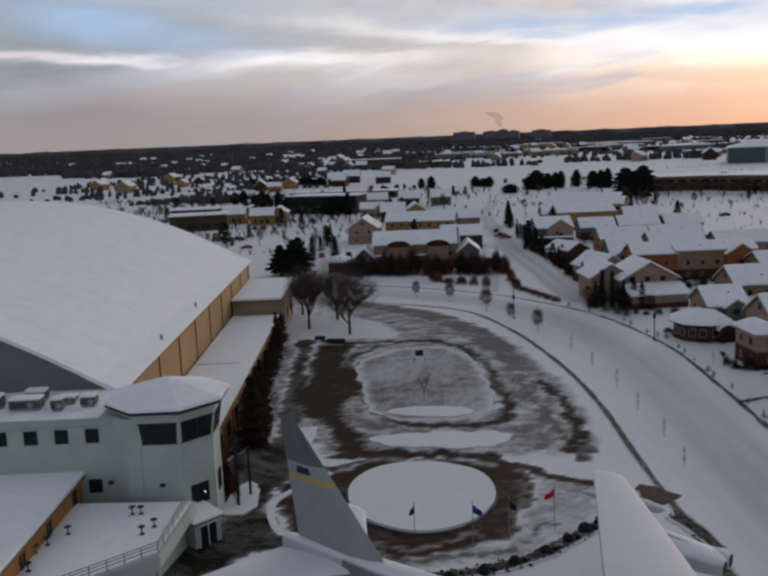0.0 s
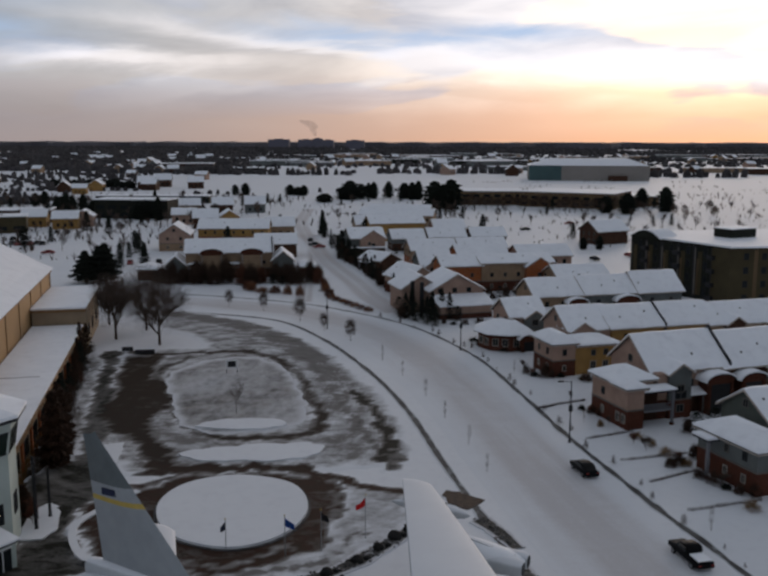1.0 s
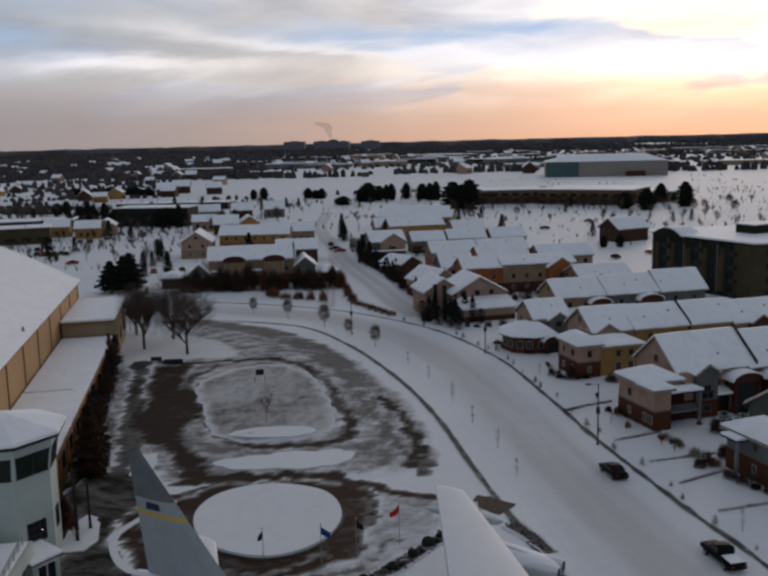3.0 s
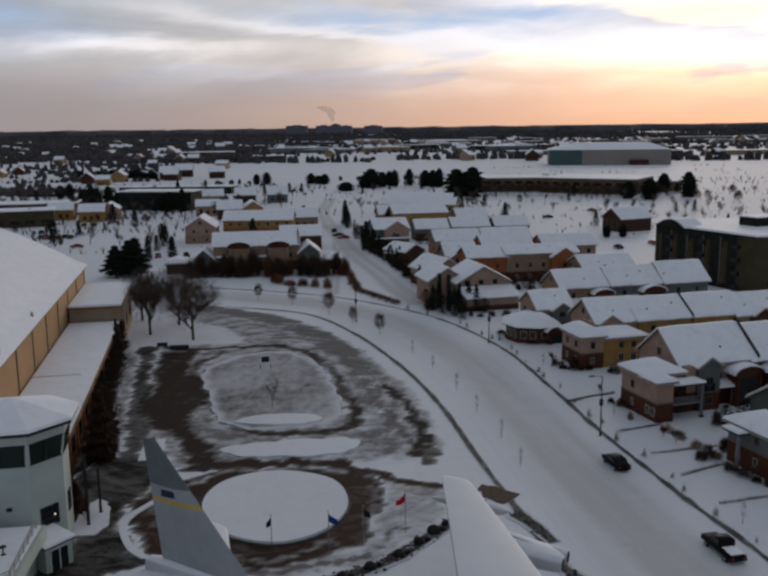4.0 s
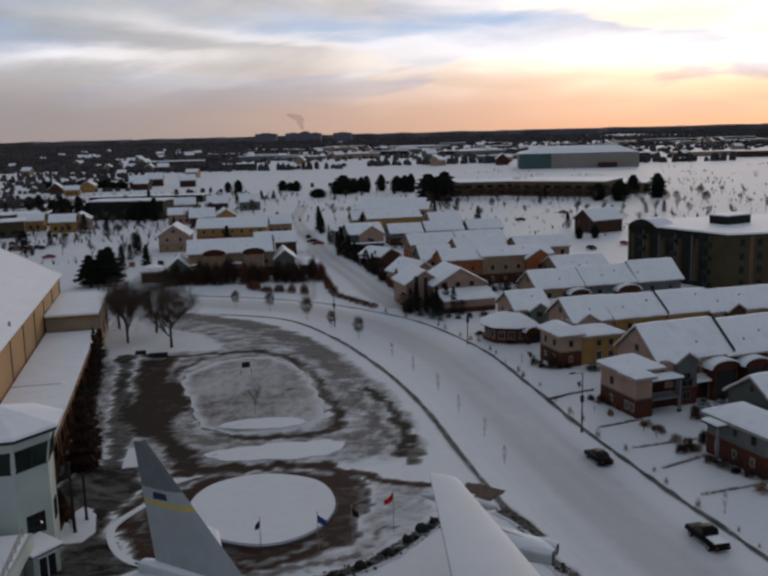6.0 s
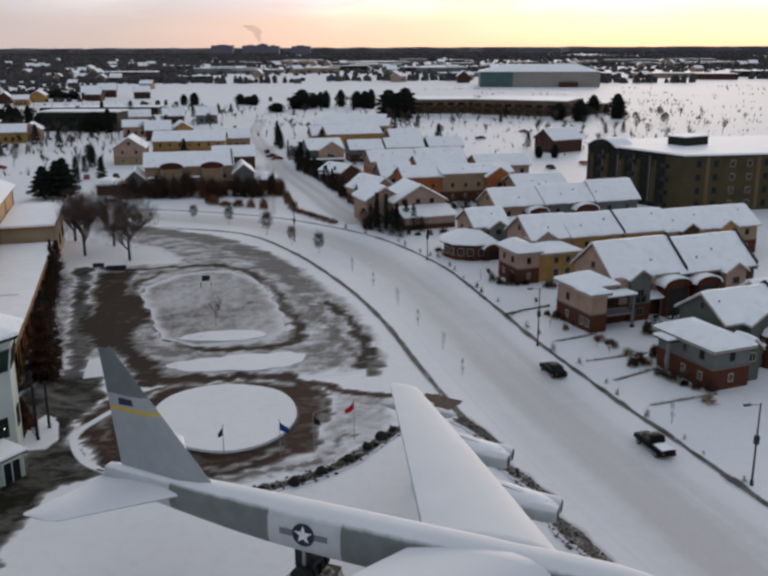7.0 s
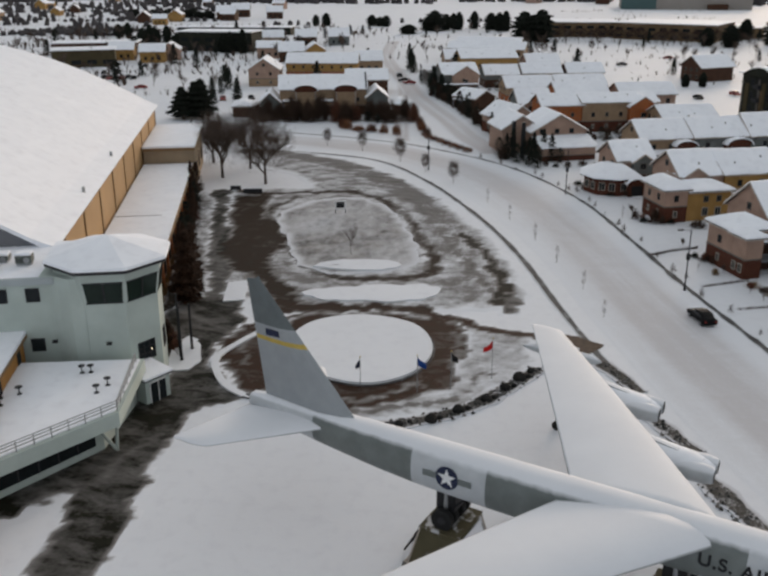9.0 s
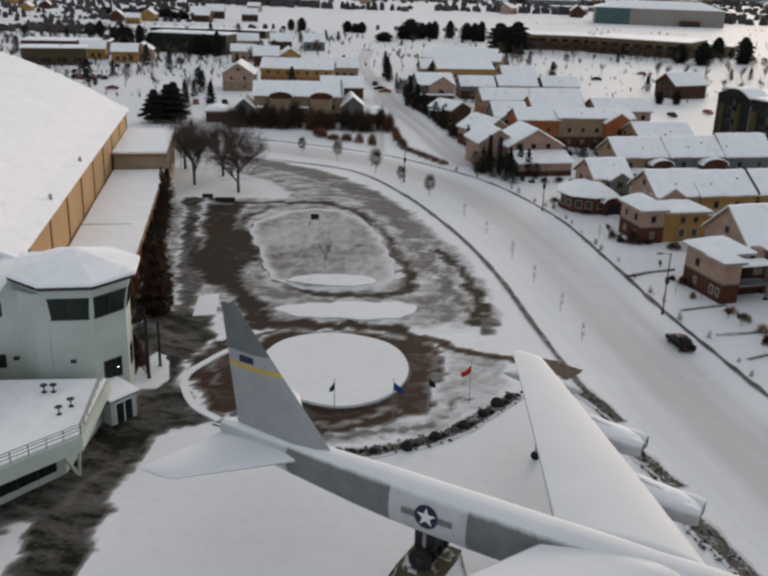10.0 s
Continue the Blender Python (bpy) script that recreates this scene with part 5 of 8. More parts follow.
    def fin_ring(f, z):
        x0, x1 = 36.4 + (45.3 - 36.4) * f, 45.0 + (46.4 - 45.0) * f
        c, t = x1 - x0, 0.55 * (1 - f) + 0.16 * f
        return [(x0 + c * k, s * t * w, z) for k, w, s in ((0, 0.02, 1), (0.12, 0.7, 1), (0.35, 1, 1), (0.7, 0.6, 1), (1, 0.05, 1), (1, 0.05, -1), (0.7, 0.6, -1), (0.35, 1, -1), (0.12, 0.7, -1), (0, 0.02, -1))]
    z0, z1 = 9.0, 19.2
    at = lambda f: z0 + (z1 - z0) * f
    part("fin", loft([fin_ring(f, at(f)) for f in (0, 0.2, 0.4, 0.5)]), M_AC_FIN, g, "tall pale grey tail fin")
    part("fin_band", loft([fin_ring(f, at(f)) for f in (0.5, 0.535)]), M_YELLOW, g, "dull yellow band across the fin")
    part("fin_middle", loft([fin_ring(f, at(f)) for f in (0.535, 0.63)]), M_AC_FIN, g)
    part("fin_top", loft([fin_ring(f, at(f)) for f in (0.63, 0.8, 0.97)] + [[(x, y, z - 0.55 * max(0.0, x - 45.2)) for x, y, z in fin_ring(0.99, at(1.0))]]), M_AC_FINDARK, g, "dark grey upper fin")
    part("fin_marking", boxed(43.0, 44.6, 0.23, 0.30, at(0.555), at(0.605)), M_NAVY, g, "small dark unreadable fin marking")
    part("fin_marking", boxed(43.0, 44.6, -0.30, -0.23, at(0.555), at(0.605)), M_NAVY, g)
    for dy in (-0.25, 0.25):
        part("tail_gun", tube(bmesh.new(), (46.2, dy, 8.65), (47.4, dy, 8.6), 0.07), M_BLACK, g)
    # national insignia
    for side in (1, -1):
        y = side * 1.49
        ins = part("insignia", loft([[(28.3 + 0.88 * math.cos(t), yy, 7.75 + 0.88 * math.sin(t)) for t in (2 * math.pi * k / 28 for k in range(28))] for yy in (y - side * 0.05, y + side * 0.02)]), M_NAVY, g, "round navy insignia with a white star")
        star = [(28.3 + r * math.sin(t), 7.75 + r * math.cos(t)) for k in range(10) for r, t in ((0.74 if k % 2 == 0 else 0.29, math.pi * k / 5),)]
        part("star", loft([[(a, yy, b) for a, b in star] for yy in (y, y + side * 0.035)]), M_WHITE, ins)
        for s in (-1, 1):
            c = 28.3 + s * 1.35
            part("bar", boxed(c - 0.55, c + 0.55, min(y, y + side * 0.02), max(y, y + side * 0.02), 7.5, 8.0), M_AC_DARK, ins)
    # lettering
    for side in (1, -1):
        cu = bpy.data.curves.new("lettering", "FONT")
        cu.body, cu.size, cu.extrude, cu.space_character, cu.offset = "U.S. AIR FORCE", 1.22, 0.02, 1.12, 0.03
        tmp = bpy.data.objects.new("lettering", cu)
        scene.collection.objects.link(tmp)
        bpy.context.view_layer.update()
        me = bpy.data.meshes.new_from_object(tmp.evaluated_get(bpy.context.evaluated_depsgraph_get()))
        width = max(v.co.x for v in me.vertices)
        bpy.data.objects.remove(tmp)
        k = 8.7 / width
        me.transform(Matrix.Diagonal((k, 1.0, 1.0, 1.0)))
        me.materials.clear()
        me.materials.append(M_BLACK)
        ob = new("lettering", me)
        ob.parent = g
        tagged(ob, "dark capital lettering on the fuselage")
        if side > 0:
            ob.matrix_basis = Matrix(((-1, 0, 0, 11.35), (0, 0, 1, 1.515), (0, 1, 0, 7.22), (0, 0, 0, 1)))
        else:
            ob.matrix_basis = Matrix(((1, 0, 0, 2.9), (0, 0, -1, -1.515), (0, 1, 0, 7.22), (0, 0, 0, 1)))
        y = side * 0.98
        part("nose_flash", loft([[(a, yy, b) for a, b in ((2.6, 6.7), (2.2, 6.75), (1.5, 7.45), (2.0, 7.4))] for yy in (y - side * 0.3, y + side * 0.06)]), M_BLUEFLAG, g, "slanted blue flash")
    # undercarriage
    for x in (12.6, 28.6):
        for side in (1, -1):
            part("gear_leg", tube(bmesh.new(), (x, side * 0.95, 4.2), (x, side * 0.8, 6.4), 0.16), M_STEEL, g)
            for dy in (0.55, 1.35):
                w = part("wheel", tube(bmesh.new(), (x, side * dy - 0.24, 4.2), (x, side * dy + 0.24, 4.2), 0.82, 0.82, 20), M_RUBBER, g)
                part("hub", tube(bmesh.new(), (x, side * dy - 0.26, 4.2), (x, side * dy + 0.26, 4.2), 0.30, 0.30, 12), M_DARKMETAL, w)
            part("drag_strut", tube(bmesh.new(), (x - 1.6, side * 0.7, 6.2), (x, side * 0.8, 4.5), 0.1), M_BLACK, g)
        part("axle_beam", tube(bmesh.new(), (x, -1.6, 4.2), (x, 1.6, 4.2), 0.14), M_BLACK, g)
        part("gear_housing", boxed(x - 0.7, x + 0.8, -0.9, 0.9, 4.6, 6.2, 0.1), M_BLACK, g)
    return g


bomber()


def plinths():
    m0 = frame_at(NOSE[0], NOSE[1], AFT)
    for x in (12.6, 28.6):
        g = thing("display_plinth", m0 @ pose(x, 0, 0), "olive and tan pyramid plinth carrying the undercarriage", "plinth", "plinths")
        b, t, h = ((2.9, 2.7) if x < 20 else (2.4, 2.25)), (1.5, 1.9), 3.38
        lo = [(-b[0], -b[1]), (b[0], -b[1]), (b[0], b[1]), (-b[0], b[1])]
        hi = [(-t[0], -t[1]), (t[0], -t[1]), (t[0], t[1]), (-t[0], t[1])]
        part("body", loft([[(*p, 0) for p in lo], [(*p, h) for p in hi]]), M_PLINTH, g)
        for i in range(4):
            a, c = i, (i + 1) % 4
            q = lambda s, f: (lo[s][0] + (hi[s][0] - lo[s][0]) * f, lo[s][1] + (hi[s][1] - lo[s][1]) * f, h * f)
            nrm = Vector(((1 if i == 1 else -1 if i == 3 else 0), (1 if i == 2 else -1 if i == 0 else 0), 0.4)).normalized() * 0.05
            mid = [Vector(q(a, 0.12)).lerp(Vector(q(c, 0.12)), 0.1), Vector(q(a, 0.12)).lerp(Vector(q(c, 0.12)), 0.9), Vector(q(a, 0.9)).lerp(Vector(q(c, 0.9)), 0.9), Vector(q(a, 0.9)).lerp(Vector(q(c, 0.9)), 0.1)]
            part("panel", loft([[p - nrm * 0.3 for p in mid], [p + nrm for p in mid]]), (M_PLINTH, M_PLINTHTAN, M_PLINTH, M_ROOFSNOW)[i], g)
            part("edge_strip", tube(bmesh.new(), (*lo[i], 0), (*hi[i], h), 0.07), M_BOARD, g)
            part("base_rail", tube(bmesh.new(), (lo[i][0] * 1.05, lo[i][1] * 1.05, 0.32), (lo[c][0] * 1.05, lo[c][1] * 1.05, 0.32), 0.07), M_BOARD, g)
        for yy in (-1.0, 0.0, 1.0):
            part("frame_bar", tube(bmesh.new(), (3.3, yy, 0.2), (2.3, yy * 0.8, 2.0), 0.09), M_DARKMETAL, g)
        part("frame_bar", tube(bmesh.new(), (2.3, -1.2, 2.0), (2.3, 1.2, 2.0), 0.12), M_DARKMETAL, g)
        part("top_plate", boxed(-t[0] - 0.1, t[0] + 0.1, -t[1] - 0.1, t[1] + 0.1, h, h + 0.1), M_PLINTH, g)
        part("base_kerb", loft([[(p[0] * 1.12, p[1] * 1.12, 0) for p in lo], [(p[0] * 1.1, p[1] * 1.1, 0.25) for p in lo]]), M_ROCKS, g)


plinths()


# ---- trees ----
def limb_points(rng, depth, p, d, length, r, out, twigs, spread=0.6):
    q = p + d * length
    out.append((p, q, r, r * 0.7))
    if 0 < depth <= 2:
        for _ in range(3):
            s = p.lerp(q, rng.uniform(0.3, 1.0))
            dd = (d + Vector((rng.uniform(-1, 1), rng.uniform(-1, 1), rng.uniform(-0.5, 0.8)))).normalized()
            twigs.append((s, s + dd * length * rng.uniform(0.6, 1.3)))
    if depth == 0:
        for _ in range(4):
            t = rng.random()
            dd = (d + Vector((rng.uniform(-1, 1), rng.uniform(-1, 1), rng.uniform(-0.1, 1.2))) * 0.8).normalized()
            s = p.lerp(q, 0.2 + 0.8 * t)
            e = s + dd * rng.uniform(0.7, 1.4) * length
            twigs.append((s, e))
            for _ in range(3):
                s2 = s.lerp(e, rng.uniform(0.2, 0.9))
                twigs.append((s2, s2 + (dd + Vector((rng.uniform(-1, 1), rng.uniform(-1, 1), rng.uniform(-0.4, 0.8)))).normalized() * length * 0.7))
        return
    for k in range(4 if depth > 2 else 3):
        a = rng.uniform(0, 6.28)
        side = Vector((math.cos(a), math.sin(a), rng.uniform(-0.05, 0.5)))
        nd = (d + side * spread * rng.uniform(0.5, 1.2) + Vector((0, 0, 0.28))).normalized()
        nd.z = max(nd.z, 0.2)
        limb_points(rng, depth - 1, p.lerp(q, rng.uniform(0.35, 1.0)), nd.normalized(), length * rng.uniform(0.6, 0.88), r * 0.6, out, twigs, spread)


def bare_tree(name, m, height, seed, label, twig_mat=None, depth=4, spread=0.6, group="bare trees", trunk_r=0.0, thick=0.0028, stem=0.24, width=0.0, fill=0):
    rng = random.Random(seed)
    segs, twigs = [], []
    limb_points(rng, depth, Vector((0, 0, 0)), Vector((0, 0, 1)), height * stem, trunk_r or height * 0.022, segs, twigs, spread)
    top = max(e.z for _, e in twigs)
    k = height / top
    if width:
        reach = sorted(math.hypot(e.x, e.y) for _, e in twigs)[int(len(twigs) * 0.93)] * k
        wide = Matrix.Diagonal((width / 2 / reach, width / 2 / reach, 1))
        segs = [(wide @ p, wide @ q, a, b) for p, q, a, b in segs]
        twigs = [(wide @ p, wide @ q) for p, q in twigs]
    for _ in range(fill):
        a, e, f = rng.uniform(0, 6.283), rng.uniform(-0.9, 1.0), rng.uniform(0.2, 0.98)
        s = math.sqrt(1 - e * e)
        c = Vector((0, 0, 0.57 * height))
        d = Vector((s * math.cos(a) * width / 2, s * math.sin(a) * width / 2, e * 0.42 * height))
        tip = c + d * f + (d.normalized() + Vector((rng.uniform(-0.7, 0.7), rng.uniform(-0.7, 0.7), rng.uniform(0, 0.9)))) * rng.uniform(0.5, 1.1)
        twigs.append(((c + d * f) / k, tip / k))
    g = thing(name, m, label, "tree", group)
    bm = bmesh.new()
    for p, q, a, b in segs:
        tube(bm, p * k, q * k, a, b, 5)
    part("trunk", bm, M_BARK, g)
    verts, faces = [], []
    w = height * thick
    for p, q in twigs:
        p, q = p * k, q * k
        d = (q - p).normalized()
        o = d.orthogonal().normalized() * w
        o2 = d.cross(o)
        i = len(verts)
        verts += [p + o, p - o * 0.5 + o2, p - o * 0.5 - o2, q]
        faces += [(i, i + 1, i + 3), (i + 1, i + 2, i + 3), (i + 2, i, i + 3)]
    quick("crown", verts, faces, twig_mat or M_TWIG, g)
    return g


def bush(name, m, height, width, seed, label, mat, group, stem=0.0, count=500, w=0.02):
    """A rounded crown of fine bare twigs, on a short stem or straight from the ground."""
    rng = random.Random(seed)
    g = thing(name, m, label, "tree" if stem else "shrub", group)
    part("trunk", tube(bmesh.new(), (0, 0, 0), (0, 0, max(stem, 0.3) + 0.3 * (height - stem)), 0.02 + 0.007 * height, 0.015, 6), M_BARK, g)
    verts, faces = [], []
    crown = height - stem
    lump = [rng.uniform(0.75, 1.15) for _ in range(9)]
    for _ in range(count):
        a, e = rng.uniform(0, 6.283), rng.uniform(-0.95 if stem else 0.0, 1.0)
        s = math.sqrt(max(0.0, 1 - e * e))
        k = lump[int(a / 6.284 * 9)]
        f = rng.uniform(0.25, 0.75)
        d = Vector((s * math.cos(a) * width / 2 * k, s * math.sin(a) * width / 2 * k, e * crown * (0.6 if stem else 0.95)))
        c = Vector((0, 0, stem + crown * 0.42 if stem else 0.05))
        p, q = c + d * f, c + d * (f + rng.uniform(0.2, 0.4)) + Vector((rng.uniform(-1, 1), rng.uniform(-1, 1), rng.uniform(-0.3, 1))) * 0.12 * width
        o = (q - p).normalized().orthogonal().normalized() * w
        o.rotate(Euler((rng.uniform(0, 3), rng.uniform(0, 3), rng.uniform(0, 3))))
        i = len(verts)
        verts += [p + o, p - o, q]
        faces.append((i, i + 1, i + 2))
    quick("crown", verts, faces, mat, g)
    return g


def conifer(name, m, height, width, seed, label, mat=None, group="evergreen trees", clumps=900, bare=0.08, round_=False, fine=1.0):
    rng = random.Random(seed)
    g = thing(name, m, label, "tree", group)
    part("trunk", tube(bmesh.new(), (0, 0, 0), (0, 0, height * 0.9), width * 0.05, 0.02, 7), M_BARK, g)
    verts, faces = [], []
    for _ in range(clumps):
        f = rng.random() ** 0.8
        z = height * (bare + (1 - bare) * f)
        prof = math.sin(math.pi * min(1, 0.12 + f * 0.88)) ** 0.6 if round_ else (1 - f) ** 0.75 * min(1, 0.5 + f * 5)
        r = width / 2 * prof * (0.75 + 0.35 * math.sin(f * 40 + rng.random())) * rng.uniform(0.55, 1.08)
        a = rng.uniform(0, 6.283)
        c = Vector((r * math.cos(a), r * math.sin(a), z))
        out = Vector((math.cos(a), math.sin(a), -0.35 + rng.uniform(-0.4, 0.6))).normalized()
        s = rng.uniform(0.5, 1.1) * (0.13 * width + 0.02 * height) * fine
        t = Vector((-math.sin(a), math.cos(a), rng.uniform(-0.4, 0.4))) * s * 0.45
        i = len(verts)
        verts += [c - out * s * 0.5 + t * 0.4, c + t, c + out * s, c - t, c + Vector((0, 0, s * 0.25))]
        faces += [(i, i + 1, i + 4), (i + 1, i + 2, i + 4), (i + 2, i + 3, i + 4), (i + 3, i, i + 4)]
    quick("crown", verts, faces, mat or M_NEEDLE, g)
    return g


def near_trees():
    for x, y, h, w, s in ((-42.3, 171.2, 13.5, 12.5, 1), (-52.4, 175.8, 12.5, 10.0, 2), (-48.8, 184.8, 14.0, 11.0, 3), (-58.5, 190.0, 11.5, 8.0, 4)):
        bare_tree("bare_tree", frame_at(x, y, s * 50), h, s, "leafless spreading tree on a snowy lawn", M_TWIG, 4, 0.75, trunk_r=0.30, thick=0.0011, stem=0.17, width=w, fill=5200)
    base = bush("young_tree", frame_at(-36.5, 211.9, -2.4), 4.4, 2.7, 11, "small leafless street tree in the snowy verge", M_TWIGBROWN, "street trees", 1.2, 1200, 0.026)
    for i, (x, y, h) in enumerate(((-27.2, 206.0, 1.15), (-17.3, 194.7, 1.3), (-11.1, 185.1, 0.95), (-4.9, 175.3, 1.1))):
        copy_thing(base, frame_at(x, y, 70 * i) @ Matrix.Scale(h, 4))
    slim = bush("sapling", frame_at(1.9, 160.6, 0), 3.0, 0.9, 17, "slim leafless sapling in the snowy verge", M_TWIGBROWN, "saplings", 0.7, 170, 0.014)
    for i, (x, y, h) in enumerate(((5.6, 149.4, 1.0), (9.3, 137.2, 1.1), (11.8, 126.2, 1.0), (14.5, 115.1, 1.0), (31.6, 124.5, 0.8), (37.7, 89.0, 1.0), (25.0, 152.0, 0.8), (16.0, 105.0, 0.9))):
        copy_thing(slim, frame_at(x, y, 70 * i) @ Matrix.Scale(h, 4))
    for x, y, h, w, s in ((-37.2, 105.5, 9.5, 4.6, 3), (-38.8, 112.0, 8.0, 3.8, 4), (-35.0, 91.0, 3.4, 2.6, 5)):
        conifer("rusty_tree", frame_at(x, y, s * 33), h, w, s, "rusty brown upright tree beside the aisle wall", M_RUSTNEEDLE, "hedge trees", 5200, 0.03, False, 0.75)
    rng = random.Random(40)
    for k in range(26):
        x, y = -41.0 - 0.62 * k + rng.uniform(-0.8, 0.8), 116.0 + 2.15 * k + rng.uniform(-0.8, 0.8)
        tall = rng.random() < 0.4
        if k % 5 == 3:
            bush("hedge_shrub", frame_at(x, y, 33 * k), rng.uniform(2.0, 3.4), rng.uniform(2.4, 3.4), 640 + k, "bare brown shrub beside the aisle wall", M_TWIGRED if k % 2 else M_TWIGBROWN, "hedge trees", 0.0, 700, 0.035)
        else:
            conifer("hedge_tree", frame_at(x, y, 33 * k), rng.uniform(5.0, 7.4) if tall else rng.uniform(2.6, 4.4), rng.uniform(2.2, 3.6), 50 + k, "rusty brown upright shrub tree beside the aisle wall", M_RUSTNEEDLE if k % 3 else M_NEEDLE, "hedge trees", 1100, 0.02, not tall, 0.5)
    for x, y, h, w, s in ((-84.0, 247.0, 9.0, 9.0, 21), (-78.8, 248.5, 11.0, 10.0, 22), (-81.3, 251, 10, 10, 25)):
        conifer("spruce", frame_at(x, y, 0), h, w, s, "dense dark evergreen in deep snow", clumps=3600, fine=0.6)
    conifer("spruce", frame_at(-76, 277, 0), 8, 4, 24, "slim dark evergreen in deep snow", clumps=900)
    # the thicket in front of the apartment block
    rng = random.Random(77)
    row = [(-62 + 3.1 * k + rng.uniform(-1, 1), 245 + 0.25 * k + rng.uniform(-1.5, 1.5), rng.uniform(5.4, 8.6), rng.uniform(4.4, 6.4), M_TWIGBROWN if rng.random() < 0.75 else M_TWIGRED) for k in range(15)]
    row += [(-37.5 + 3.4 * k + rng.uniform(-1, 1), 236.5 - 1.6 * k + rng.uniform(-1, 1), rng.uniform(1.6, 3.4), rng.uniform(3, 4.4), M_TWIGORANGE if k % 3 else M_TWIGRED) for k in range(6)]
    row += [(-16.0, 241, 3.4, 3.0, M_TWIGRED), (-15.0, 234, 3.0, 3.2, M_TWIGORANGE), (-13.4, 227, 2.6, 3.4, M_TWIGRED)]
    row += [(-12.6 + 1.65 * k, 223.5 - 2.7 * k, 1.3, 3.0, M_TWIGRED if k % 2 else M_TWIGORANGE) for k in range(7)]
    row += [(street_x(y) + 7.5, y, 4.2, 3.8, M_TWIGBROWN) for y in (205, 209, 213, 218, 226, 236, 246, 258, 283, 297)]
    row += [(5.5, 199.5, 3.6, 3.4, M_TWIGBROWN)]
    for k, (x, y, h, w, mt) in enumerate(row):
        bush("large_shrub", frame_at(x, y, 37 * k), h, w, 300 + k, "big leafless brown shrub in a thicket", mt, "thicket shrubs", 0.0, int(260 + 60 * w * h), 0.045)


near_trees()


def tall_grass():
    rng = random.Random(21)
    verts, faces = [], []
    for _ in range(2600):
        f = rng.random()
        x, y = -37.6 + (-59.5 + 37.6) * f + rng.uniform(-0.7, 0.7), 92.0 + (178.0 - 92.0) * f + rng.uniform(-0.5, 0.5)
        k = len(verts)
        h, w = rng.uniform(0.8, 2.0), rng.uniform(0.03, 0.07)
        verts += [(x - w, y, 0), (x + w, y, 0), (x + rng.uniform(-0.5, 0.5), y + rng.uniform(-0.5, 0.5), h)]
        faces.append((k, k + 1, k + 2))
    tagged(quick("tall_grass", verts, faces, M_STRAW), "tall dry straw-coloured grass along the wall", "grass", kind="stuff")


tall_grass()


def street_lamp(x, y, deg, h=8.5, name="street_lamp"):
    g = thing(name, frame_at(x, y, deg), "slim dark street lamp at the kerb", "street lamp", "street lamps")
    part("pole", tube(bmesh.new(), (0, 0, 0), (0, 0, h), 0.11, 0.07, 8), M_DARKMETAL, g)
    part("base", tube(bmesh.new(), (0, 0, 0), (0, 0, 0.5), 0.2, 0.16, 8), M_DARKMETAL, g)
    part("arm", tube(bmesh.new(), (0, 0, h - 0.15), (-1.2, 0, h), 0.035, 0.03, 6), M_DARKMETAL, g)
    part("control_box", boxed(-0.22, 0.22, -0.2, 0.2, 4.3, 5.2, 0.04), M_DARKMETAL, g)
    part("lamp_head", boxed(-1.9, -1.1, -0.16, 0.16, h - 0.08, h + 0.1, 0.04), M_DARKMETAL, g)
    return g


lamp = street_lamp(28.0, 116.0, 15)
for x, y, d in ((-10.6, 187.1, 30), (40.3, 74.3, 15), (16.7, 168.4, 25)):
    copy_thing(lamp, frame_at(x, y, d))


def black_poles():
    """Tall dark posts that stand beside the tower entrance."""
    for x, y, h in ((-33.1, 89.8, 6.4), (-32.6, 88.4, 7.6), (-32.1, 87.3, 7.0), (-31.9, 90.4, 5.6)):
        g = thing("dark_post", frame_at(x, y, 0), "tall black post beside the walkway", "post", "posts")
        part("shaft", tube(bmesh.new(), (0, 0, 0), (0, 0, h), 0.17, 0.13, 8), M_BLACK, g)
        part("foot", tube(bmesh.new(), (0, 0, 0), (0, 0, 0.3), 0.25, 0.22, 8), M_BLACK, g)


black_poles()


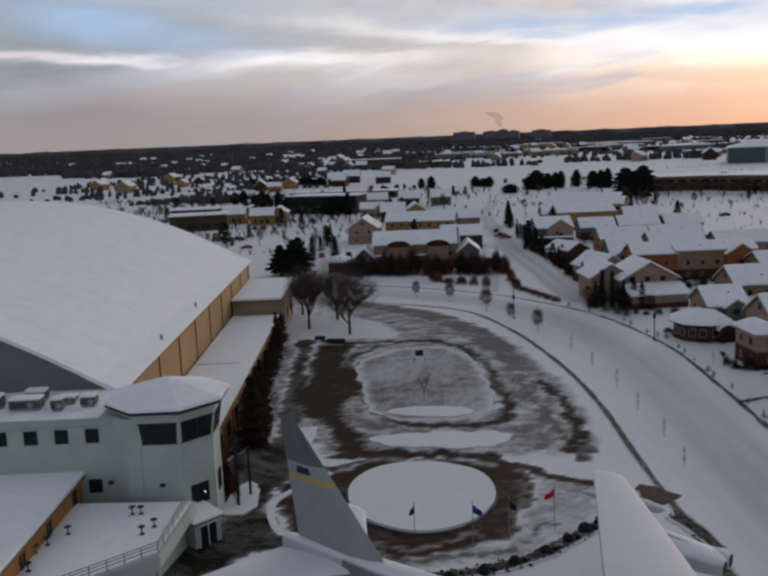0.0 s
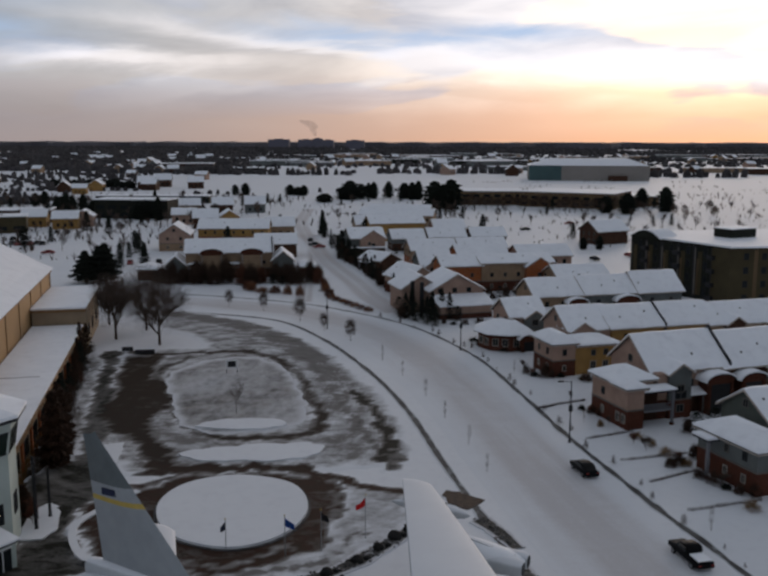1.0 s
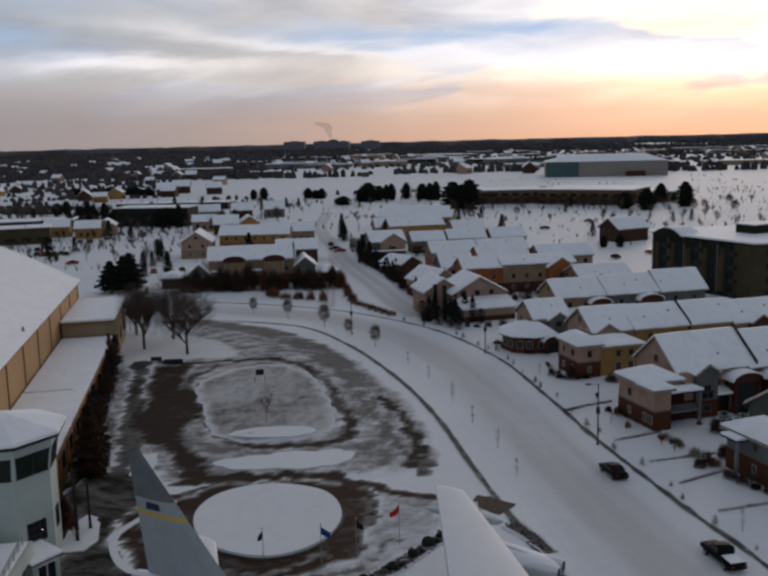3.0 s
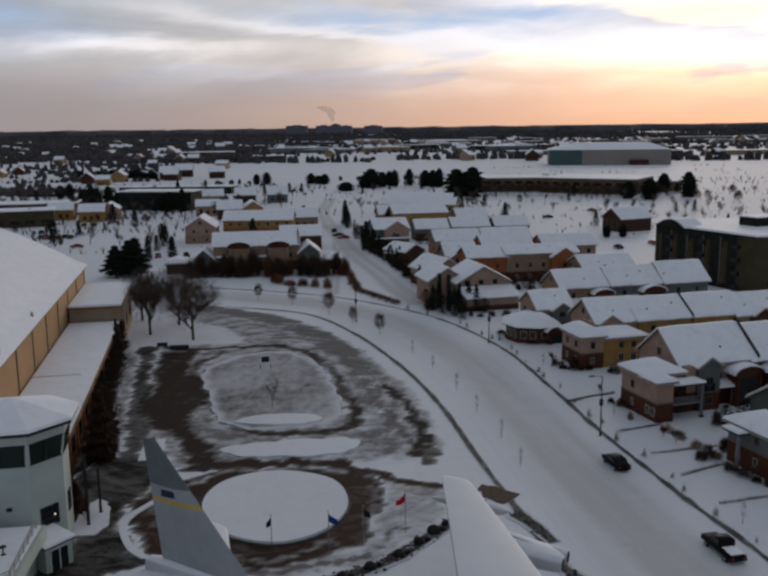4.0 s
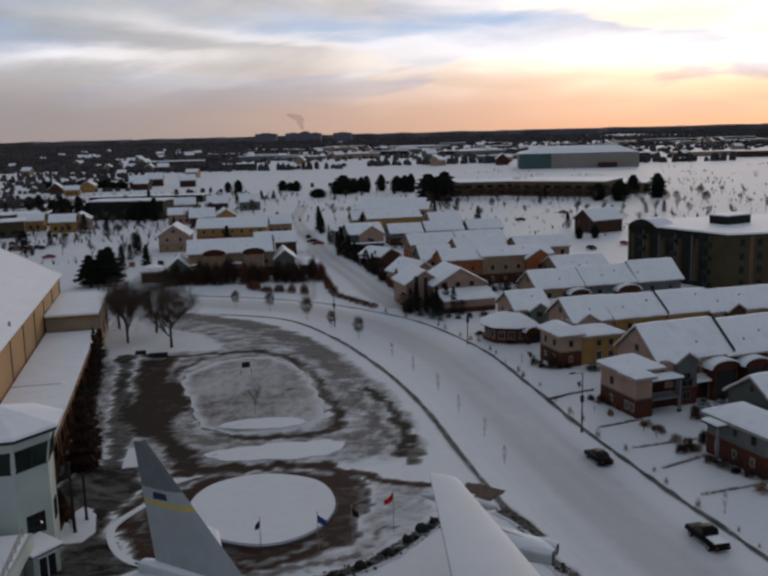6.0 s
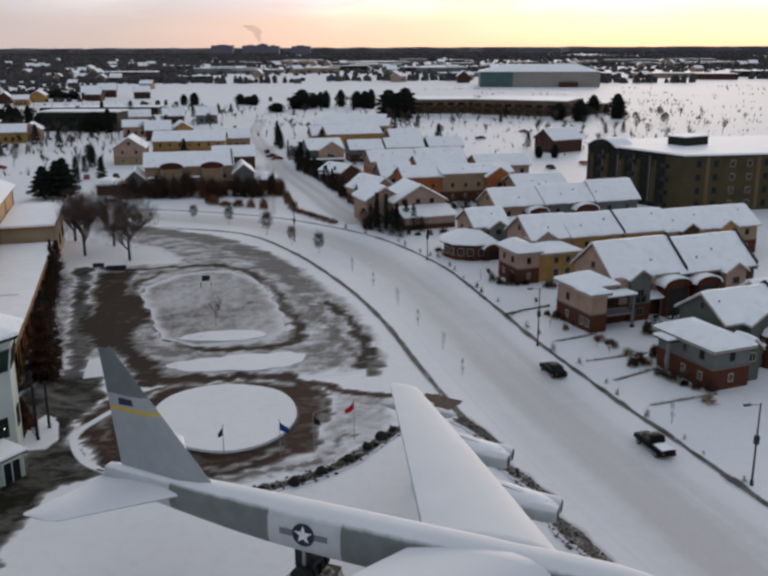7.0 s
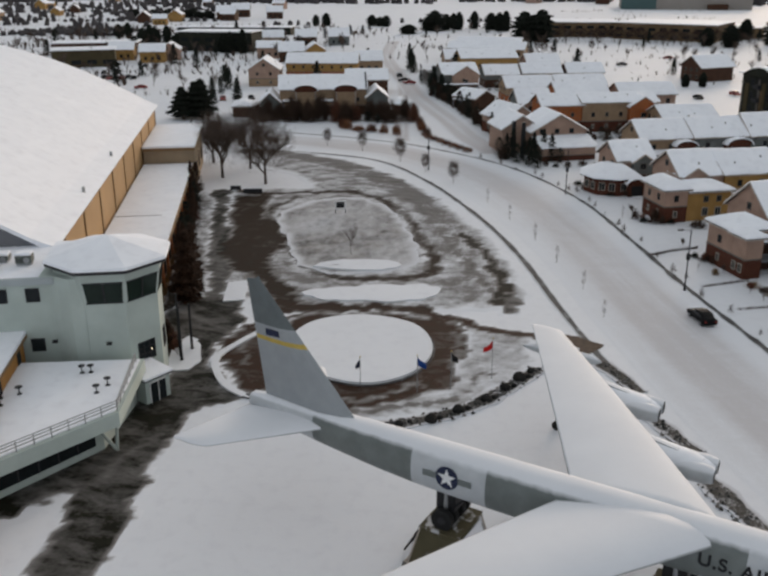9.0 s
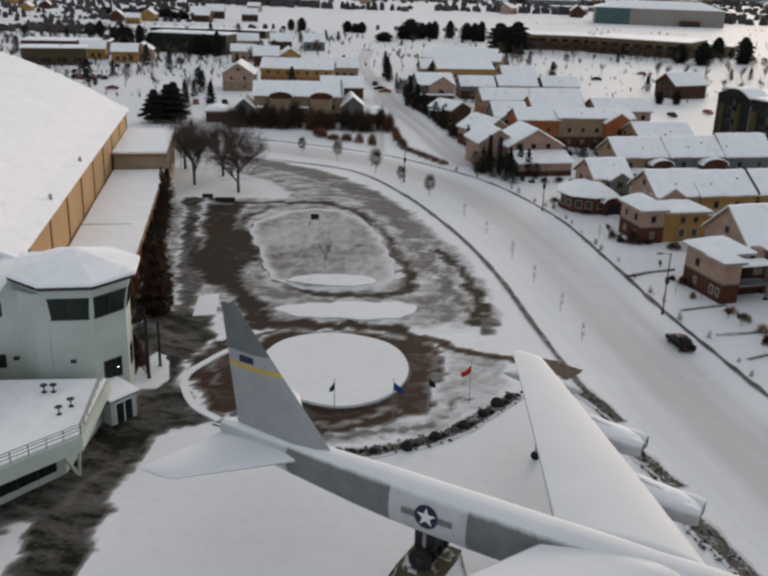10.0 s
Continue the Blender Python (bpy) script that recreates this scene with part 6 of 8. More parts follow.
def flags():
    for x, y, mt, lab, ang, s, top in ((-11.6, 83.2, M_NAVY, "dark flag hanging limp on a pale pole", 200, 0.45, 3.2), (-5.6, 82.0, M_BLUEFLAG, "blue flag on a pale pole", 20, 0.8, 4.2), (-2.2, 83.2, M_BLACK, "black flag on a pale pole", 40, 0.7, 4.3), (2.0, 86.0, M_REDFLAG, "red flag flying on a pale pole", 200, 0.85, 4.7)):
        g = thing("flagpole", frame_at(x, y, 0), lab, "flag", "flagpoles")
        part("pole", tube(bmesh.new(), (0, 0, 0), (0, 0, top), 0.045, 0.03, 8), M_STEEL, g)
        part("finial", loft([[(r * math.cos(t), r * math.sin(t), z) for t in (2 * math.pi * k / 8 for k in range(8))] for z, r in ((top, 0.03), (top + 0.05, 0.07), (top + 0.12, 0.07), (top + 0.17, 0.02))]), M_YELLOW, g)
        bm = bmesh.new()
        nx, nz = 10, 6
        grid = []
        for i in range(nx + 1):
            col = []
            for j in range(nz + 1):
                u, v = i / nx * 1.15 * s, j / nz * 0.85
                wob = 0.16 * math.sin(u * 4 + v * 1.5) * (i / nx)
                col.append(bm.verts.new((u * math.cos(radians(ang)) - wob * math.sin(radians(ang)), u * math.sin(radians(ang)) + wob * math.cos(radians(ang)), top - 0.15 - v * (1 - 0.35 * i / nx) - 0.8 * u - 0.1 * math.sin(u * 3))))
            grid.append(col)
        for i in range(nx):
            for j in range(nz):
                bm.faces.new((grid[i][j], grid[i + 1][j], grid[i + 1][j + 1], grid[i][j + 1]))
        bmesh.ops.solidify(bm, geom=bm.faces[:], thickness=0.02)
        part("cloth", bm, mt, g)


flags()


# ---- vehicles ----
def vehicle(name, m, label, paint, kind="sedan", snow=False):
    g = thing(name, m, label, "car", "parked cars")
    L, W = (4.7, 1.8) if kind == "sedan" else (5.4, 1.9)
    if kind == "sedan":
        prof = [(-2.25, 0.32), (-2.35, 0.5), (-2.3, 0.72), (-2.1, 0.86), (-1.7, 0.93), (-1.3, 0.98), (-0.95, 1.2), (-0.6, 1.38), (-0.2, 1.46), (0.4, 1.46), (0.9, 1.38), (1.4, 1.17), (1.75, 1.03), (2.15, 0.97), (2.32, 0.75), (2.35, 0.5), (2.28, 0.32)]
        cab = [(-1.1, 1.0), (-0.62, 1.33), (0.75, 1.36), (1.45, 1.04)]
    else:
        prof = [(-2.7, 0.45), (-2.65, 0.95), (-1.4, 1.1), (-0.9, 1.65), (0.5, 1.68), (0.7, 1.1), (2.65, 1.08), (2.7, 0.45)]
        cab = [(-1.2, 1.15), (-0.85, 1.6), (0.42, 1.62), (0.55, 1.15)]
    def ring(y, k):
        return [(x, y, z if z < 1.05 else z) for x, z in prof]
    rows = []
    for y, inset in ((-W / 2, 0.10), (-W / 2 + 0.05, 0.03), (-W / 2 + 0.2, 0.0), (W / 2 - 0.2, 0.0), (W / 2 - 0.05, 0.03), (W / 2, 0.10)):
        rows.append([(x * (1 - inset * 0.5), y * (1.0 if z < 1.02 else 0.86), z - (inset if z > 0.9 else -inset)) for x, z in prof])
    part("body", loft(rows), paint, g, smooth=True)
    for s in (-1, 1):
        y = s * (W / 2 * 0.93)
        part("side_window", loft([[(x, y + dy, z - 0.03) for x, z in cab] for dy in (-0.05, 0.03)]), M_GLASS, g)
    part("windscreen", loft([[(cab[1][0] - 0.06 - k, -0.66, cab[1][1] + 0.02), (cab[1][0] - 0.06 - k, 0.66, cab[1][1] + 0.02), (cab[0][0] - 0.12 - k, 0.74, cab[0][1]), (cab[0][0] - 0.12 - k, -0.74, cab[0][1])] for k in (0, 0.05)]), M_GLASS, g)
    for x in (-L * 0.3, L * 0.31):
        for s in (-1, 1):
            wh = part("wheel", tube(bmesh.new(), (x, s * (W / 2 - 0.18), 0.33), (x, s * (W / 2 + 0.02), 0.33), 0.33, 0.33, 16), M_RUBBER, g)
            part("rim", tube(bmesh.new(), (x, s * (W / 2), 0.33), (x, s * (W / 2 + 0.03), 0.33), 0.2, 0.2, 10), M_STEEL, wh)
    if snow:
        part("snow_cap", boxed(-0.7, 0.7, -0.7, 0.7, 1.38, 1.5, 0.06) if kind == "sedan" else boxed(0.8, 2.6, -0.75, 0.75, 0.9, 1.14, 0.06), M_ROOFSNOW, g)
    for s in (-1, 1):
        part("headlight", boxed(-L / 2 - 0.01, -L / 2 + 0.1, s * 0.62 - 0.18, s * 0.62 + 0.18, 0.62, 0.76), M_STEEL, g)
        part("tail_light", boxed(L / 2 - 0.1, L / 2 + 0.01, s * 0.66 - 0.14, s * 0.66 + 0.14, 0.66, 0.8), M_REDCAR, g)
    return g


vehicle("parked_car", frame_at(27.8, 105.1, 104.1 + 180), "black saloon car parked on the snowy road", M_CAR)
vehicle("pickup_truck", frame_at(33.5, 82.4, 103.4 + 180), "dark pickup truck with snow in its bed", M_CAR, "pickup", True)


# ---- houses ----
def gable_roof(g, x0, x1, y0, y1, eave, ridge, along="x", over=0.45, wall_mat=None, thick=0.28):
    """A pitched roof: dark boards below, an uneven sheet of snow above, pale verge boards and wall-coloured gables."""
    flip = along != "x"
    a0, a1, b0, b1 = (y0, y1, x0, x1) if flip else (x0, x1, y0, y1)
    mid, half = (b0 + b1) / 2, (b1 - b0) / 2
    sl = (ridge - eave) / half
    at = lambda a, b, z: (b, a, z) if flip else (a, b, z)
    pr = [(b0 - over, eave - sl * over), (mid, ridge), (b1 + over, eave - sl * over)]
    sec = pr + [(b, z + 0.14) for b, z in reversed(pr)]
    part("roof", loft([[at(a, b, z) for b, z in sec] for a in (a0 - over, a1 + over)]), M_DARKMETAL, g)
    rows, n = [], max(2, int((a1 - a0 + 2 * over) / 1.1))
    for k in range(n + 1):
        a = a0 - over - 0.03 + (a1 - a0 + 2 * over + 0.06) * k / n
        j = lambda q: noise.noise((a * 0.45 + x0, q * 3.1 + y0, ridge))
        t = thick * (1 + 0.35 * j(1)) * (0.6 if k in (0, n) else 1.0)
        e0, e1 = over + 0.06 + 0.10 * j(2), over + 0.06 + 0.10 * j(3)
        ring = [(b0 - e0, eave - sl * e0), (mid, ridge), (b1 + e1, eave - sl * e1)]
        rows.append([at(a, b, z + 0.143) for b, z in ring]
                    + [at(a, b1 + e1 - 0.02, eave - sl * e1 + 0.143 + 0.5 * t), at(a, b1 + e1 - 0.35, eave - sl * (e1 - 0.35) + 0.143 + t), at(a, mid + 0.4 * half, ridge - 0.4 * half * sl + 0.143 + t * (1 + 0.2 * j(4)))]
                    + [at(a, mid + 0.25, ridge + 0.12 + t * 0.9 - 0.1 * sl), at(a, mid - 0.25, ridge + 0.12 + t * 0.9 - 0.1 * sl)]
                    + [at(a, mid - 0.4 * half, ridge - 0.4 * half * sl + 0.143 + t * (1 + 0.2 * j(5))), at(a, b0 - e0 + 0.35, eave - sl * (e0 - 0.35) + 0.143 + t), at(a, b0 - e0 + 0.02, eave - sl * e0 + 0.143 + 0.5 * t)])
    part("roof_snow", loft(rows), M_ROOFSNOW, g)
    for b in (b0 - over - 0.05, b1 + over + 0.05):
        z = eave - sl * over
        lo, hi = sorted((b - 0.06, b + 0.06))
        part("gutter", loft([[at(a, lo, z - 0.10), at(a, hi, z - 0.10), at(a, hi, z + 0.06), at(a, lo, z + 0.06)] for a in (a0 - over, a1 + over)]), M_BOARD if wall_mat else M_DARKMETAL, g)
    if wall_mat:
        for a, o in ((a0, -1), (a1, 1)):
            i0, i1 = sorted((a, a - o * 0.2))
            part("gable", loft([[at(i, b0, eave), at(i, b1, eave), at(i, mid, ridge - 0.02)] for i in (i0, i1)]), wall_mat, g)
            e0, e1 = sorted((a + o * (over + 0.02), a + o * (over + 0.10)))
            for b, z in (pr[0], pr[2]):
                part("verge_board", loft([[at(i, b, z - 0.12), at(i, b, z + 0.16), at(i, mid, ridge + 0.16), at(i, mid, ridge - 0.12)] for i in (e0, e1)]), M_BOARD, g)


def loggia(g, x0, x1, depth, z=2.9, back=None):
    """A porch added for its dark front: posts, a lintel and a snowy lean-to over a back wall coloured as deep shade."""
    part("loggia_roof", loft([[(x, -depth - 0.3, z), (x, -0.02, z + 0.6), (x, -0.02, z + 0.75), (x, -depth - 0.3, z + 0.15)] for x in (x0 - 0.2, x1 + 0.2)]), M_DARKMETAL, g)
    part("loggia_snow", loft([[(x, -depth - 0.36, z + 0.153), (x, -0.02, z + 0.753), (x, -0.02, z + 1.0), (x, -depth - 0.3, z + 0.38)] for x in (x0 - 0.24, x1 + 0.24)]), M_ROOFSNOW, g)
    # dark brown by default, to stand for the shade under the lean-to
    part("loggia_shade_wall", boxed(x0, x1, -0.16, -0.004, 0, z), back or M_SIDE[4], g)
    n = max(1, int((x1 - x0) / 2.6))
    for k in range(n + 1):
        x = x0 + (x1 - x0 - 0.2) * k / n
        part("loggia_post", boxed(x, x + 0.2, -depth, -depth + 0.2, 0, z + 0.05), M_TRIM, g)
    part("loggia_door", boxed(x0 + 0.4, x0 + 1.4, -0.22, -0.165, 0.1, 2.2), M_BLACK, g)


def balcony(g, x0, x1, y0, y1, z):
    """A small railed balcony on the front of a row house."""
    part("balcony_floor", boxed(x0, x1, y0, y1, z - 0.2, z), M_BOARD, g)
    part("balcony_snow", boxed(x0 + 0.05, x1 - 0.05, y0 + 0.05, y1, z, z + 0.14), M_ROOFSNOW, g)
    part("balcony_rail", boxed(x0, x1, y0, y0 + 0.08, z + 0.95, z + 1.05), M_BOARD, g)
    for k in range(int((x1 - x0) / 0.45) + 1):
        x = x0 + 0.45 * k
        part("baluster", boxed(x, x + 0.07, y0 + 0.01, y0 + 0.07, z, z + 0.95), M_BOARD, g)
    for x in (x0, x1 - 0.15):
        part("balcony_post", boxed(x, x + 0.15, y0, y0 + 0.15, 0, z - 0.2), M_BOARD, g)


def hip_roof(g, x0, x1, y0, y1, eave, rise, over=0.5):
    for name, mat, dz, t, ov in (("roof", M_DARKMETAL, 0.0, 0.14, over), ("roof_snow", M_ROOFSNOW, 0.143, 0.26, over + 0.04)):
        a, b, c, d = x0 - ov, x1 + ov, y0 - ov, y1 + ov
        h = min(b - a, d - c) / 2 * 0.8
        ring = lambda k: [(a + k, c + k), ((a + b) / 2, c + k), (b - k, c + k), (b - k, (c + d) / 2), (b - k, d - k), ((a + b) / 2, d - k), (a + k, d - k), (a + k, (c + d) / 2)]
        wob = lambda p, q: q * (1 + 0.3 * noise.noise((p[0] * 0.6, p[1] * 0.6, x0 + eave))) if mat is M_ROOFSNOW else q
        rows = [[(*p, eave + dz) for p in ring(0)], [(*p, eave + dz + wob(p, t * 0.6)) for p in ring(0.02)]]
        rows += [[(*p, eave + rise * k / h + dz + wob(p, t)) for p in ring(k)] for k in (0.3, h * 0.55, h)]
        part(name, loft(rows), mat, g)
    for p, q in (((x0, y0), (x1, y0)), ((x0, y0), (x0, y1))):
        e = over + 0.02
        part("fascia", boxed(min(p[0], q[0]) - e, max(p[0], q[0]) + (e if p[1] == q[1] else 0.0) - (0 if p[1] == q[1] else over - 0.03), min(p[1], q[1]) - e, max(p[1], q[1]) + (e if p[0] == q[0] else 0.0) - (0 if p[0] == q[0] else over - 0.03), eave - 0.16, eave - 0.005), M_BOARD, g)


def walls(g, x0, x1, y0, y1, h, lower, upper, split=2.8):
    part("lower_wall", boxed(x0, x1, y0, y1, 0, split), lower, g)
    part("upper_wall", boxed(x0 + 0.03, x1 - 0.03, y0 + 0.03, y1 - 0.03, split, h), upper, g)
    if lower is not upper and x1 - x0 > 2.5:
        part("belt_course", boxed(x0 - 0.05, x1 + 0.05, y0 - 0.05, y1 + 0.05, split - 0.12, split + 0.08), M_TRIM, g)


def facade(g, x0, x1, y, zs, face, step=3.6, w=0.85, h=1.15, top=99.0):
    n = max(1, int(abs(x1 - x0) / step))
    for z in zs:
        if z + h > top - 0.15:
            continue
        for k in range(n):
            c = x0 + (x1 - x0) * (k + 0.5) / n
            window(g, c if face[0] == 0 else y, y if face[0] == 0 else c, z, w, h, face, mullions=1, frame_mat=M_PALETRIM if z < 2 else (M_TRIM if k % 2 else M_DARKMETAL))


def townhouse(m, length, upper, lower, label, depth=10.0, eave=6.4, ridge=10.0, wing=None, gables=(), detail=True, arches=(), arch_z=4.8):
    """A two-storey row-house; its ridge runs along local x, its street end is at x = 0."""
    g = thing("townhouse", m, label, "house", "townhouses")
    walls(g, 0, length, 0, depth, eave, lower, upper)
    gable_roof(g, 0, length, 0, depth, eave, ridge, "x", wall_mat=upper)
    if detail:
        facade(g, 1.0, length - 0.5, 0.0, (0.9, 3.9), (0, -1))
        facade(g, 0.8, depth - 0.8, 0.0, (0.9, 3.9), (-1, 0), 3.4)
        window(g, 0.0, depth / 2, 7.0, 1.0, 1.1, (-1, 0))
    for gx, gw, gd, gh, mt in gables:
        walls(g, gx, gx + gw, -gd, 0.3, gh, lower, mt)
        gable_roof(g, gx, gx + gw, -gd, depth / 2 - 0.5, gh, gh + gw * 0.32, "y", 0.35, mt)
        if detail:
            for z in (0.9, 3.8):
                window(g, gx + gw / 2, -gd, z, 1.3, 1.2, (0, -1))
    # small vents that stick out of the snow on the slope
    for k in range(max(1, int(length / 7))):
        x, f = length * (k + 0.35 + 0.3 * math.sin(k * 2.3 + length)) / max(1, int(length / 7)), 0.45 + 0.2 * math.sin(k * 5.1 + depth)
        z = eave + (ridge - eave) * f
        part("roof_vent", boxed(x - 0.10, x + 0.10, depth / 2 * f - 0.10, depth / 2 * f + 0.10, z, z + 0.65), M_TRIM, g)
    for a0, a1 in arches:
        arched_porch(g, a0, a1, -1.8, arch_z, M_BRICK, M_SIDE[3] if arch_z > 7 else None)
    if arches:
        party_wall(g, length, depth, eave, ridge)
    if wing:
        x0, x1, y0, y1, h, mt = wing
        walls(g, x0, x1, y0, y1, h, lower, mt)
        hip_roof(g, x0, x1, y0, y1, h, 1.3 if h > 4 else 2.3)
        if detail:
            facade(g, x0 + 0.4, x1 - 0.4, y0, (0.9, 3.6), (0, -1), 3.0, 0.75, 1.1, h)
            facade(g, y0 + 0.5, y1 - 0.5, x0, (0.9, 3.6), (-1, 0), 3.0, 0.75, 1.1, h)
    return g


def arched_porch(g, x0, x1, y0, z, wall, panel=None):
    """A projecting entrance bay under a barrel roof."""
    part("porch_wall", boxed(x0, x1, y0, 0.2, 0, z), wall, g)
    # no real opening: without a panel, a black slab paints its shade
    part("porch_front_panel", boxed(x0 + 0.5, x1 - 0.5, y0 - 0.06, y0 + 0.05, 0.1, z - 0.5), panel or M_BLACK, g)
    for x in (x0 + 0.1, x1 - 0.4):
        part("porch_pier", boxed(x, x + 0.3, y0 - 0.25, y0 - 0.01, 0, z - 0.3), M_BOARD if panel else M_BRICK, g)
    part("porch_step", boxed(x0 + 0.6, x1 - 0.6, y0 - 0.9, y0 - 0.3, 0, 0.18), M_ROOFSNOW, g)
    c, w = (x0 + x1) / 2, (x1 - x0) / 2 + 0.3
    arc = [(c + w * math.cos(a), z - 0.1 + 0.42 * w * math.sin(a)) for a in (math.pi * k / 12 for k in range(13))]
    part("arched_gable", loft([[(x, y, zz) for x, zz in arc] for y in (y0 - 0.05, y0 + 0.15)]), M_BRICK, g)
    for nm, mt, t0, t1, e in (("arched_roof", M_DARKMETAL, 0.0, 0.12, 0.35), ("roof_snow", M_ROOFSNOW, 0.123, 0.36, 0.37)):
        ring = lambda t: [(c + (w + t) * math.cos(a), z - 0.1 + (0.42 * w + t) * math.sin(a)) for a in (math.pi * k / 12 for k in range(13))]
        sec = ring(t0) + ring(t1)[::-1]
        part(nm, loft([[(x, y, zz) for x, zz in sec] for y in (y0 - e, 1.5)]), mt, g)


def party_wall(g, x, depth, eave, ridge):
    pr = [(-0.5, eave - 0.2), (depth / 2, ridge + 0.75), (depth + 0.5, eave - 0.2), (depth + 0.5, eave - 0.9), (-0.5, eave - 0.9)]
    pr[0], pr[2] = (-0.5, eave + 0.35), (depth + 0.5, eave + 0.35)
    part("party_wall", loft([[(xx, y, z) for y, z in pr] for xx in (x - 0.16, x + 0.16)]), M_DARKMETAL, g)


def porch(g, x0, x1, y0, y1, z, columns=()):
    part("porch_roof", boxed(x0, x1, y0, y1, z, z + 0.2), M_DARKMETAL, g)
    part("porch_snow", boxed(x0 - 0.03, x1 + 0.03, y0 - 0.03, y1 + 0.03, z + 0.2, z + 0.5, 0.08), M_ROOFSNOW, g)
    for x in columns or (x0 + 0.25, x1 - 0.25):
        part("porch_column", boxed(x - 0.17, x + 0.17, y0 + 0.1, y0 + 0.44, 0.35, z), M_GABLE, g)
        part("column_base", boxed(x - 0.26, x + 0.26, y0 + 0.01, y0 + 0.53, 0, 0.35), M_BRICK, g)


def houses():
    PINK, OCH, GRY, TAN, BRN, SAGE = M_SIDE
    # the row nearest the camera
    A = townhouse(frame_at(50.1, 105.6, 20.5), 10.5, SAGE, M_BRICK, "sage and brick corner townhouse with snowy roofs", 8.8, 6.4, 9.2, (-6.8, -1.0, -5.6, 4.6, 5.2, GRY), ((3.0, 4.0, 1.4, 6.2, SAGE),))
    porch(A, -8.6, -6.86, 0.6, 3.6, 4.6, (-8.3,))
    part("bay", boxed(-1.0, 1.6, -4.6, -2.05, 0, 4.4), SAGE, A, "sage sided corner bay")
    gable_roof(A, -1.0, 1.6, -4.6, -2.05, 4.4, 5.6, "y", 0.35, SAGE)
    window(A, 0.3, -4.6, 2.6, 1.1, 1.2, (0, -1), frame_mat=M_PALETRIM)
    part("link", boxed(-1.0, 0.0, -2.0, 3.5, 0, 4.6), SAGE, A)
    party_wall(A, 10.5, 8.8, 6.4, 9.2)
    arched_porch(A, 5.5, 9.5, -2.0, 4.6, M_BRICK)
    townhouse(frame_at(59.1, 111.2, 20.5), 11, GRY, M_BRICK, "grey sided row house with snowy gable roof", 8.8, 6.4, 9.2, None, ((3, 4.4, 1.5, 6.0, TAN),))
    B = townhouse(frame_at(41.8, 128.0, 19.7), 13.5, PINK, M_BRICK, "pinkish sided corner townhouse on a red brick base", 10.5, 6.8, 11.0, (-7.0, -0.6, -1.6, 4.4, 6.0, PINK), ((1.7, 3.8, 2.2, 6.8, GRY),))
    walls(B, -7.0, -4.3, -4.8, -1.6, 5.85, M_BRICK, PINK)
    hip_roof(B, -7.0, -4.3, -4.8, -1.4, 5.85, 0.6)
    for y in (-3.9, -2.5):
        window(B, -7.0, y, 0.8, 0.9, 1.3, (-1, 0), frame_mat=M_PALETRIM)
    # the porch's inner shade is painted as a dark brown wall
    part("porch_shade_wall", boxed(-4.3, 0.0, -1.78, -1.61, 0, 5.2), BRN, B, "porch wall coloured dark for the shade inside the porch")
    porch(B, -4.25, 1.2, -4.7, -1.8, 4.9, (0.7,))
    part("porch_rail", boxed(-4.2, 0.5, -4.5, -4.4, 3.2, 3.3), M_GABLE, B)
    for k in range(9):
        part("porch_baluster", boxed(-4.1 + 0.5 * k, -4.04 + 0.5 * k, -4.48, -4.42, 2.4, 3.2), M_GABLE, B)
    part("porch_floor", boxed(-4.3, 0.9, -4.6, -1.8, 2.2, 2.4), M_GABLE, B)
    walls(B, 0.0, 1.65, -1.75, 0.02, 6.7, M_BRICK, PINK)
    for x in (3.2, 4.2):
        window(B, x, -2.2, 2.9, 0.8, 1.2, (0, -1), frame_mat=M_DARKMETAL)
    arched_porch(B, 8.4, 12.8, -2.2, 5.0, M_BRICK)
    party_wall(B, 13.6, 10.5, 6.8, 11.0)
    loggia(A, 1.0, 5.2, 1.5)
    loggia(B, 5.6, 8.3, 1.6)
    B2 = townhouse(frame_at(53.8, 132.0, 19.7), 15, BRN, M_BRICK, "brown and brick row house with arched porch roofs", 10.5, 6.5, 10.6, None, ((8.0, 4.0, 1.4, 6.0, PINK),), arches=((2.0, 6.0),))
    loggia(B2, 12.2, 14.8, 1.6)
    C = townhouse(frame_at(35.3, 158.2, 17.3), 9, PINK, M_BRICK, "pink sided end house with a lower hipped wing", 10, 6.3, 9.6, (-6.6, -2.4, -7.4, 0.2, 5.6, PINK), ((0.4, 4.4, 0.8, 6.2, PINK),))
    part("ochre_bay", boxed(-2.37, 5.8, -7.0, 0.1, 0, 5.0), OCH, C)
    hip_roof(C, -1.8, 5.8, -7.0, -0.3, 5.02, 0.9)
    for x in (1.2, 3.6):
        window(C, x, -7.0, 0.8, 1.1, 1.5, (0, -1), frame_mat=M_PALETRIM)
        window(C, x, -7.0, 3.2, 0.9, 1.1, (0, -1), frame_mat=M_TRIM)
    C2 = townhouse(frame_at(43.5, 160.3, 17.2), 22, OCH, BRN, "long ochre row house with tall narrow windows", 10, 6.3, 9.4)
    balcony(C2, 0.8, 4.6, -1.8, -0.02, 3.0)
    balcony(C2, 11.0, 14.6, -1.8, -0.02, 3.0)
    party_wall(C2, 11.0, 10, 6.3, 9.4)
    loggia(C2, 5.2, 10.6, 1.4)
    loggia(C2, 15.4, 21.0, 1.4)
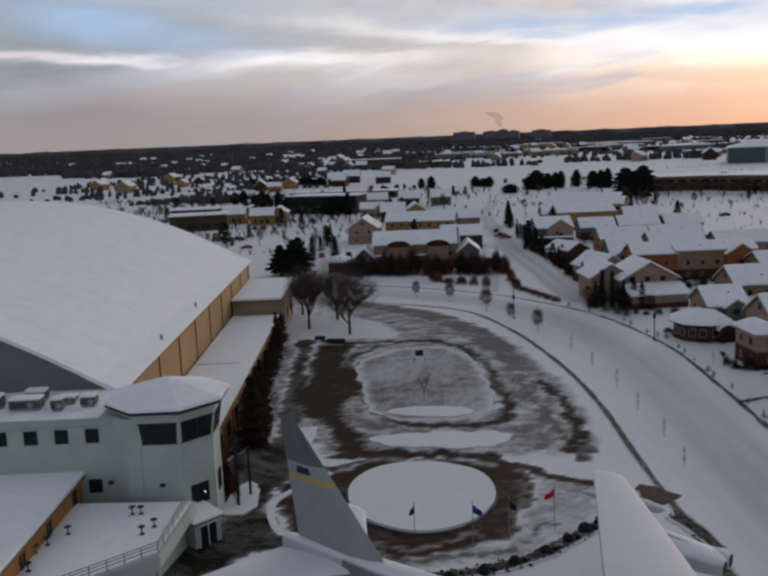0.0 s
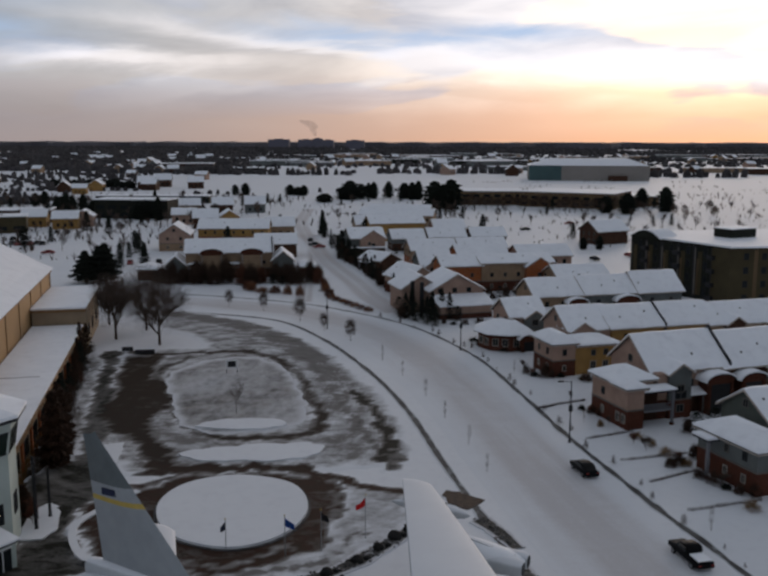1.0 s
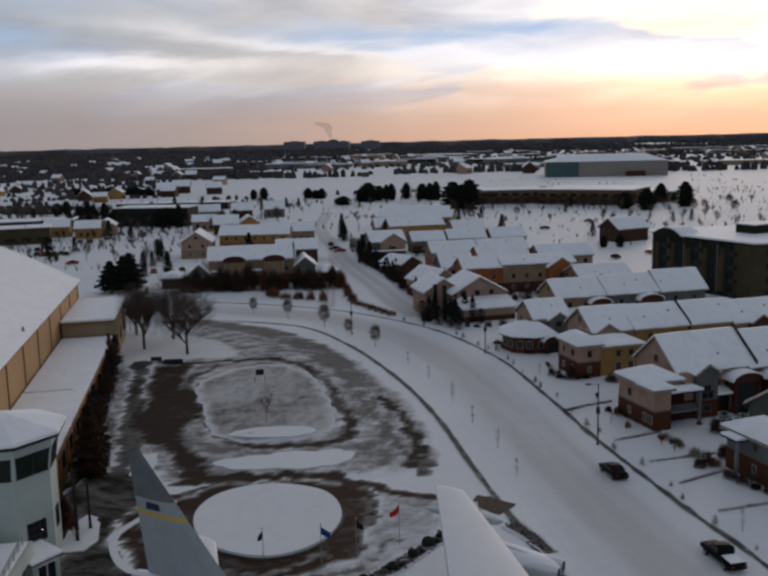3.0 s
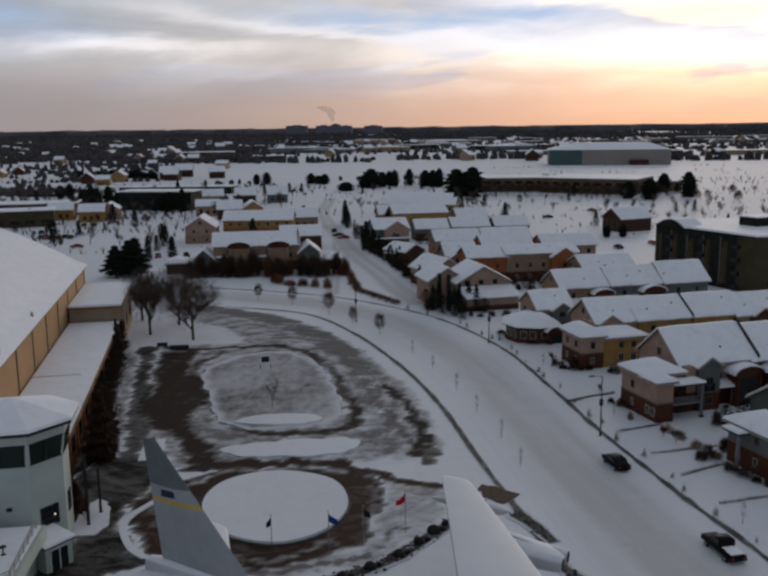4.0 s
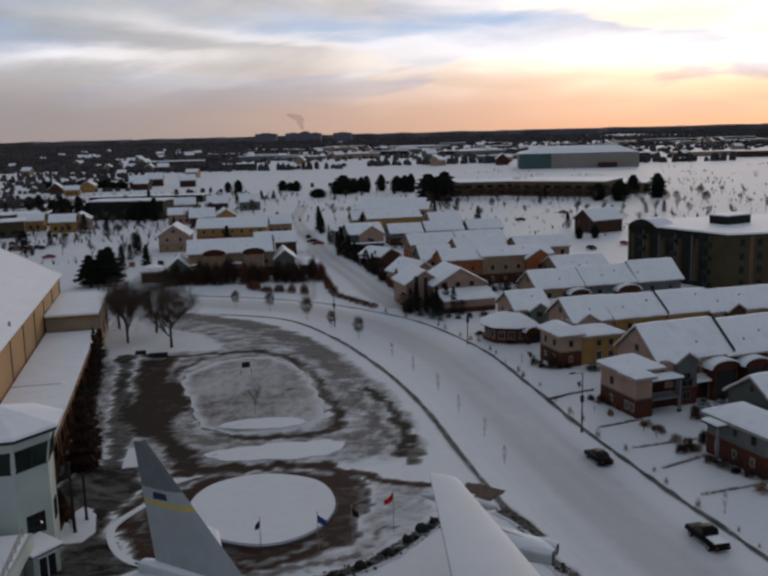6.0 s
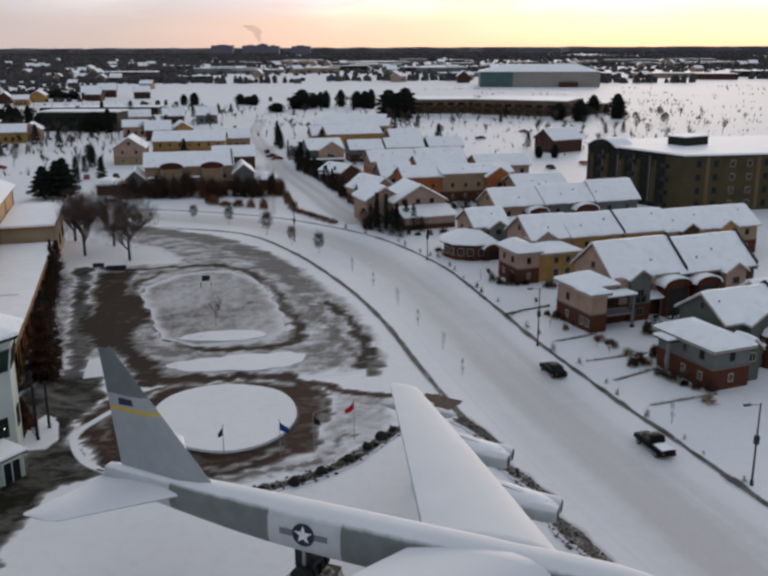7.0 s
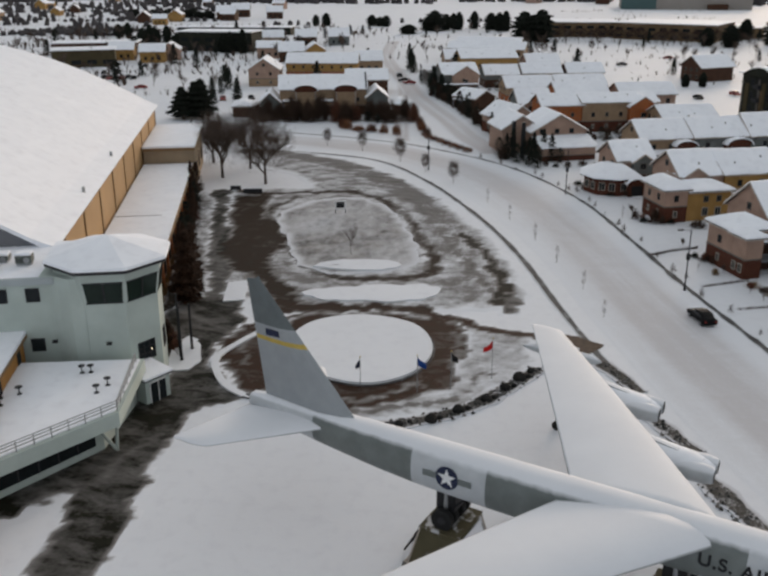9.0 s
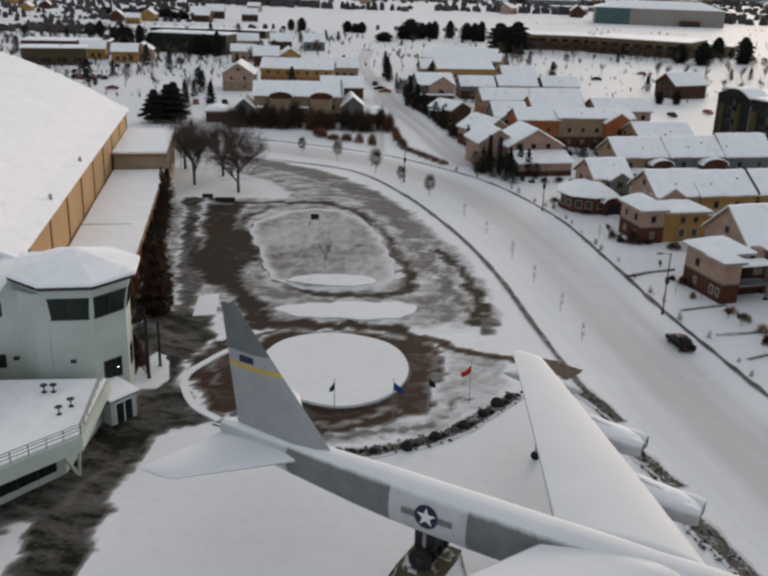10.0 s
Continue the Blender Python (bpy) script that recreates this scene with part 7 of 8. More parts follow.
    townhouse(frame_at(63.2, 165.7, 17.1), 22, TAN, M_BRICK, "tan row house with snowy roof", 10, 6.0, 9.0, None, ((3, 4, 1, 6.0, BRN), (12, 4, 1, 6.0, OCH)))
    D = townhouse(frame_at(26.8, 173.6, 17.0), 7.5, PINK, BRN, "small tan house with a low verandah roof", 9, 5.6, 8.4, None, ((2.8, 4, 1.0, 5.4, GRY),))
    plan = [(-7.6, 0.2), (-6.6, -4.2), (-2.6, -6.6), (2.6, -6.2), (3.4, -1.0), (0.0, 2.0), (-1.0, 5.6), (-5.4, 5.0)]
    inner = lambda k: [(-1.2 + (x + 1.2) * k, -0.4 + (y + 0.4) * k) for x, y in plan]
    part("verandah_wall", prism(inner(0.86), 0, 3.1), M_BRICK, D, "dark brick verandah walls")
    for nm, mt, dz, t in (("verandah_roof", M_DARKMETAL, 0.0, 0.12), ("verandah_snow", M_ROOFSNOW, 0.123, 0.3)):
        part(nm, loft([[(x, y, z) for x, y in inner(k)] for k, z in ((1.0, 3.1 + dz), (1.0, 3.1 + dz + t * 0.6), (0.93, 3.25 + dz + t), (0.4, 4.7 + dz + t))]), mt, D)
    for (ax, ay), (bx, by) in zip(inner(0.86)[:4], inner(0.86)[1:5]):
        d = math.hypot(bx - ax, by - ay)
        for f in (0.27, 0.73):
            window(D, ax + (bx - ax) * f, ay + (by - ay) * f, 0.9, 1.2, 1.5, ((by - ay) / d, -(bx - ax) / d), frame_mat=M_PALETRIM)
    arched_porch(D, -0.6, 2.6, -6.7, 2.5, M_BRICK)
    E1 = townhouse(frame_at(34.3, 192.6, 16.7), 13, TAN, M_BRICK, "tan sided row house under snow", 10, 6.3, 9.4, None, (), arches=((7.5, 11.5),))
    loggia(E1, 1.0, 7.0, 1.4)
    E2 = townhouse(frame_at(46.0, 195.6, 16.7), 14, GRY, M_BRICK, "grey sided row house under snow", 10, 6.4, 9.6, None, (), arches=((7.0, 12.0),))
    loggia(E2, 0.6, 6.4, 1.4)
    townhouse(frame_at(58.5, 198.9, 16.6), 11, GRY, M_BRICK, "grey row house with a steep end gable", 10, 6.4, 10.2)
    F = thing("townhouse", frame_at(14.0, 197.6, 17), "pinkish house with wide gables and a low garage wing", "house", "townhouses")
    walls(F, 0, 12.5, 0, 6.0, 2.9, M_BRICK, PINK, 1.2)
    part("wing_roof", loft([[(x, -0.5, 2.9), (x, 6.0, 4.4), (x, 6.0, 4.75), (x, -0.5, 3.2)] for x in (-0.5, 13.0)]), M_ROOFSNOW, F)
    walls(F, -0.4, 12.6, 6.0, 17.0, 5.6, PINK, PINK, 2.8)
    gable_roof(F, -0.4, 12.6, 6.0, 17.0, 5.6, 9.2, "y", 0.5, PINK)
    walls(F, -6.0, 3.0, 10.0, 20.0, 5.8, PINK, PINK, 2.8)
    gable_roof(F, -6.0, 3.0, 10.0, 20.0, 5.8, 8.6, "y", 0.5, PINK)
    for x in (2.0, 5.5, 9.0):
        window(F, x, 6.0, 5.0, 1.1, 1.1, (0, -1), frame_mat=M_DARKMETAL)
    for x, y in ((-3.2, 4.5), (-4.8, 6.5)):
        part("chimney", boxed(x, x + 0.7, y, y + 0.9, 0, 8.0), M_BLACK, F, "tall dark chimney stack")
    H1 = townhouse(frame_at(0.6, 236.0, -61), 12, PINK, M_BRICK, "pink sided house with brick base beside the side street", 9, 4.6, 7.6)
    part("garage_wing", boxed(12.0, 16.5, 1.0, 8.0, 0, 3.0), GRY, H1)
    hip_roof(H1, 12.0, 16.5, 1.0, 8.0, 3.0, 1.2)
    townhouse(frame_at(10.5, 247.0, 14), 9, GRY, PINK, "grey sided house with a steep snowy roof", 9, 5.6, 8.8, None, ((1.0, 4.0, 1.4, 5.2, PINK),))
    H2 = townhouse(frame_at(-8.2, 277.7, -48), 10, BRN, BRN, "small dark-walled house under a low snowy roof", 8, 3.4, 5.4)
    porch(H2, 2.0, 6.0, -2.2, 0.2, 2.4)
    H3 = townhouse(frame_at(-12.6, 305.0, 14), 12, GRY, BRN, "grey house with a pinkish front gable and low porch", 14, 6.4, 9.4, None, ((3.0, 8.5, 3.0, 6.6, PINK),))
    porch(H3, -1.5, 11.0, -5.6, -3.1, 3.4, (-1.0, 3.0, 7.0, 10.5))
    townhouse(frame_at(-7.5, 352.0, 14), 22, OCH, OCH, "ochre house with a long snowy roof", 13, 7.2, 9.8)
    townhouse(frame_at(8.2, 283.0, 14), 15, TAN, M_BRICK2, "tan and red brick row house under snow", 10, 5.2, 8.0)
    townhouse(frame_at(24.0, 287.5, 14), 16, PINK, BRN, "pink sided row house under snow", 10, 5.2, 8.0, None, ((9, 5, 1.4, 5.0, TAN),))
    townhouse(frame_at(1.6, 322.0, 12), 12, GRY, BRN, "low grey house with snowy roof on a back street", 10, 4.6, 7.4)
    townhouse(frame_at(15.0, 326.0, 12), 14, TAN, PINK, "low tan house with snowy roof on a back street", 10, 4.8, 7.6)
    townhouse(frame_at(31.0, 329.0, 12), 13, BRN, BRN, "low brown house with snowy roof on a back street", 10, 4.8, 7.6)
    townhouse(frame_at(18.0, 362.0, 12), 13, PINK, PINK, "low pink house with snowy roof on a back street", 10, 4.8, 7.6)
    townhouse(frame_at(15.9, 233.8, 12.1), 11, M_BRICK2, M_BRICK, "orange brick row house under snow", 10, 7.0, 9.2)
    townhouse(frame_at(26.4, 235.6, 12.1), 20, TAN, M_BRICK, "long tan and orange brick row house", 10, 7.6, 9.2, None, ((12, 7.5, 1.6, 6.6, M_BRICK2),))
    townhouse(frame_at(45.4, 226.6, 12.2), 14, TAN, BRN, "low grey house with a broad hip roof", 12, 5.0, 7.6, None, ((4, 6, 1.5, 4.0, BRN),))
    # the block that faces the turning circle
    J = townhouse(frame_at(-57.5, 255.0, 9.9), 25, TAN, BRN, "brown brick apartment house with arched dormers", 12, 7.6, 10.8, None, (), arches=((4.5, 10.5), (16.0, 22.0)), arch_z=7.4)
    for x0, x1, hh in ((-5.5, 0.0, 4.4), (25.0, 31.0, 5.4)):
        part("end_wall", boxed(x0, x1, -2.5, 8.5, 0, hh), GRY, J)
        gable_roof(J, x0, x1, -2.5, 8.5, hh, hh + 2.4, "y", 0.5, GRY)
    for x0, x1 in ((-13.5, -8.0), (33.0, 37.5)):
        part("low_wing", boxed(x0, x1, -1.5, 7.5, 0, 3.0), BRN, J)
        hip_roof(J, x0, x1, -1.5, 7.5, 3.0, 1.0)
    porch(J, 0.8, 4.2, -2.6, 0.2, 4.2)
    porch(J, 11.2, 15.4, -2.6, 0.2, 4.2)
    townhouse(frame_at(-72.0, 320.0, 97), 14, PINK, TAN, "pale gabled house behind the apartment block", 11, 6.0, 9.6)
    townhouse(frame_at(-74.0, 342.0, 4), 27, OCH, M_BRICK2, "ochre house with a broad snowy roof", 14, 6.0, 9.0)
    townhouse(frame_at(-45.0, 301.7, 9.2), 14, BRN, BRN, "grey-brown house with a wide hip roof", 12, 4.8, 7.6)


houses()


def apartment():
    """A block of two wings that meet at an obtuse corner; its long dark side runs along local y."""
    g = thing("apartment_building", frame_at(85.0, 217.5, 29), "four-storey dark green and olive apartment block", "apartment building")
    H = 14.2
    c, s_ = math.cos(radians(-22)), math.sin(radians(-22))

    def bent(u, v):
        return (u * c - v * s_, u * s_ + v * c)

    plan = [(0.0, 0.0), (46 * c, 46 * s_), (46 * c + 16, 46 * s_ + 36), (16, 34), (0.0, 34)]
    part("wall", prism(plan, 0, H), M_DARKWALL, g, "dark green cladding")
    part("corner_wall", prism([bent(-0.2, -0.25), bent(46, -0.25), bent(46, 1.0), bent(4.0, 1.0), (-0.2, 5.5)], 0, H - 0.5), M_OLIVEWALL, g, "olive corner block")
    over = [(-0.8, -0.9), (46 * c, 46 * s_ - 0.9), (46 * c + 17, 46 * s_ + 37), (16, 35), (-0.8, 35)]
    part("roof", prism(over, H, H + 0.45), M_ROOFSNOW, g, "flat roof under snow")
    part("roof_stair", boxed(14, 23, 12, 18, H + 0.45, H + 2.7), M_DARKWALL, g, "dark stair head on the roof")
    part("stair_roof", boxed(13.8, 23.2, 11.8, 18.2, H + 2.7, H + 3.0), M_ROOFSNOW, g)
    for k in range(5):
        y = 6.0 + k * 5.7
        for s in range(4):
            window(g, 0.0, y + 1.6, 1.0 + s * 3.4, 1.3, 2.0, (-1, 0), frame_mat=M_DARKMETAL)
            if k % 2 == 0:
                part("balcony", boxed(-1.2, 0.0, y - 1.5, y + 0.3, 0.5 + s * 3.4, 1.5 + s * 3.4), M_DARKMETAL, g, "dark balcony front")
        for dy, w, top, mt in ((2.7, 1.3, 2.0, M_OLIVEWALL), (-2.2, 0.8, 3.4, M_SCHOOL), (4.7, 0.4, 1.2, M_TRIM)):
            part("cladding_strip", boxed(-0.14, 0.02, y + dy, y + dy + w, 1.2, H - top - 0.4 * (k % 3)), mt, g, "vertical cladding strip in a paler tone")
        # flat black strip on the wall, painting the shade of a balcony niche
        part("recess_shade", boxed(-0.05, 0.03, y - 1.2, y + 0.1, 0.2, H - 0.8), M_BLACK, g, "black strip painted for the shade behind a balcony")
    arch = [(22.5 + 11 * k / 12, H - 0.2 + 2.0 * math.sin(math.pi * k / 12)) for k in range(13)]
    part("arched_gable", loft([[(x, y, z) for y, z in arch] for x in (-1.0, 6.0)]), M_DARKWALL, g, "dark arched roof gable")
    part("gable_snow", loft([[(x, y, z + d) for d in (0.02, 0.3) for y, z in (arch if d < 0.1 else arch[::-1])] for x in (-0.7, 6.2)]), M_ROOFSNOW, g)
    for k in range(9):
        for s in range(4):
            x, y = bent(4 + k * 4.6, -0.25)
            window(g, x, y, 1.0 + s * 3.4, 1.3, 1.7, (s_, -c), frame_mat=M_PALETRIM if k in (2, 3, 6) else M_DARKMETAL)
    for k in (1, 4, 7):
        x, y = bent(1.4 + k * 4.6, -0.27)
        x1, y1 = bent(2.4 + k * 4.6, -0.27)
        part("cladding_strip", prism([(x, y), (x1, y1), (x1, y1 + 0.1), (x, y + 0.1)], 0.5, H - 0.6), M_SCHOOL, g)
    part("parapet", prism([bent(-0.4, -0.5), bent(46, -0.5), bent(46, -0.1), bent(-0.4, -0.1)], H - 0.6, H - 0.02), M_OLIVEWALL, g)
    end = thing("apartment_house", frame_at(80.5, 344.0, 29), "brown gabled house behind the dark block", "house")
    part("wall", boxed(0, 15, 0, 11, 0, 5.4), M_SIDE[4], end)
    gable_roof(end, 0, 15, 0, 11, 5.4, 9.0, "x", 0.7, M_SIDE[4])
    for z in (1.0, 3.4):
        for y in (2.4, 5.5, 8.6):
            window(end, 0.0, y, z, 1.1, 1.3, (-1, 0), frame_mat=M_TRIM)


apartment()


def small_site_things():
    s = thing("site_sign", frame_at(-23.9, 150.0, 15), "white notice board on dark posts in the island", "sign")
    part("board", boxed(-1.0, 1.0, -0.08, 0.08, 0.9, 2.4), M_WHITE, s)
    part("frame", boxed(-0.7, 0.7, -0.12, -0.085, 1.2, 2.2), M_BLACK, s, "dark unreadable panel")
    for x in (-0.9, 0.9):
        part("post", tube(bmesh.new(), (x, 0, 0), (x, 0, 2.4), 0.07), M_DARKMETAL, s)
    bare_tree("young_tree", frame_at(-18.8, 127.0, 30), 5.5, 31, "small leafless tree on the grass island", M_TWIG, 3, 0.7, "street trees", 0.04, 0.0011, 0.26)
    for x, y, d in ((1.8, 47.0, 60), (4.0, 46.2, 50)):
        g = thing("bench", frame_at(x, y, d), "dark slatted bench under the wing", "bench", "benches")
        for k in range(3):
            part("seat_slat", boxed(-0.9, 0.9, -0.25 + 0.17 * k, -0.12 + 0.17 * k, 0.42, 0.46), M_DARKMETAL, g)
            part("back_slat", boxed(-0.9, 0.9, 0.3, 0.34, 0.52 + 0.15 * k, 0.62 + 0.15 * k), M_DARKMETAL, g)
        for x2 in (-0.8, 0.8):
            part("leg", boxed(x2 - 0.04, x2 + 0.04, -0.25, 0.34, 0, 0.42), M_DARKMETAL, g)
            part("arm", boxed(x2 - 0.04, x2 + 0.04, 0.3, 0.38, 0.42, 1.0), M_DARKMETAL, g)
    # low garden fences between the houses and the road
    for i, (p, q) in enumerate((((30.7, 117.5), (37.6, 120.7)), ((33.3, 109.3), (42.4, 112.1)), ((35.0, 102.1), (41.7, 106.1)), ((28.7, 133.0), (34.0, 135.5)), ((26.0, 131.0), (28.7, 132.6)), ((37.0, 94.0), (46.0, 97.0)))):
        g = thing("garden_hedge", Matrix.Identity(4), "low leafless hedge line in the snow", "hedge", "garden hedges")
        rng = random.Random(i)
        verts, faces = [], []
        for _ in range(420):
            f = rng.random()
            x, y = p[0] + (q[0] - p[0]) * f + rng.uniform(-0.2, 0.2), p[1] + (q[1] - p[1]) * f + rng.uniform(-0.2, 0.2)
            k = len(verts)
            h = rng.uniform(0.15, 0.5)
            verts += [(x - 0.02, y, 0), (x + 0.02, y, 0), (x + rng.uniform(-0.25, 0.25), y + rng.uniform(-0.25, 0.25), h)]
            faces.append((k, k + 1, k + 2))
        quick("brush", verts, faces, M_TWIG, g)
    for k, (x, y, w) in enumerate(((37.4, 117.5, 2.4), (39.6, 111.3, 2.6), (44.0, 94.3, 2.6), (38.6, 114.6, 1.6), (41.0, 107.5, 1.8), (33.6, 122.8, 1.2))):
        bush("grass_clump", frame_at(x, y, 31 * k), 1.3, w, 820 + k, "clump of dry straw-coloured ornamental grass", M_STRAW, "grass clumps", 0.0, 420, 0.03)
    for k, (x, y) in enumerate(((32.5, 130.5), (33.6, 128.9), (34.8, 127.6), (36.2, 127.0), (37.6, 126.6), (27.0, 151.6), (28.2, 149.8), (29.6, 148.9), (31.0, 148.6), (32.6, 149.0), (41.2, 103.6), (42.2, 101.8), (43.2, 100.2), (44.2, 98.8), (45.6, 98.0), (19.8, 176.0), (20.6, 172.6), (22.4, 169.4), (25.0, 167.6), (28.2, 167.4), (14.6, 193.0), (16.6, 192.2), (19.2, 192.6), (22.4, 193.4), (25.2, 194.4))):
        bush("wall_shrub", frame_at(x, y, 50 * k), 0.9 + 0.5 * (k % 3), 1.5 + 0.3 * (k % 4), 860 + k, "dense dark shrub against the house wall", M_TWIGBROWN if k % 3 else M_NEEDLE, "wall shrubs", 0.0, 500, 0.035)
    for x, y, h, s in ((33.5, 128.5, 1.2, 1), (35.0, 124.0, 1.1, 2), (36.4, 115.6, 1.4, 3), (37.4, 113.0, 1.6, 4), (40.5, 109.0, 1.2, 5), (43.0, 101.0, 1.4, 6), (45.5, 97.0, 1.3, 7), (31.9, 136.5, 1.0, 8), (28.0, 150.0, 1.5, 9), (27.0, 155.0, 1.4, 10), (21.0, 172.5, 1.5, 11), (23.5, 169.0, 1.4, 12), (-33.0, 88.5, 2.2, 13), (-33.8, 86.2, 1.6, 14)):
        bare_tree("shrub", frame_at(x, y, 0), h * 1.3, 200 + s, "low brown leafless shrub in the snow", M_TWIGRED if s % 2 else M_TWIG, 3, 1.0, "shrubs", 0.03, 0.012, 0.12)


small_site_things()


def verge_shrubs():
    rng = random.Random(63)
    line = offset_line(KERB_R, 1.0)
    n = len(line)
    base = bush("verge_shrub", frame_at(*line[int(n * 0.45)], 0), 1.5, 1.1, 71, "small leafless shrub beside the pavement", M_TWIGBROWN, "verge shrubs", 0.0, 220, 0.016)
    for k in range(26):
        x, y = line[int(n * (0.33 + 0.021 * k))]
        copy_thing(base, frame_at(x + rng.uniform(-0.8, 0.8), y + rng.uniform(-1, 1), 40 * k) @ Matrix.Scale(rng.uniform(0.4, 1.1), 4))


verge_shrubs()


def lane_shrubs():
    rng = random.Random(91)
    rows = [(-15.5, 300, -70, 12, 2.4), (-6.6, 268, -72, 12, 2.4), (1.5, 240, -66, 11, 2.2), (8.5, 216, -60, 7, 2.2), (44, 119.5, 20, 7, 3.2), (37, 146.5, 18, 9, 3.2), (34, 186.5, 17, 10, 3.4), (8, 219.0, 14, 9, 4.0), (20, 229.5, 12, 9, 4.0), (34, 218.0, 14, 9, 4.0), (38, 108.0, 20, 3, 2.5), (31, 151.0, 17, 4, 2.6), (23, 170.0, 17, 4, 2.4)]
    for x0, y0, deg, n, step in rows:
        for k in range(n):
            x = x0 + step * k * math.cos(radians(deg)) + rng.uniform(-1, 1)
            y = y0 + step * k * math.sin(radians(deg)) + rng.uniform(-1, 1)
            bush("lane_shrub", frame_at(x, y, 50 * k), rng.uniform(1.2, 3.0), rng.uniform(1.6, 3.0), 500 + k + int(x0), "bushy dark brown shrub between the houses", M_TWIGBROWN, "lane shrubs", 0.0, 420, 0.06)


lane_shrubs()


def side_street_trees():
    """Dense evergreens and thickset shrubs that hide the house fronts along the side street."""
    rng = random.Random(314)
    base = [conifer("garden_evergreen", frame_at(10.0, 198.0, 0), 5.2, 2.6, 401, "dense dark garden evergreen beside the side street", M_NEEDLE, "garden evergreens", 700, 0.0, False, 0.6),
            conifer("garden_evergreen", frame_at(12.6, 196.2, 0), 4.2, 3.0, 402, "round dark garden evergreen beside the side street", M_NEEDLE, "garden evergreens", 700, 0.0, True, 0.55),
            conifer("garden_evergreen", frame_at(7.4, 203.0, 0), 4.6, 3.0, 403, "rusty brown garden tree beside the side street", M_RUSTNEEDLE, "garden evergreens", 700, 0.0, True, 0.5)]
    line = [p for off, y0, y1 in ((7.2, 207, 345), (10.0, 206, 236), (9.6, 282, 300)) for p in [(street_x(y) + off, y) for y in np.arange(y0, y1, 2.3)]]
    for x, y in line:
        if rng.random() < 0.86:
            copy_thing(base[rng.randrange(3)], frame_at(x + rng.uniform(-1.6, 1.8), y + rng.uniform(-1.2, 1.2), rng.uniform(0, 360)) @ Matrix.Diagonal((rng.uniform(0.7, 1.15), rng.uniform(0.7, 1.15), rng.uniform(0.55, 1.2), 1)))
    for x, y, k in ((16.0, 198.2, 1.2), (17.8, 197.0, 0.8), (14.4, 200.6, 1.3), (12.4, 203.0, 1.1), (31.0, 214.5, 0.7), (34.0, 215.4, 0.6), (38.5, 216.4, 0.6), (-62.5, 249.0, 0.9), (-65.0, 250.0, 0.8), (-31.0, 247.0, 0.7), (-28.0, 245.0, 0.6)):
        copy_thing(base[1 if k < 1 else 0], frame_at(x, y, 40 * k) @ Matrix.Scale(k, 4))
    for x, y, k in ((4.6, 203.6, 1.0), (6.2, 199.4, 1.15), (8.3, 196.2, 1.0), (10.9, 193.2, 1.2), (12.6, 190.8, 0.9), (7.6, 201.5, 1.3)):
        copy_thing(base[0 if k > 1.05 else 1], frame_at(x, y, 90 * k) @ Matrix.Scale(k, 4))
    # garden planting in the gaps between the rows
    for x0, y0, deg, n, step in ((46, 121.5, 20, 5, 4.4), (40, 147.5, 18, 6, 5.0), (36, 188.0, 17, 8, 4.2), (12, 222.5, 14, 6, 4.6), (10, 271.0, 14, 9, 4.4), (2, 314.0, 13, 11, 4.2), (6, 342.0, 13, 9, 4.6), (-4, 378.0, 13, 10, 5.0)):
        for k in range(n):
            x = x0 + step * k * math.cos(radians(deg)) + rng.uniform(-1.4, 1.4)
            y = y0 + step * k * math.sin(radians(deg)) + rng.uniform(-1.4, 1.4)
            copy_thing(base[rng.randrange(3)], frame_at(x, y, rng.uniform(0, 360)) @ Matrix.Diagonal((rng.uniform(0.5, 1.1), rng.uniform(0.5, 1.1), rng.uniform(0.35, 0.8), 1)))


side_street_trees()


# ---- the town farther off ----
def long_building(x, y, deg, w, d, h, wall, label, z_snow=0.5, windows=True):
    g = thing("flat_roofed_building", frame_at(x, y, deg), label, "building", "far buildings")
    part("wall", boxed(0, w, 0, d, 0, h), wall, g)
    part("roof", boxed(-0.5, w + 0.5, -0.5, d + 0.5, h, h + z_snow), M_ROOFSNOW, g, "flat roof under snow")
    if windows:
        n = max(2, int(w / 6))
        for s in range(max(1, int(h / 4))):
            for k in range(n):
                c = w * (k + 0.5) / n
                part("window", boxed(c - w / n * 0.3, c + w / n * 0.3, -0.12, 0.05, 1.2 + s * 3.8, 2.9 + s * 3.8), M_GLASS, g)
    return g


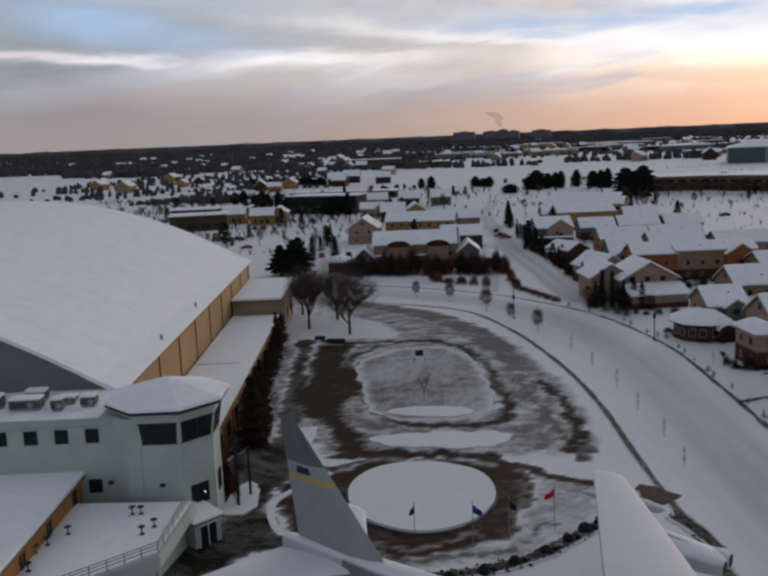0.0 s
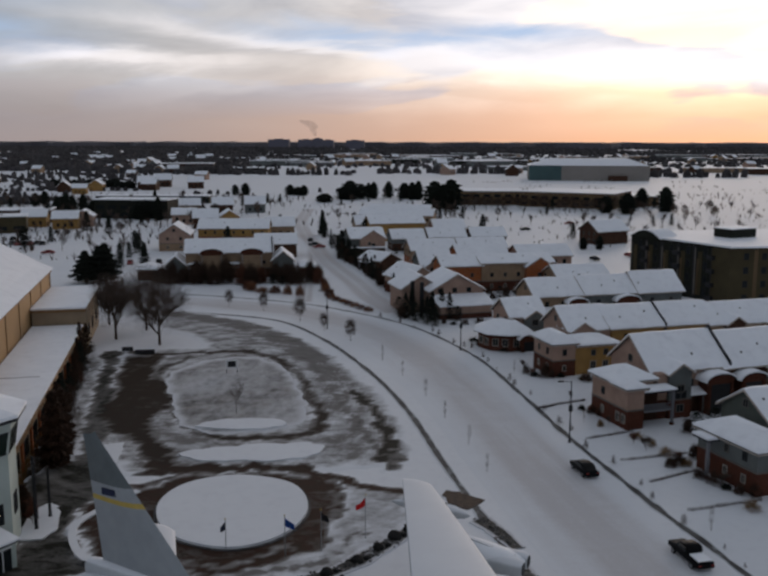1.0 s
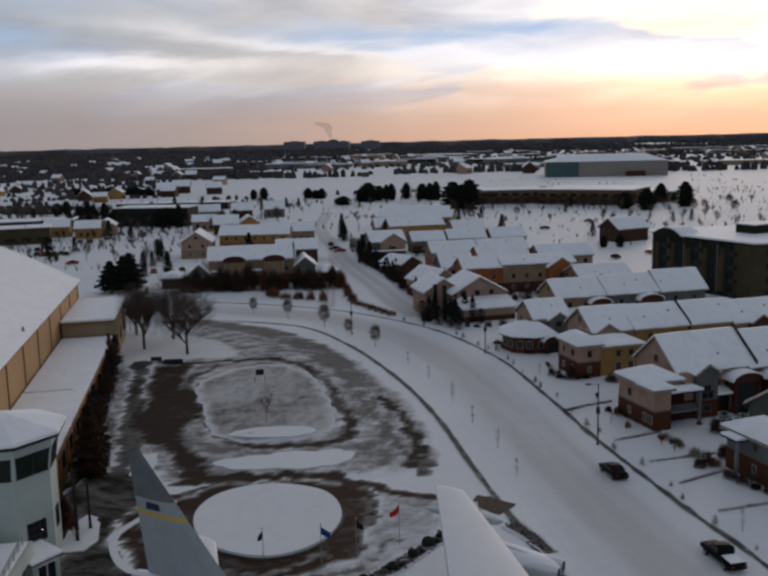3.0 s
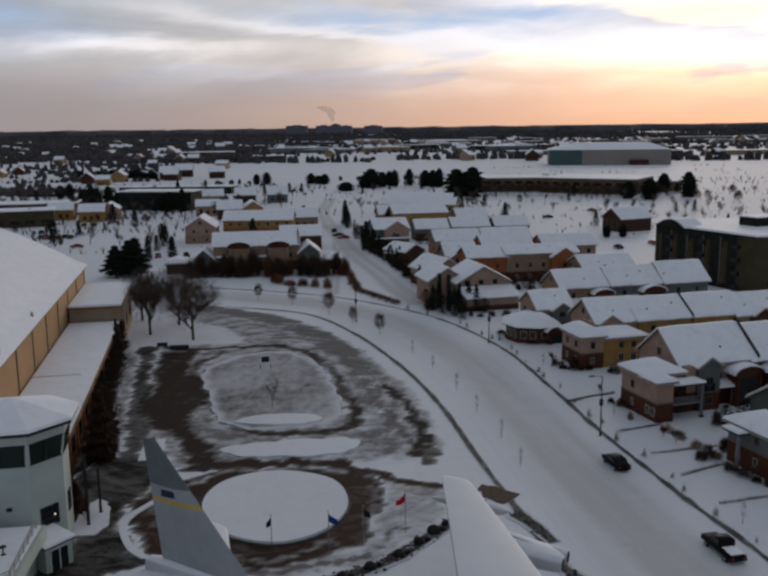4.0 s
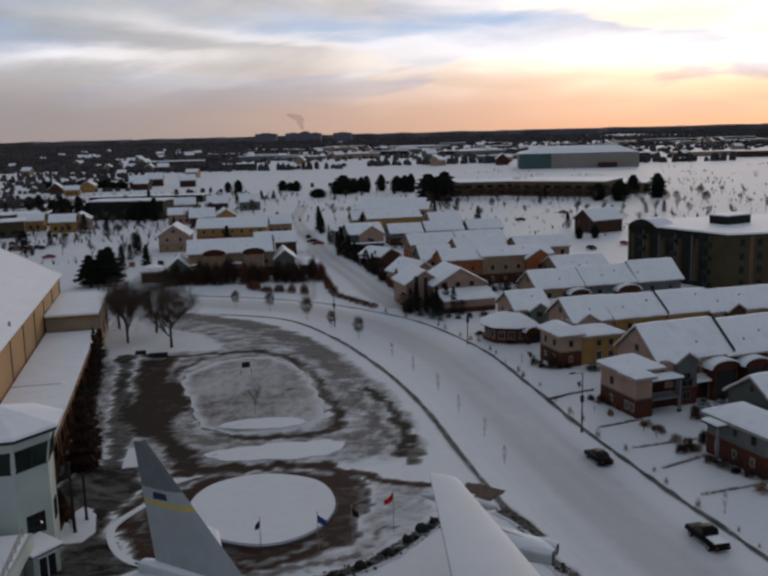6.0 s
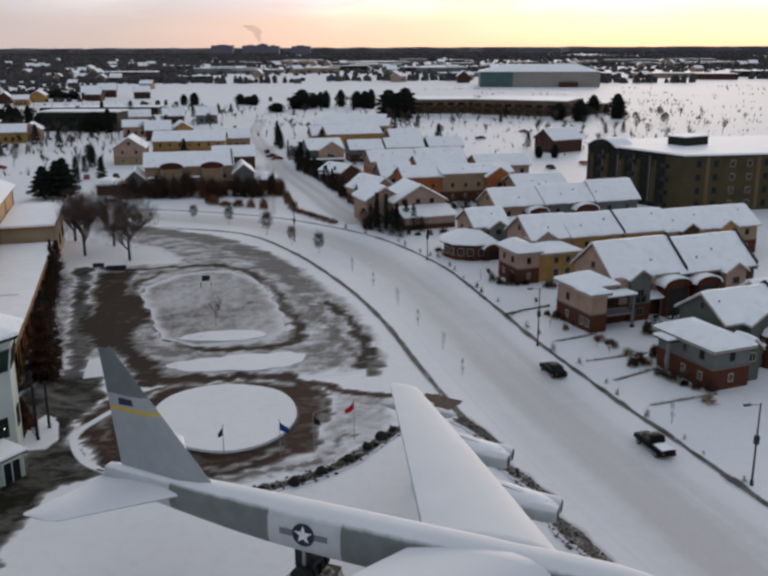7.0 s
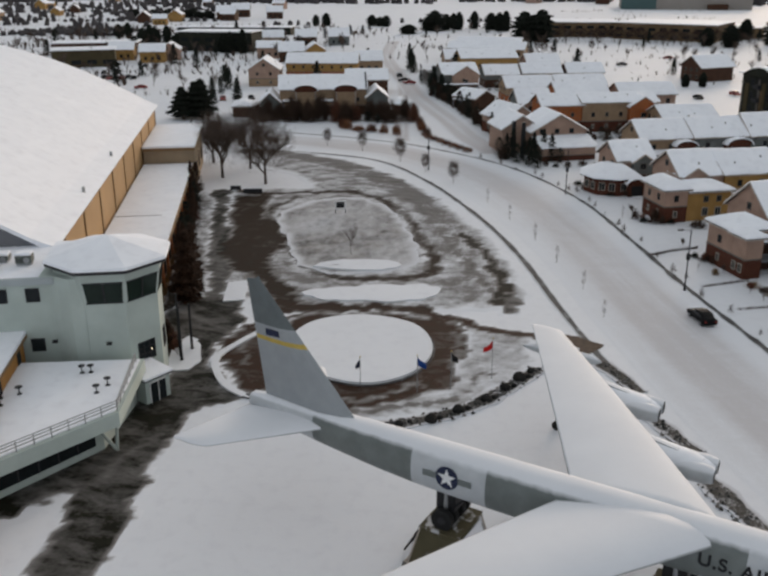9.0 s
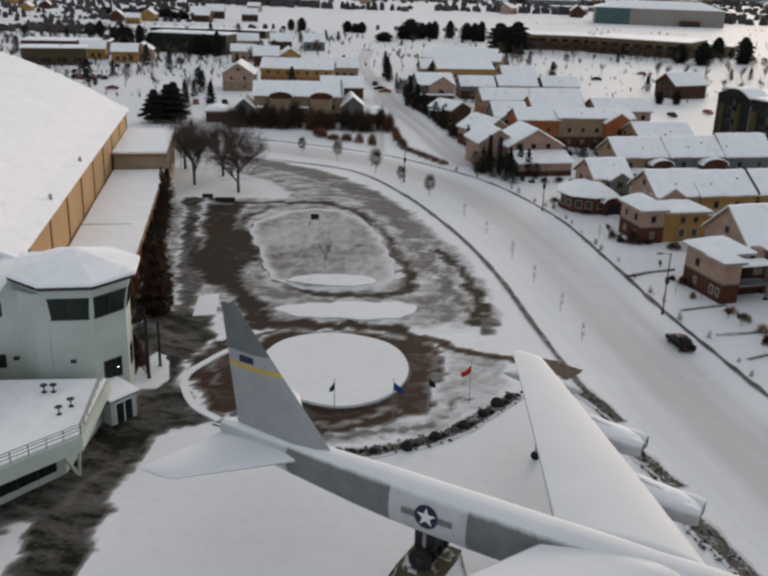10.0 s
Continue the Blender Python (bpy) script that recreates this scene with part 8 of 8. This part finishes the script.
def far_town():
    PINK, OCH, GRY, TAN, BRN, SAGE = M_SIDE
    long_building(-153, 453, -6, 39, 16, 9.5, M_DARKWALL, "long dark flat-roofed block under snow")
    long_building(-190, 562, 0, 72, 14, 4.5, M_DARKWALL, "low tan building under snow")
    long_building(-182, 372, 20, 26, 14, 7.0, M_OLIVEWALL, "olive low building with snowy roof")
    long_building(-205, 420, 13, 40, 16, 6.0, BRN, "brown low building with snowy roof")
    long_building(34, 556, 0, 46, 30, 8.5, M_SCHOOL, "brown brick school building under snow")
    long_building(76, 548, -28, 58, 40, 9.0, M_SCHOOL, "broad brown brick school with snowy roof")
    long_building(132, 545, 10, 30, 26, 6.0, M_SCHOOL, "low brown school wing under snow")
    h = thing("far_hangar", frame_at(131, 905, -6), "distant white-roofed hangar with teal end wall", "hangar")
    part("wall", boxed(0, 118, 0, 60, 0, 15), M_BEIGE, h)
    part("end_wall", boxed(-0.3, 32, -0.3, 0, 0, 15), M_TEAL, h, "dark teal end wall")
    part("roof", loft([[(-1, -1, 15), (119, -1, 15), (119, 61, 15), (-1, 61, 15)], [(26, 24, 21.5), (100, 24, 21.5), (100, 40, 21.5), (26, 40, 21.5)]]), M_ROOFSNOW, h)
    part("porch", boxed(78, 96, -6, 0, 0, 5), M_SIDE[4], h)
    rng = random.Random(5)
    for x, y, d, w, wall in ((-15, 409, -12, 34, TAN), (-12, 432, -10, 30, OCH), (40, 262, 12, 16, PINK), (22, 262, 12, 15, M_BRICK2)):
        g = thing("row_house", frame_at(x, y, d), "long warm-coloured row house under snow", "house", "far houses")
        part("wall", boxed(0, w, 0, 11, 0, 6.2), wall, g)
        gable_roof(g, 0, w, 0, 11, 6.2, 8.8, "x", 0.5, wall)
        for k in range(int(w / 3)):
            part("window", boxed(1.2 + 3 * k, 2.3 + 3 * k, -0.08, 0.02, 3.6, 5.0), M_GLASS, g)
    # snow-roofed houses of the farther streets, built once and copied
    base = []
    for i, mt in enumerate((PINK, OCH, TAN, BRN, GRY)):
        g = thing("house", frame_at(-300 - 20 * i, -200, 0), "small snow-roofed house far along the street", "house", "far houses")
        part("wall", boxed(0, 11, 0, 9, 0, 5), mt, g)
        gable_roof(g, 0, 11, 0, 9, 5, 7.6 + 0.3 * i, "x", 0.5, mt)
        for x in (2.5, 5.5, 8.5):
            part("window", boxed(x - 0.6, x + 0.6, -0.08, 0.02, 1.2, 2.7), M_GLASS, g)
        base.append(g)
    spots = []
    for r in range(5):
        for k in range(10):
            spots.append((-20 + k * 13 - r * 8 + rng.uniform(-2, 2), 268 + r * 24 + k * 3.0))
    spots += [(-152, 395), (-170, 404), (-138, 408), (-196, 330), (-90, 402), (-104, 418), (-70, 408)]
    for x, y in spots:
        if -14 < x - street_x(y) < 9 or (x > street_x(y) and y < 372) or x > 34 or (x > 16 and y > 330) or (x > -10 and y > 372):
            continue
        copy_thing(base[rng.randrange(5)], frame_at(x, y, 13 + rng.choice((0, 0, 90)) + rng.uniform(-3, 3)))
    for _ in range(70):
        x, y = rng.uniform(-1100, 760), rng.uniform(980, 2300)
        if -240 < x < 0 and y < 950:
            continue
        copy_thing(base[rng.randrange(5)], frame_at(x, y, rng.uniform(0, 90)) @ Matrix.Scale(rng.uniform(1.0, 1.5), 4))
    for _ in range(46):
        y = rng.uniform(640, 1750)
        x = rng.uniform(-0.60, -0.20) * y
        copy_thing(base[rng.randrange(5)], frame_at(x, y, rng.uniform(-10, 20) + rng.choice((0, 90))) @ Matrix.Scale(rng.uniform(0.8, 1.3), 4))
    for g in base:
        i = base.index(g)
        g.matrix_basis = frame_at(-150 + 17 * i, 470 + 5 * i, 13)
    # trees
    bt = [bare_tree("bare_tree", frame_at(-90 - 14 * k, 300 + 9 * k, 0), 8, 60 + k, "leafless tree on a far snowy street", M_TWIG, 3, 0.8, "far bare trees", 0.12, 0.0024, 0.2) for k in range(3)]
    ct = [conifer("spruce", frame_at(-60 + 50 * k, 330 + 30 * k, 0), 8, 4.5, 70 + k, "dark evergreen beyond the houses", None, "far evergreens", 520, 0.03, k == 1) for k in range(3)]
    broad = conifer("evergreen_tree", frame_at(-30.9, 604.4, 0), 12.5, 13.0, 90, "broad black evergreen on the snowy plain", None, "broad evergreens", 1900, 0.0, True)
    # the clump before the plain, then the scattered ones west of the street
    for x, y, w, h in ((23.5, 526, 1.0, 1.25), (33.0, 522, 1.0, 1.35), (28.5, 529, 0.8, 1.1), (-19.4, 625, 0.45, 0.8), (-15.3, 614, 0.45, 0.9), (-5.3, 625, 0.5, 0.9), (5.6, 616, 0.7, 0.85), (11.0, 608, 0.55, 0.9), (15, 603, 0.5, 1.0), (-46, 577, 0.8, 0.45), (-24, 612, 0.6, 0.8), (-36, 606, 0.6, 0.7), (153, 507, 0.7, 1.1), (149, 543, 0.6, 0.9), (118, 500, 0.6, 0.75), (128, 492, 0.7, 0.9), (72, 330, 0.22, 0.35), (78, 330, 0.22, 0.4), (30, 380, 0.25, 0.4)):
        copy_thing(broad, frame_at(x, y, rng.uniform(0, 360)) @ Matrix.Diagonal((w, w, h, 1)))
    for x, y, w, h in ((-78, 652, 0.55, 0.6), (-72, 648, 0.5, 0.5), (-67, 644, 0.5, 0.6), (-110, 648, 0.5, 0.7), (-118, 651, 0.4, 0.6), (-219, 539, 0.45, 0.6), (-212, 536, 0.4, 0.7), (-189, 498, 0.5, 0.65), (-183, 494, 0.45, 0.8), (-175, 482, 0.4, 0.7), (-172, 490, 0.4, 0.8), (-237, 745, 0.8, 0.6), (-243, 748, 0.6, 0.5), (-221, 732, 0.9, 0.5), (-229, 735, 0.7, 0.45), (-294, 760, 0.7, 0.5), (-280, 768, 0.6, 0.45), (-265, 762, 0.6, 0.5), (-155, 457, 0.5, 0.7), (-124, 444, 0.4, 0.8), (-117, 442, 0.4, 0.9), (-128, 447, 0.5, 0.7)):
        copy_thing(broad, frame_at(x, y, rng.uniform(0, 360)) @ Matrix.Diagonal((w, w, h, 1)))
    for x, y, s, w in ((160, 520, 1.2, 0), (-46.5, 374, 1.1, 0), (-47.5, 380, 1.0, 2), (-28.5, 374, 1.1, 0), (-29.5, 380, 1.0, 2), (-27.0, 366, 0.9, 0), (-12.5, 293, 1.0, 0), (-16, 309, 1.1, 0), (12, 197, 0.7, 0), (-33, 420, 0.9, 0), (-95, 330, 0.8, 1), (-88, 290, 0.8, 0), (-88, 300, 0.7, 2), (-89, 312, 0.9, 0), (-91, 322, 0.8, 0), (-64, 268, 0.7, 0), (-83, 275, 0.6, 2)):
        copy_thing(ct[w], frame_at(x, y, rng.uniform(0, 360)) @ Matrix.Scale(s, 4))
    # long low sheds and stores across the plain
    for k in range(60):
        x, y = rng.uniform(-350, 800), rng.uniform(1000, 2300)
        long_building(x, y, rng.uniform(-8, 14), rng.uniform(30, 110), rng.uniform(20, 40), rng.uniform(4, 8), (BRN, TAN, GRY, M_DARKWALL)[k % 4], "long low snow-roofed building far across the plain", windows=False)
    # street trees in loose rows
    for r in range(16):
        x0, y0, n = rng.uniform(-260, 150), rng.uniform(285, 640), rng.randrange(5, 13)
        for k in range(n):
            x, y = x0 + k * 9 + rng.uniform(-3, 3), y0 + k * 2.1 + rng.uniform(-3, 3)
            if abs(x - street_x(y)) < 7 or (-100 < x < 75 and y < 375) or (60 < x < 190 and 540 < y < 640) or (x > 60 and y < 330):
                continue
            copy_thing((bt + ct[:1])[rng.randrange(4)], frame_at(x, y, rng.uniform(0, 360)) @ Matrix.Scale(rng.uniform(0.45, 1.0), 4))
    # wooded gardens west of the side street
    for _ in range(170):
        x, y = rng.uniform(-260, -62), rng.uniform(255, 560)
        if x > -128 and y < 352:
            continue
        k = rng.random()
        copy_thing(bt[rng.randrange(3)] if k < 0.72 else ct[rng.randrange(3)], frame_at(x, y, rng.uniform(0, 360)) @ Matrix.Scale(rng.uniform(0.55, 1.15), 4))
    fuzzy = bush("bare_tree", frame_at(38, 540, 0), 8.0, 6.5, 33, "leafless brown tree before the school", M_TWIGBROWN, "far bare trees", 1.6, 700, 0.085)
    for _ in range(45):
        x, y = rng.uniform(-270, -75), rng.uniform(300, 600)
        if x > -128 and y < 352 or abs(x - street_x(y)) < 9:
            continue
        copy_thing(fuzzy, frame_at(x, y, rng.uniform(0, 360)) @ Matrix.Scale(rng.uniform(0.3, 0.7), 4))
    for x, y in ((150, 480), (158, 488), (168, 470), (176, 492), (120, 505), (182, 520), (-30, 470), (-20, 455), (10, 470), (30, 450), (45, 430), (55, 470)):
        copy_thing(fuzzy, frame_at(x, y, 7 * x) @ Matrix.Scale(rng.uniform(0.4, 0.9), 4))
    for _ in range(34):
        x, y = rng.uniform(20, 230), rng.uniform(400, 530)
        copy_thing(bt[rng.randrange(3)], frame_at(x, y, rng.uniform(0, 360)) @ Matrix.Scale(rng.uniform(0.6, 1.1), 4))
    # a line of bare trees before the school
    for k in range(26):
        copy_thing(fuzzy, frame_at(42 + k * 3.8, 536 - 1.2 * k + rng.uniform(-3, 3), 40 * k) @ Matrix.Scale(rng.uniform(0.8, 1.15), 4))
    # cars left in the snowy lots
    far_car = [vehicle("parked_car", frame_at(-140, 300, 20), "dark car parked in a snowy lot", M_CAR, "sedan"), vehicle("parked_car", frame_at(-120, 310, 20), "red car parked in a snowy lot", M_REDCAR, "sedan")]
    for r in range(9):
        x0, y0, d0 = rng.uniform(-190, -60), rng.uniform(265, 400), rng.choice((13, 103))
        for k in range(rng.randrange(2, 6)):
            copy_thing(far_car[0 if rng.random() < 0.8 else 1], frame_at(x0 + 4.4 * k, y0 + k, d0))
    for x, y in ((-28.5, 338), (-26.0, 331), (-31.5, 352), (70, 300), (84, 310), (96, 330), (60, 330), (110, 380), (60, 400), (20, 420), (85, 430)):
        copy_thing(far_car[0 if rng.random() < 0.7 else 1], frame_at(x, y, rng.choice((13, 103))))


def far_woods():
    """Bands of winter woods towards the horizon, and the flat skyline."""
    rng = np.random.default_rng(4)
    verts, faces = [], []

    def clump(x, y, w, h):
        i = len(verts)
        n = 5
        for k in range(n):
            a = 2 * math.pi * k / n
            verts.append((x + w * math.cos(a) * rng.uniform(0.7, 1.2), y + w * math.sin(a) * rng.uniform(0.7, 1.2), 0))
        for k in range(n):
            a = 2 * math.pi * (k + 0.5) / n
            verts.append((x + w * 0.8 * math.cos(a) * rng.uniform(0.6, 1.3), y + w * 0.8 * math.sin(a) * rng.uniform(0.6, 1.3), h * rng.uniform(0.5, 0.9)))
        verts.append((x + rng.uniform(-0.3, 0.3) * w, y, h))
        for k in range(n):
            a, b = i + k, i + (k + 1) % n
            c, d = i + n + k, i + n + (k + 1) % n
            faces.extend([(a, b, c), (b, d, c), (c, d, i + 2 * n)])

    # woods in bands that run across the plain
    for _ in range(330):
        yb = 720 + 3500 * rng.random() ** 0.8
        xb, n = rng.uniform(-0.85, 0.6) * yb, int(rng.integers(20, 90))
        left = xb < -0.16 * yb
        if left and yb < 1120:
            continue
        if not left and yb < 2300 and rng.random() < 0.68:
            continue
        for k in range(n):
            x, y = xb + (k - n / 2) * rng.uniform(3, 7), yb + rng.uniform(-14, 14) + 0.05 * k
            if -250 < x < 40 and 690 < y < 960:
                continue
            clump(x, y, rng.uniform(1.6, 3.8) * (1 + y / 2600), rng.uniform(4, 9) * (1 + y / 6000))
    for _ in range(5200):
        y = 1050 + 2270 * rng.random() ** 1.1
        x = rng.uniform(-0.62, -0.17) * y + rng.uniform(-30, 30)
        if y < 1900 and noise.noise((x * 0.006, y * 0.012, 9)) < -0.12 + 0.10 * (1900 - y) / 800:
            continue
        clump(x, y, rng.uniform(2.5, 6.0) * (1 + y / 3000), rng.uniform(5, 10))
    for _ in range(700):
        x, y = rng.uniform(-520, -190), rng.uniform(600, 1060)
        if -250 < x and y > 640 or noise.noise((x * 0.012, y * 0.02, 4)) < 0.0:
            continue
        clump(x, y, rng.uniform(1.4, 3.0), rng.uniform(2.5, 7.0))
    for _ in range(150):
        x, y = rng.uniform(-300, -225), rng.uniform(545, 600)
        clump(x, y, rng.uniform(1.4, 2.8), rng.uniform(1.6, 3.6))
    for _ in range(1500):
        y = 1250 + 1500 * rng.random()
        x = rng.uniform(-0.16, 0.55) * y
        clump(x, y, rng.uniform(2.5, 6.0), rng.uniform(3, 7))
    for x0, y0, x1, y1, n in ((-420, 943, -358, 862, 12), (-375, 1028, -243, 836, 26), (-300, 762, -220, 735, 10), (-410, 860, -300, 800, 14), (-330, 690, -200, 700, 22), (-156, 649, -120, 660, 6), (-60, 690, 60, 720, 8)):
        for k in range(n):
            f = (k + rng.uniform(-0.4, 0.4)) / n
            clump(x0 + (x1 - x0) * f, y0 + (y1 - y0) * f, rng.uniform(1.2, 2.6), rng.uniform(1.8, 4.0))
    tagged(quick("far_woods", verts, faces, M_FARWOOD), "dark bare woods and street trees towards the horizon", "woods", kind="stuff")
    verts, faces = [], []

    def tuft(x, y, h):
        for _ in range(9):
            a, b = rng.uniform(0, 6.28), rng.uniform(0.1, 0.45)
            w = 0.05 * h
            i = len(verts)
            verts.extend([(x + w * math.cos(a + 1.6), y + w * math.sin(a + 1.6), 0), (x - w * math.cos(a + 1.6), y - w * math.sin(a + 1.6), 0), (x + b * h * math.cos(a), y + b * h * math.sin(a), h * rng.uniform(0.6, 1.0))])
            faces.append((i, i + 1, i + 2))

    for _ in range(230):
        yb = rng.uniform(225, 900)
        xb = rng.uniform(-0.6, 0.55) * yb
        for k in range(int(rng.integers(3, 11))):
            x, y = xb + k * rng.uniform(2, 5), yb + rng.uniform(-3, 3)
            if y < 400 and x > -62 or (x > 30 and y < 540) or (-210 < x < 20 and y > 640):
                continue
            tuft(x, y, rng.uniform(0.8, 3.4))
    for _ in range(520):
        x, y = rng.uniform(15, 260), rng.uniform(290, 535)
        if x > 62 and y < 330 or x < 45 and y < 380:
            continue
        tuft(x, y, rng.uniform(0.6, 2.6))
    for _ in range(1500):
        x, y = rng.uniform(-270, -62), rng.uniform(250, 640)
        if x > -128 and y < 352 or (-62 - (y - 250) * 0.12 < x):
            continue
        tuft(x, y, rng.uniform(0.8, 4.2))
    tagged(quick("scrub", verts, faces, M_TWIG), "scattered low shrubs and young trees in snow", "shrubs", kind="stuff")
    # level rim of woods at the skyline
    rim = [(-3600 + 60 * k, 4300 + 200 * math.sin(k * 0.9)) for k in range(121)]
    bm = bmesh.new()
    rows = [[bm.verts.new((x, y + dy, z if z < 1 else z + 5 * noise.noise((x * 0.01, 0, 0)))) for x, y in rim] for dy, z in ((0, 0), (10, 26), (200, 30), (210, 0))]
    for a, b in zip(rows, rows[1:]):
        for i in range(len(rim) - 1):
            bm.faces.new((a[i], a[i + 1], b[i + 1], b[i]))
    # the rim's haze lies in its base colour
    tagged(part("far_ridge", bm, M_RIDGE), "long wooded rim along the horizon, its colour paled for haze", "woods", kind="structure")
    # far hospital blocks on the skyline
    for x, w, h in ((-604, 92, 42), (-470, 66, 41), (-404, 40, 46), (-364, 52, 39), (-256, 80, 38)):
        g = thing("far_block", frame_at(x, 4000, 0), "grey slab building on the skyline, haze put into its colour", "building", "skyline blocks")
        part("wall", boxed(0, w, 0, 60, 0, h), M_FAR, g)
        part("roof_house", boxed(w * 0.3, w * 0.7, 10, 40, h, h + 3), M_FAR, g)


def smoke_plume():
    line = [(-395, 57), (-398, 70), (-405, 84), (-402, 98), (-420, 112), (-445, 122)]
    rings = [[(x + w * math.cos(a), 4020 + w * math.sin(a), z + 0.25 * w * math.sin(a * 2)) for a in (2 * math.pi * k / 9 for k in range(9))] for (x, z), w in zip(line, (6, 10, 14, 20, 26, 20))]
    tagged(part("smoke_plume", loft(rings), M_SMOKE, smooth=True), "thin grey smoke drifting over the skyline", "smoke", kind="stuff")


far_town()
far_woods()
smoke_plume()
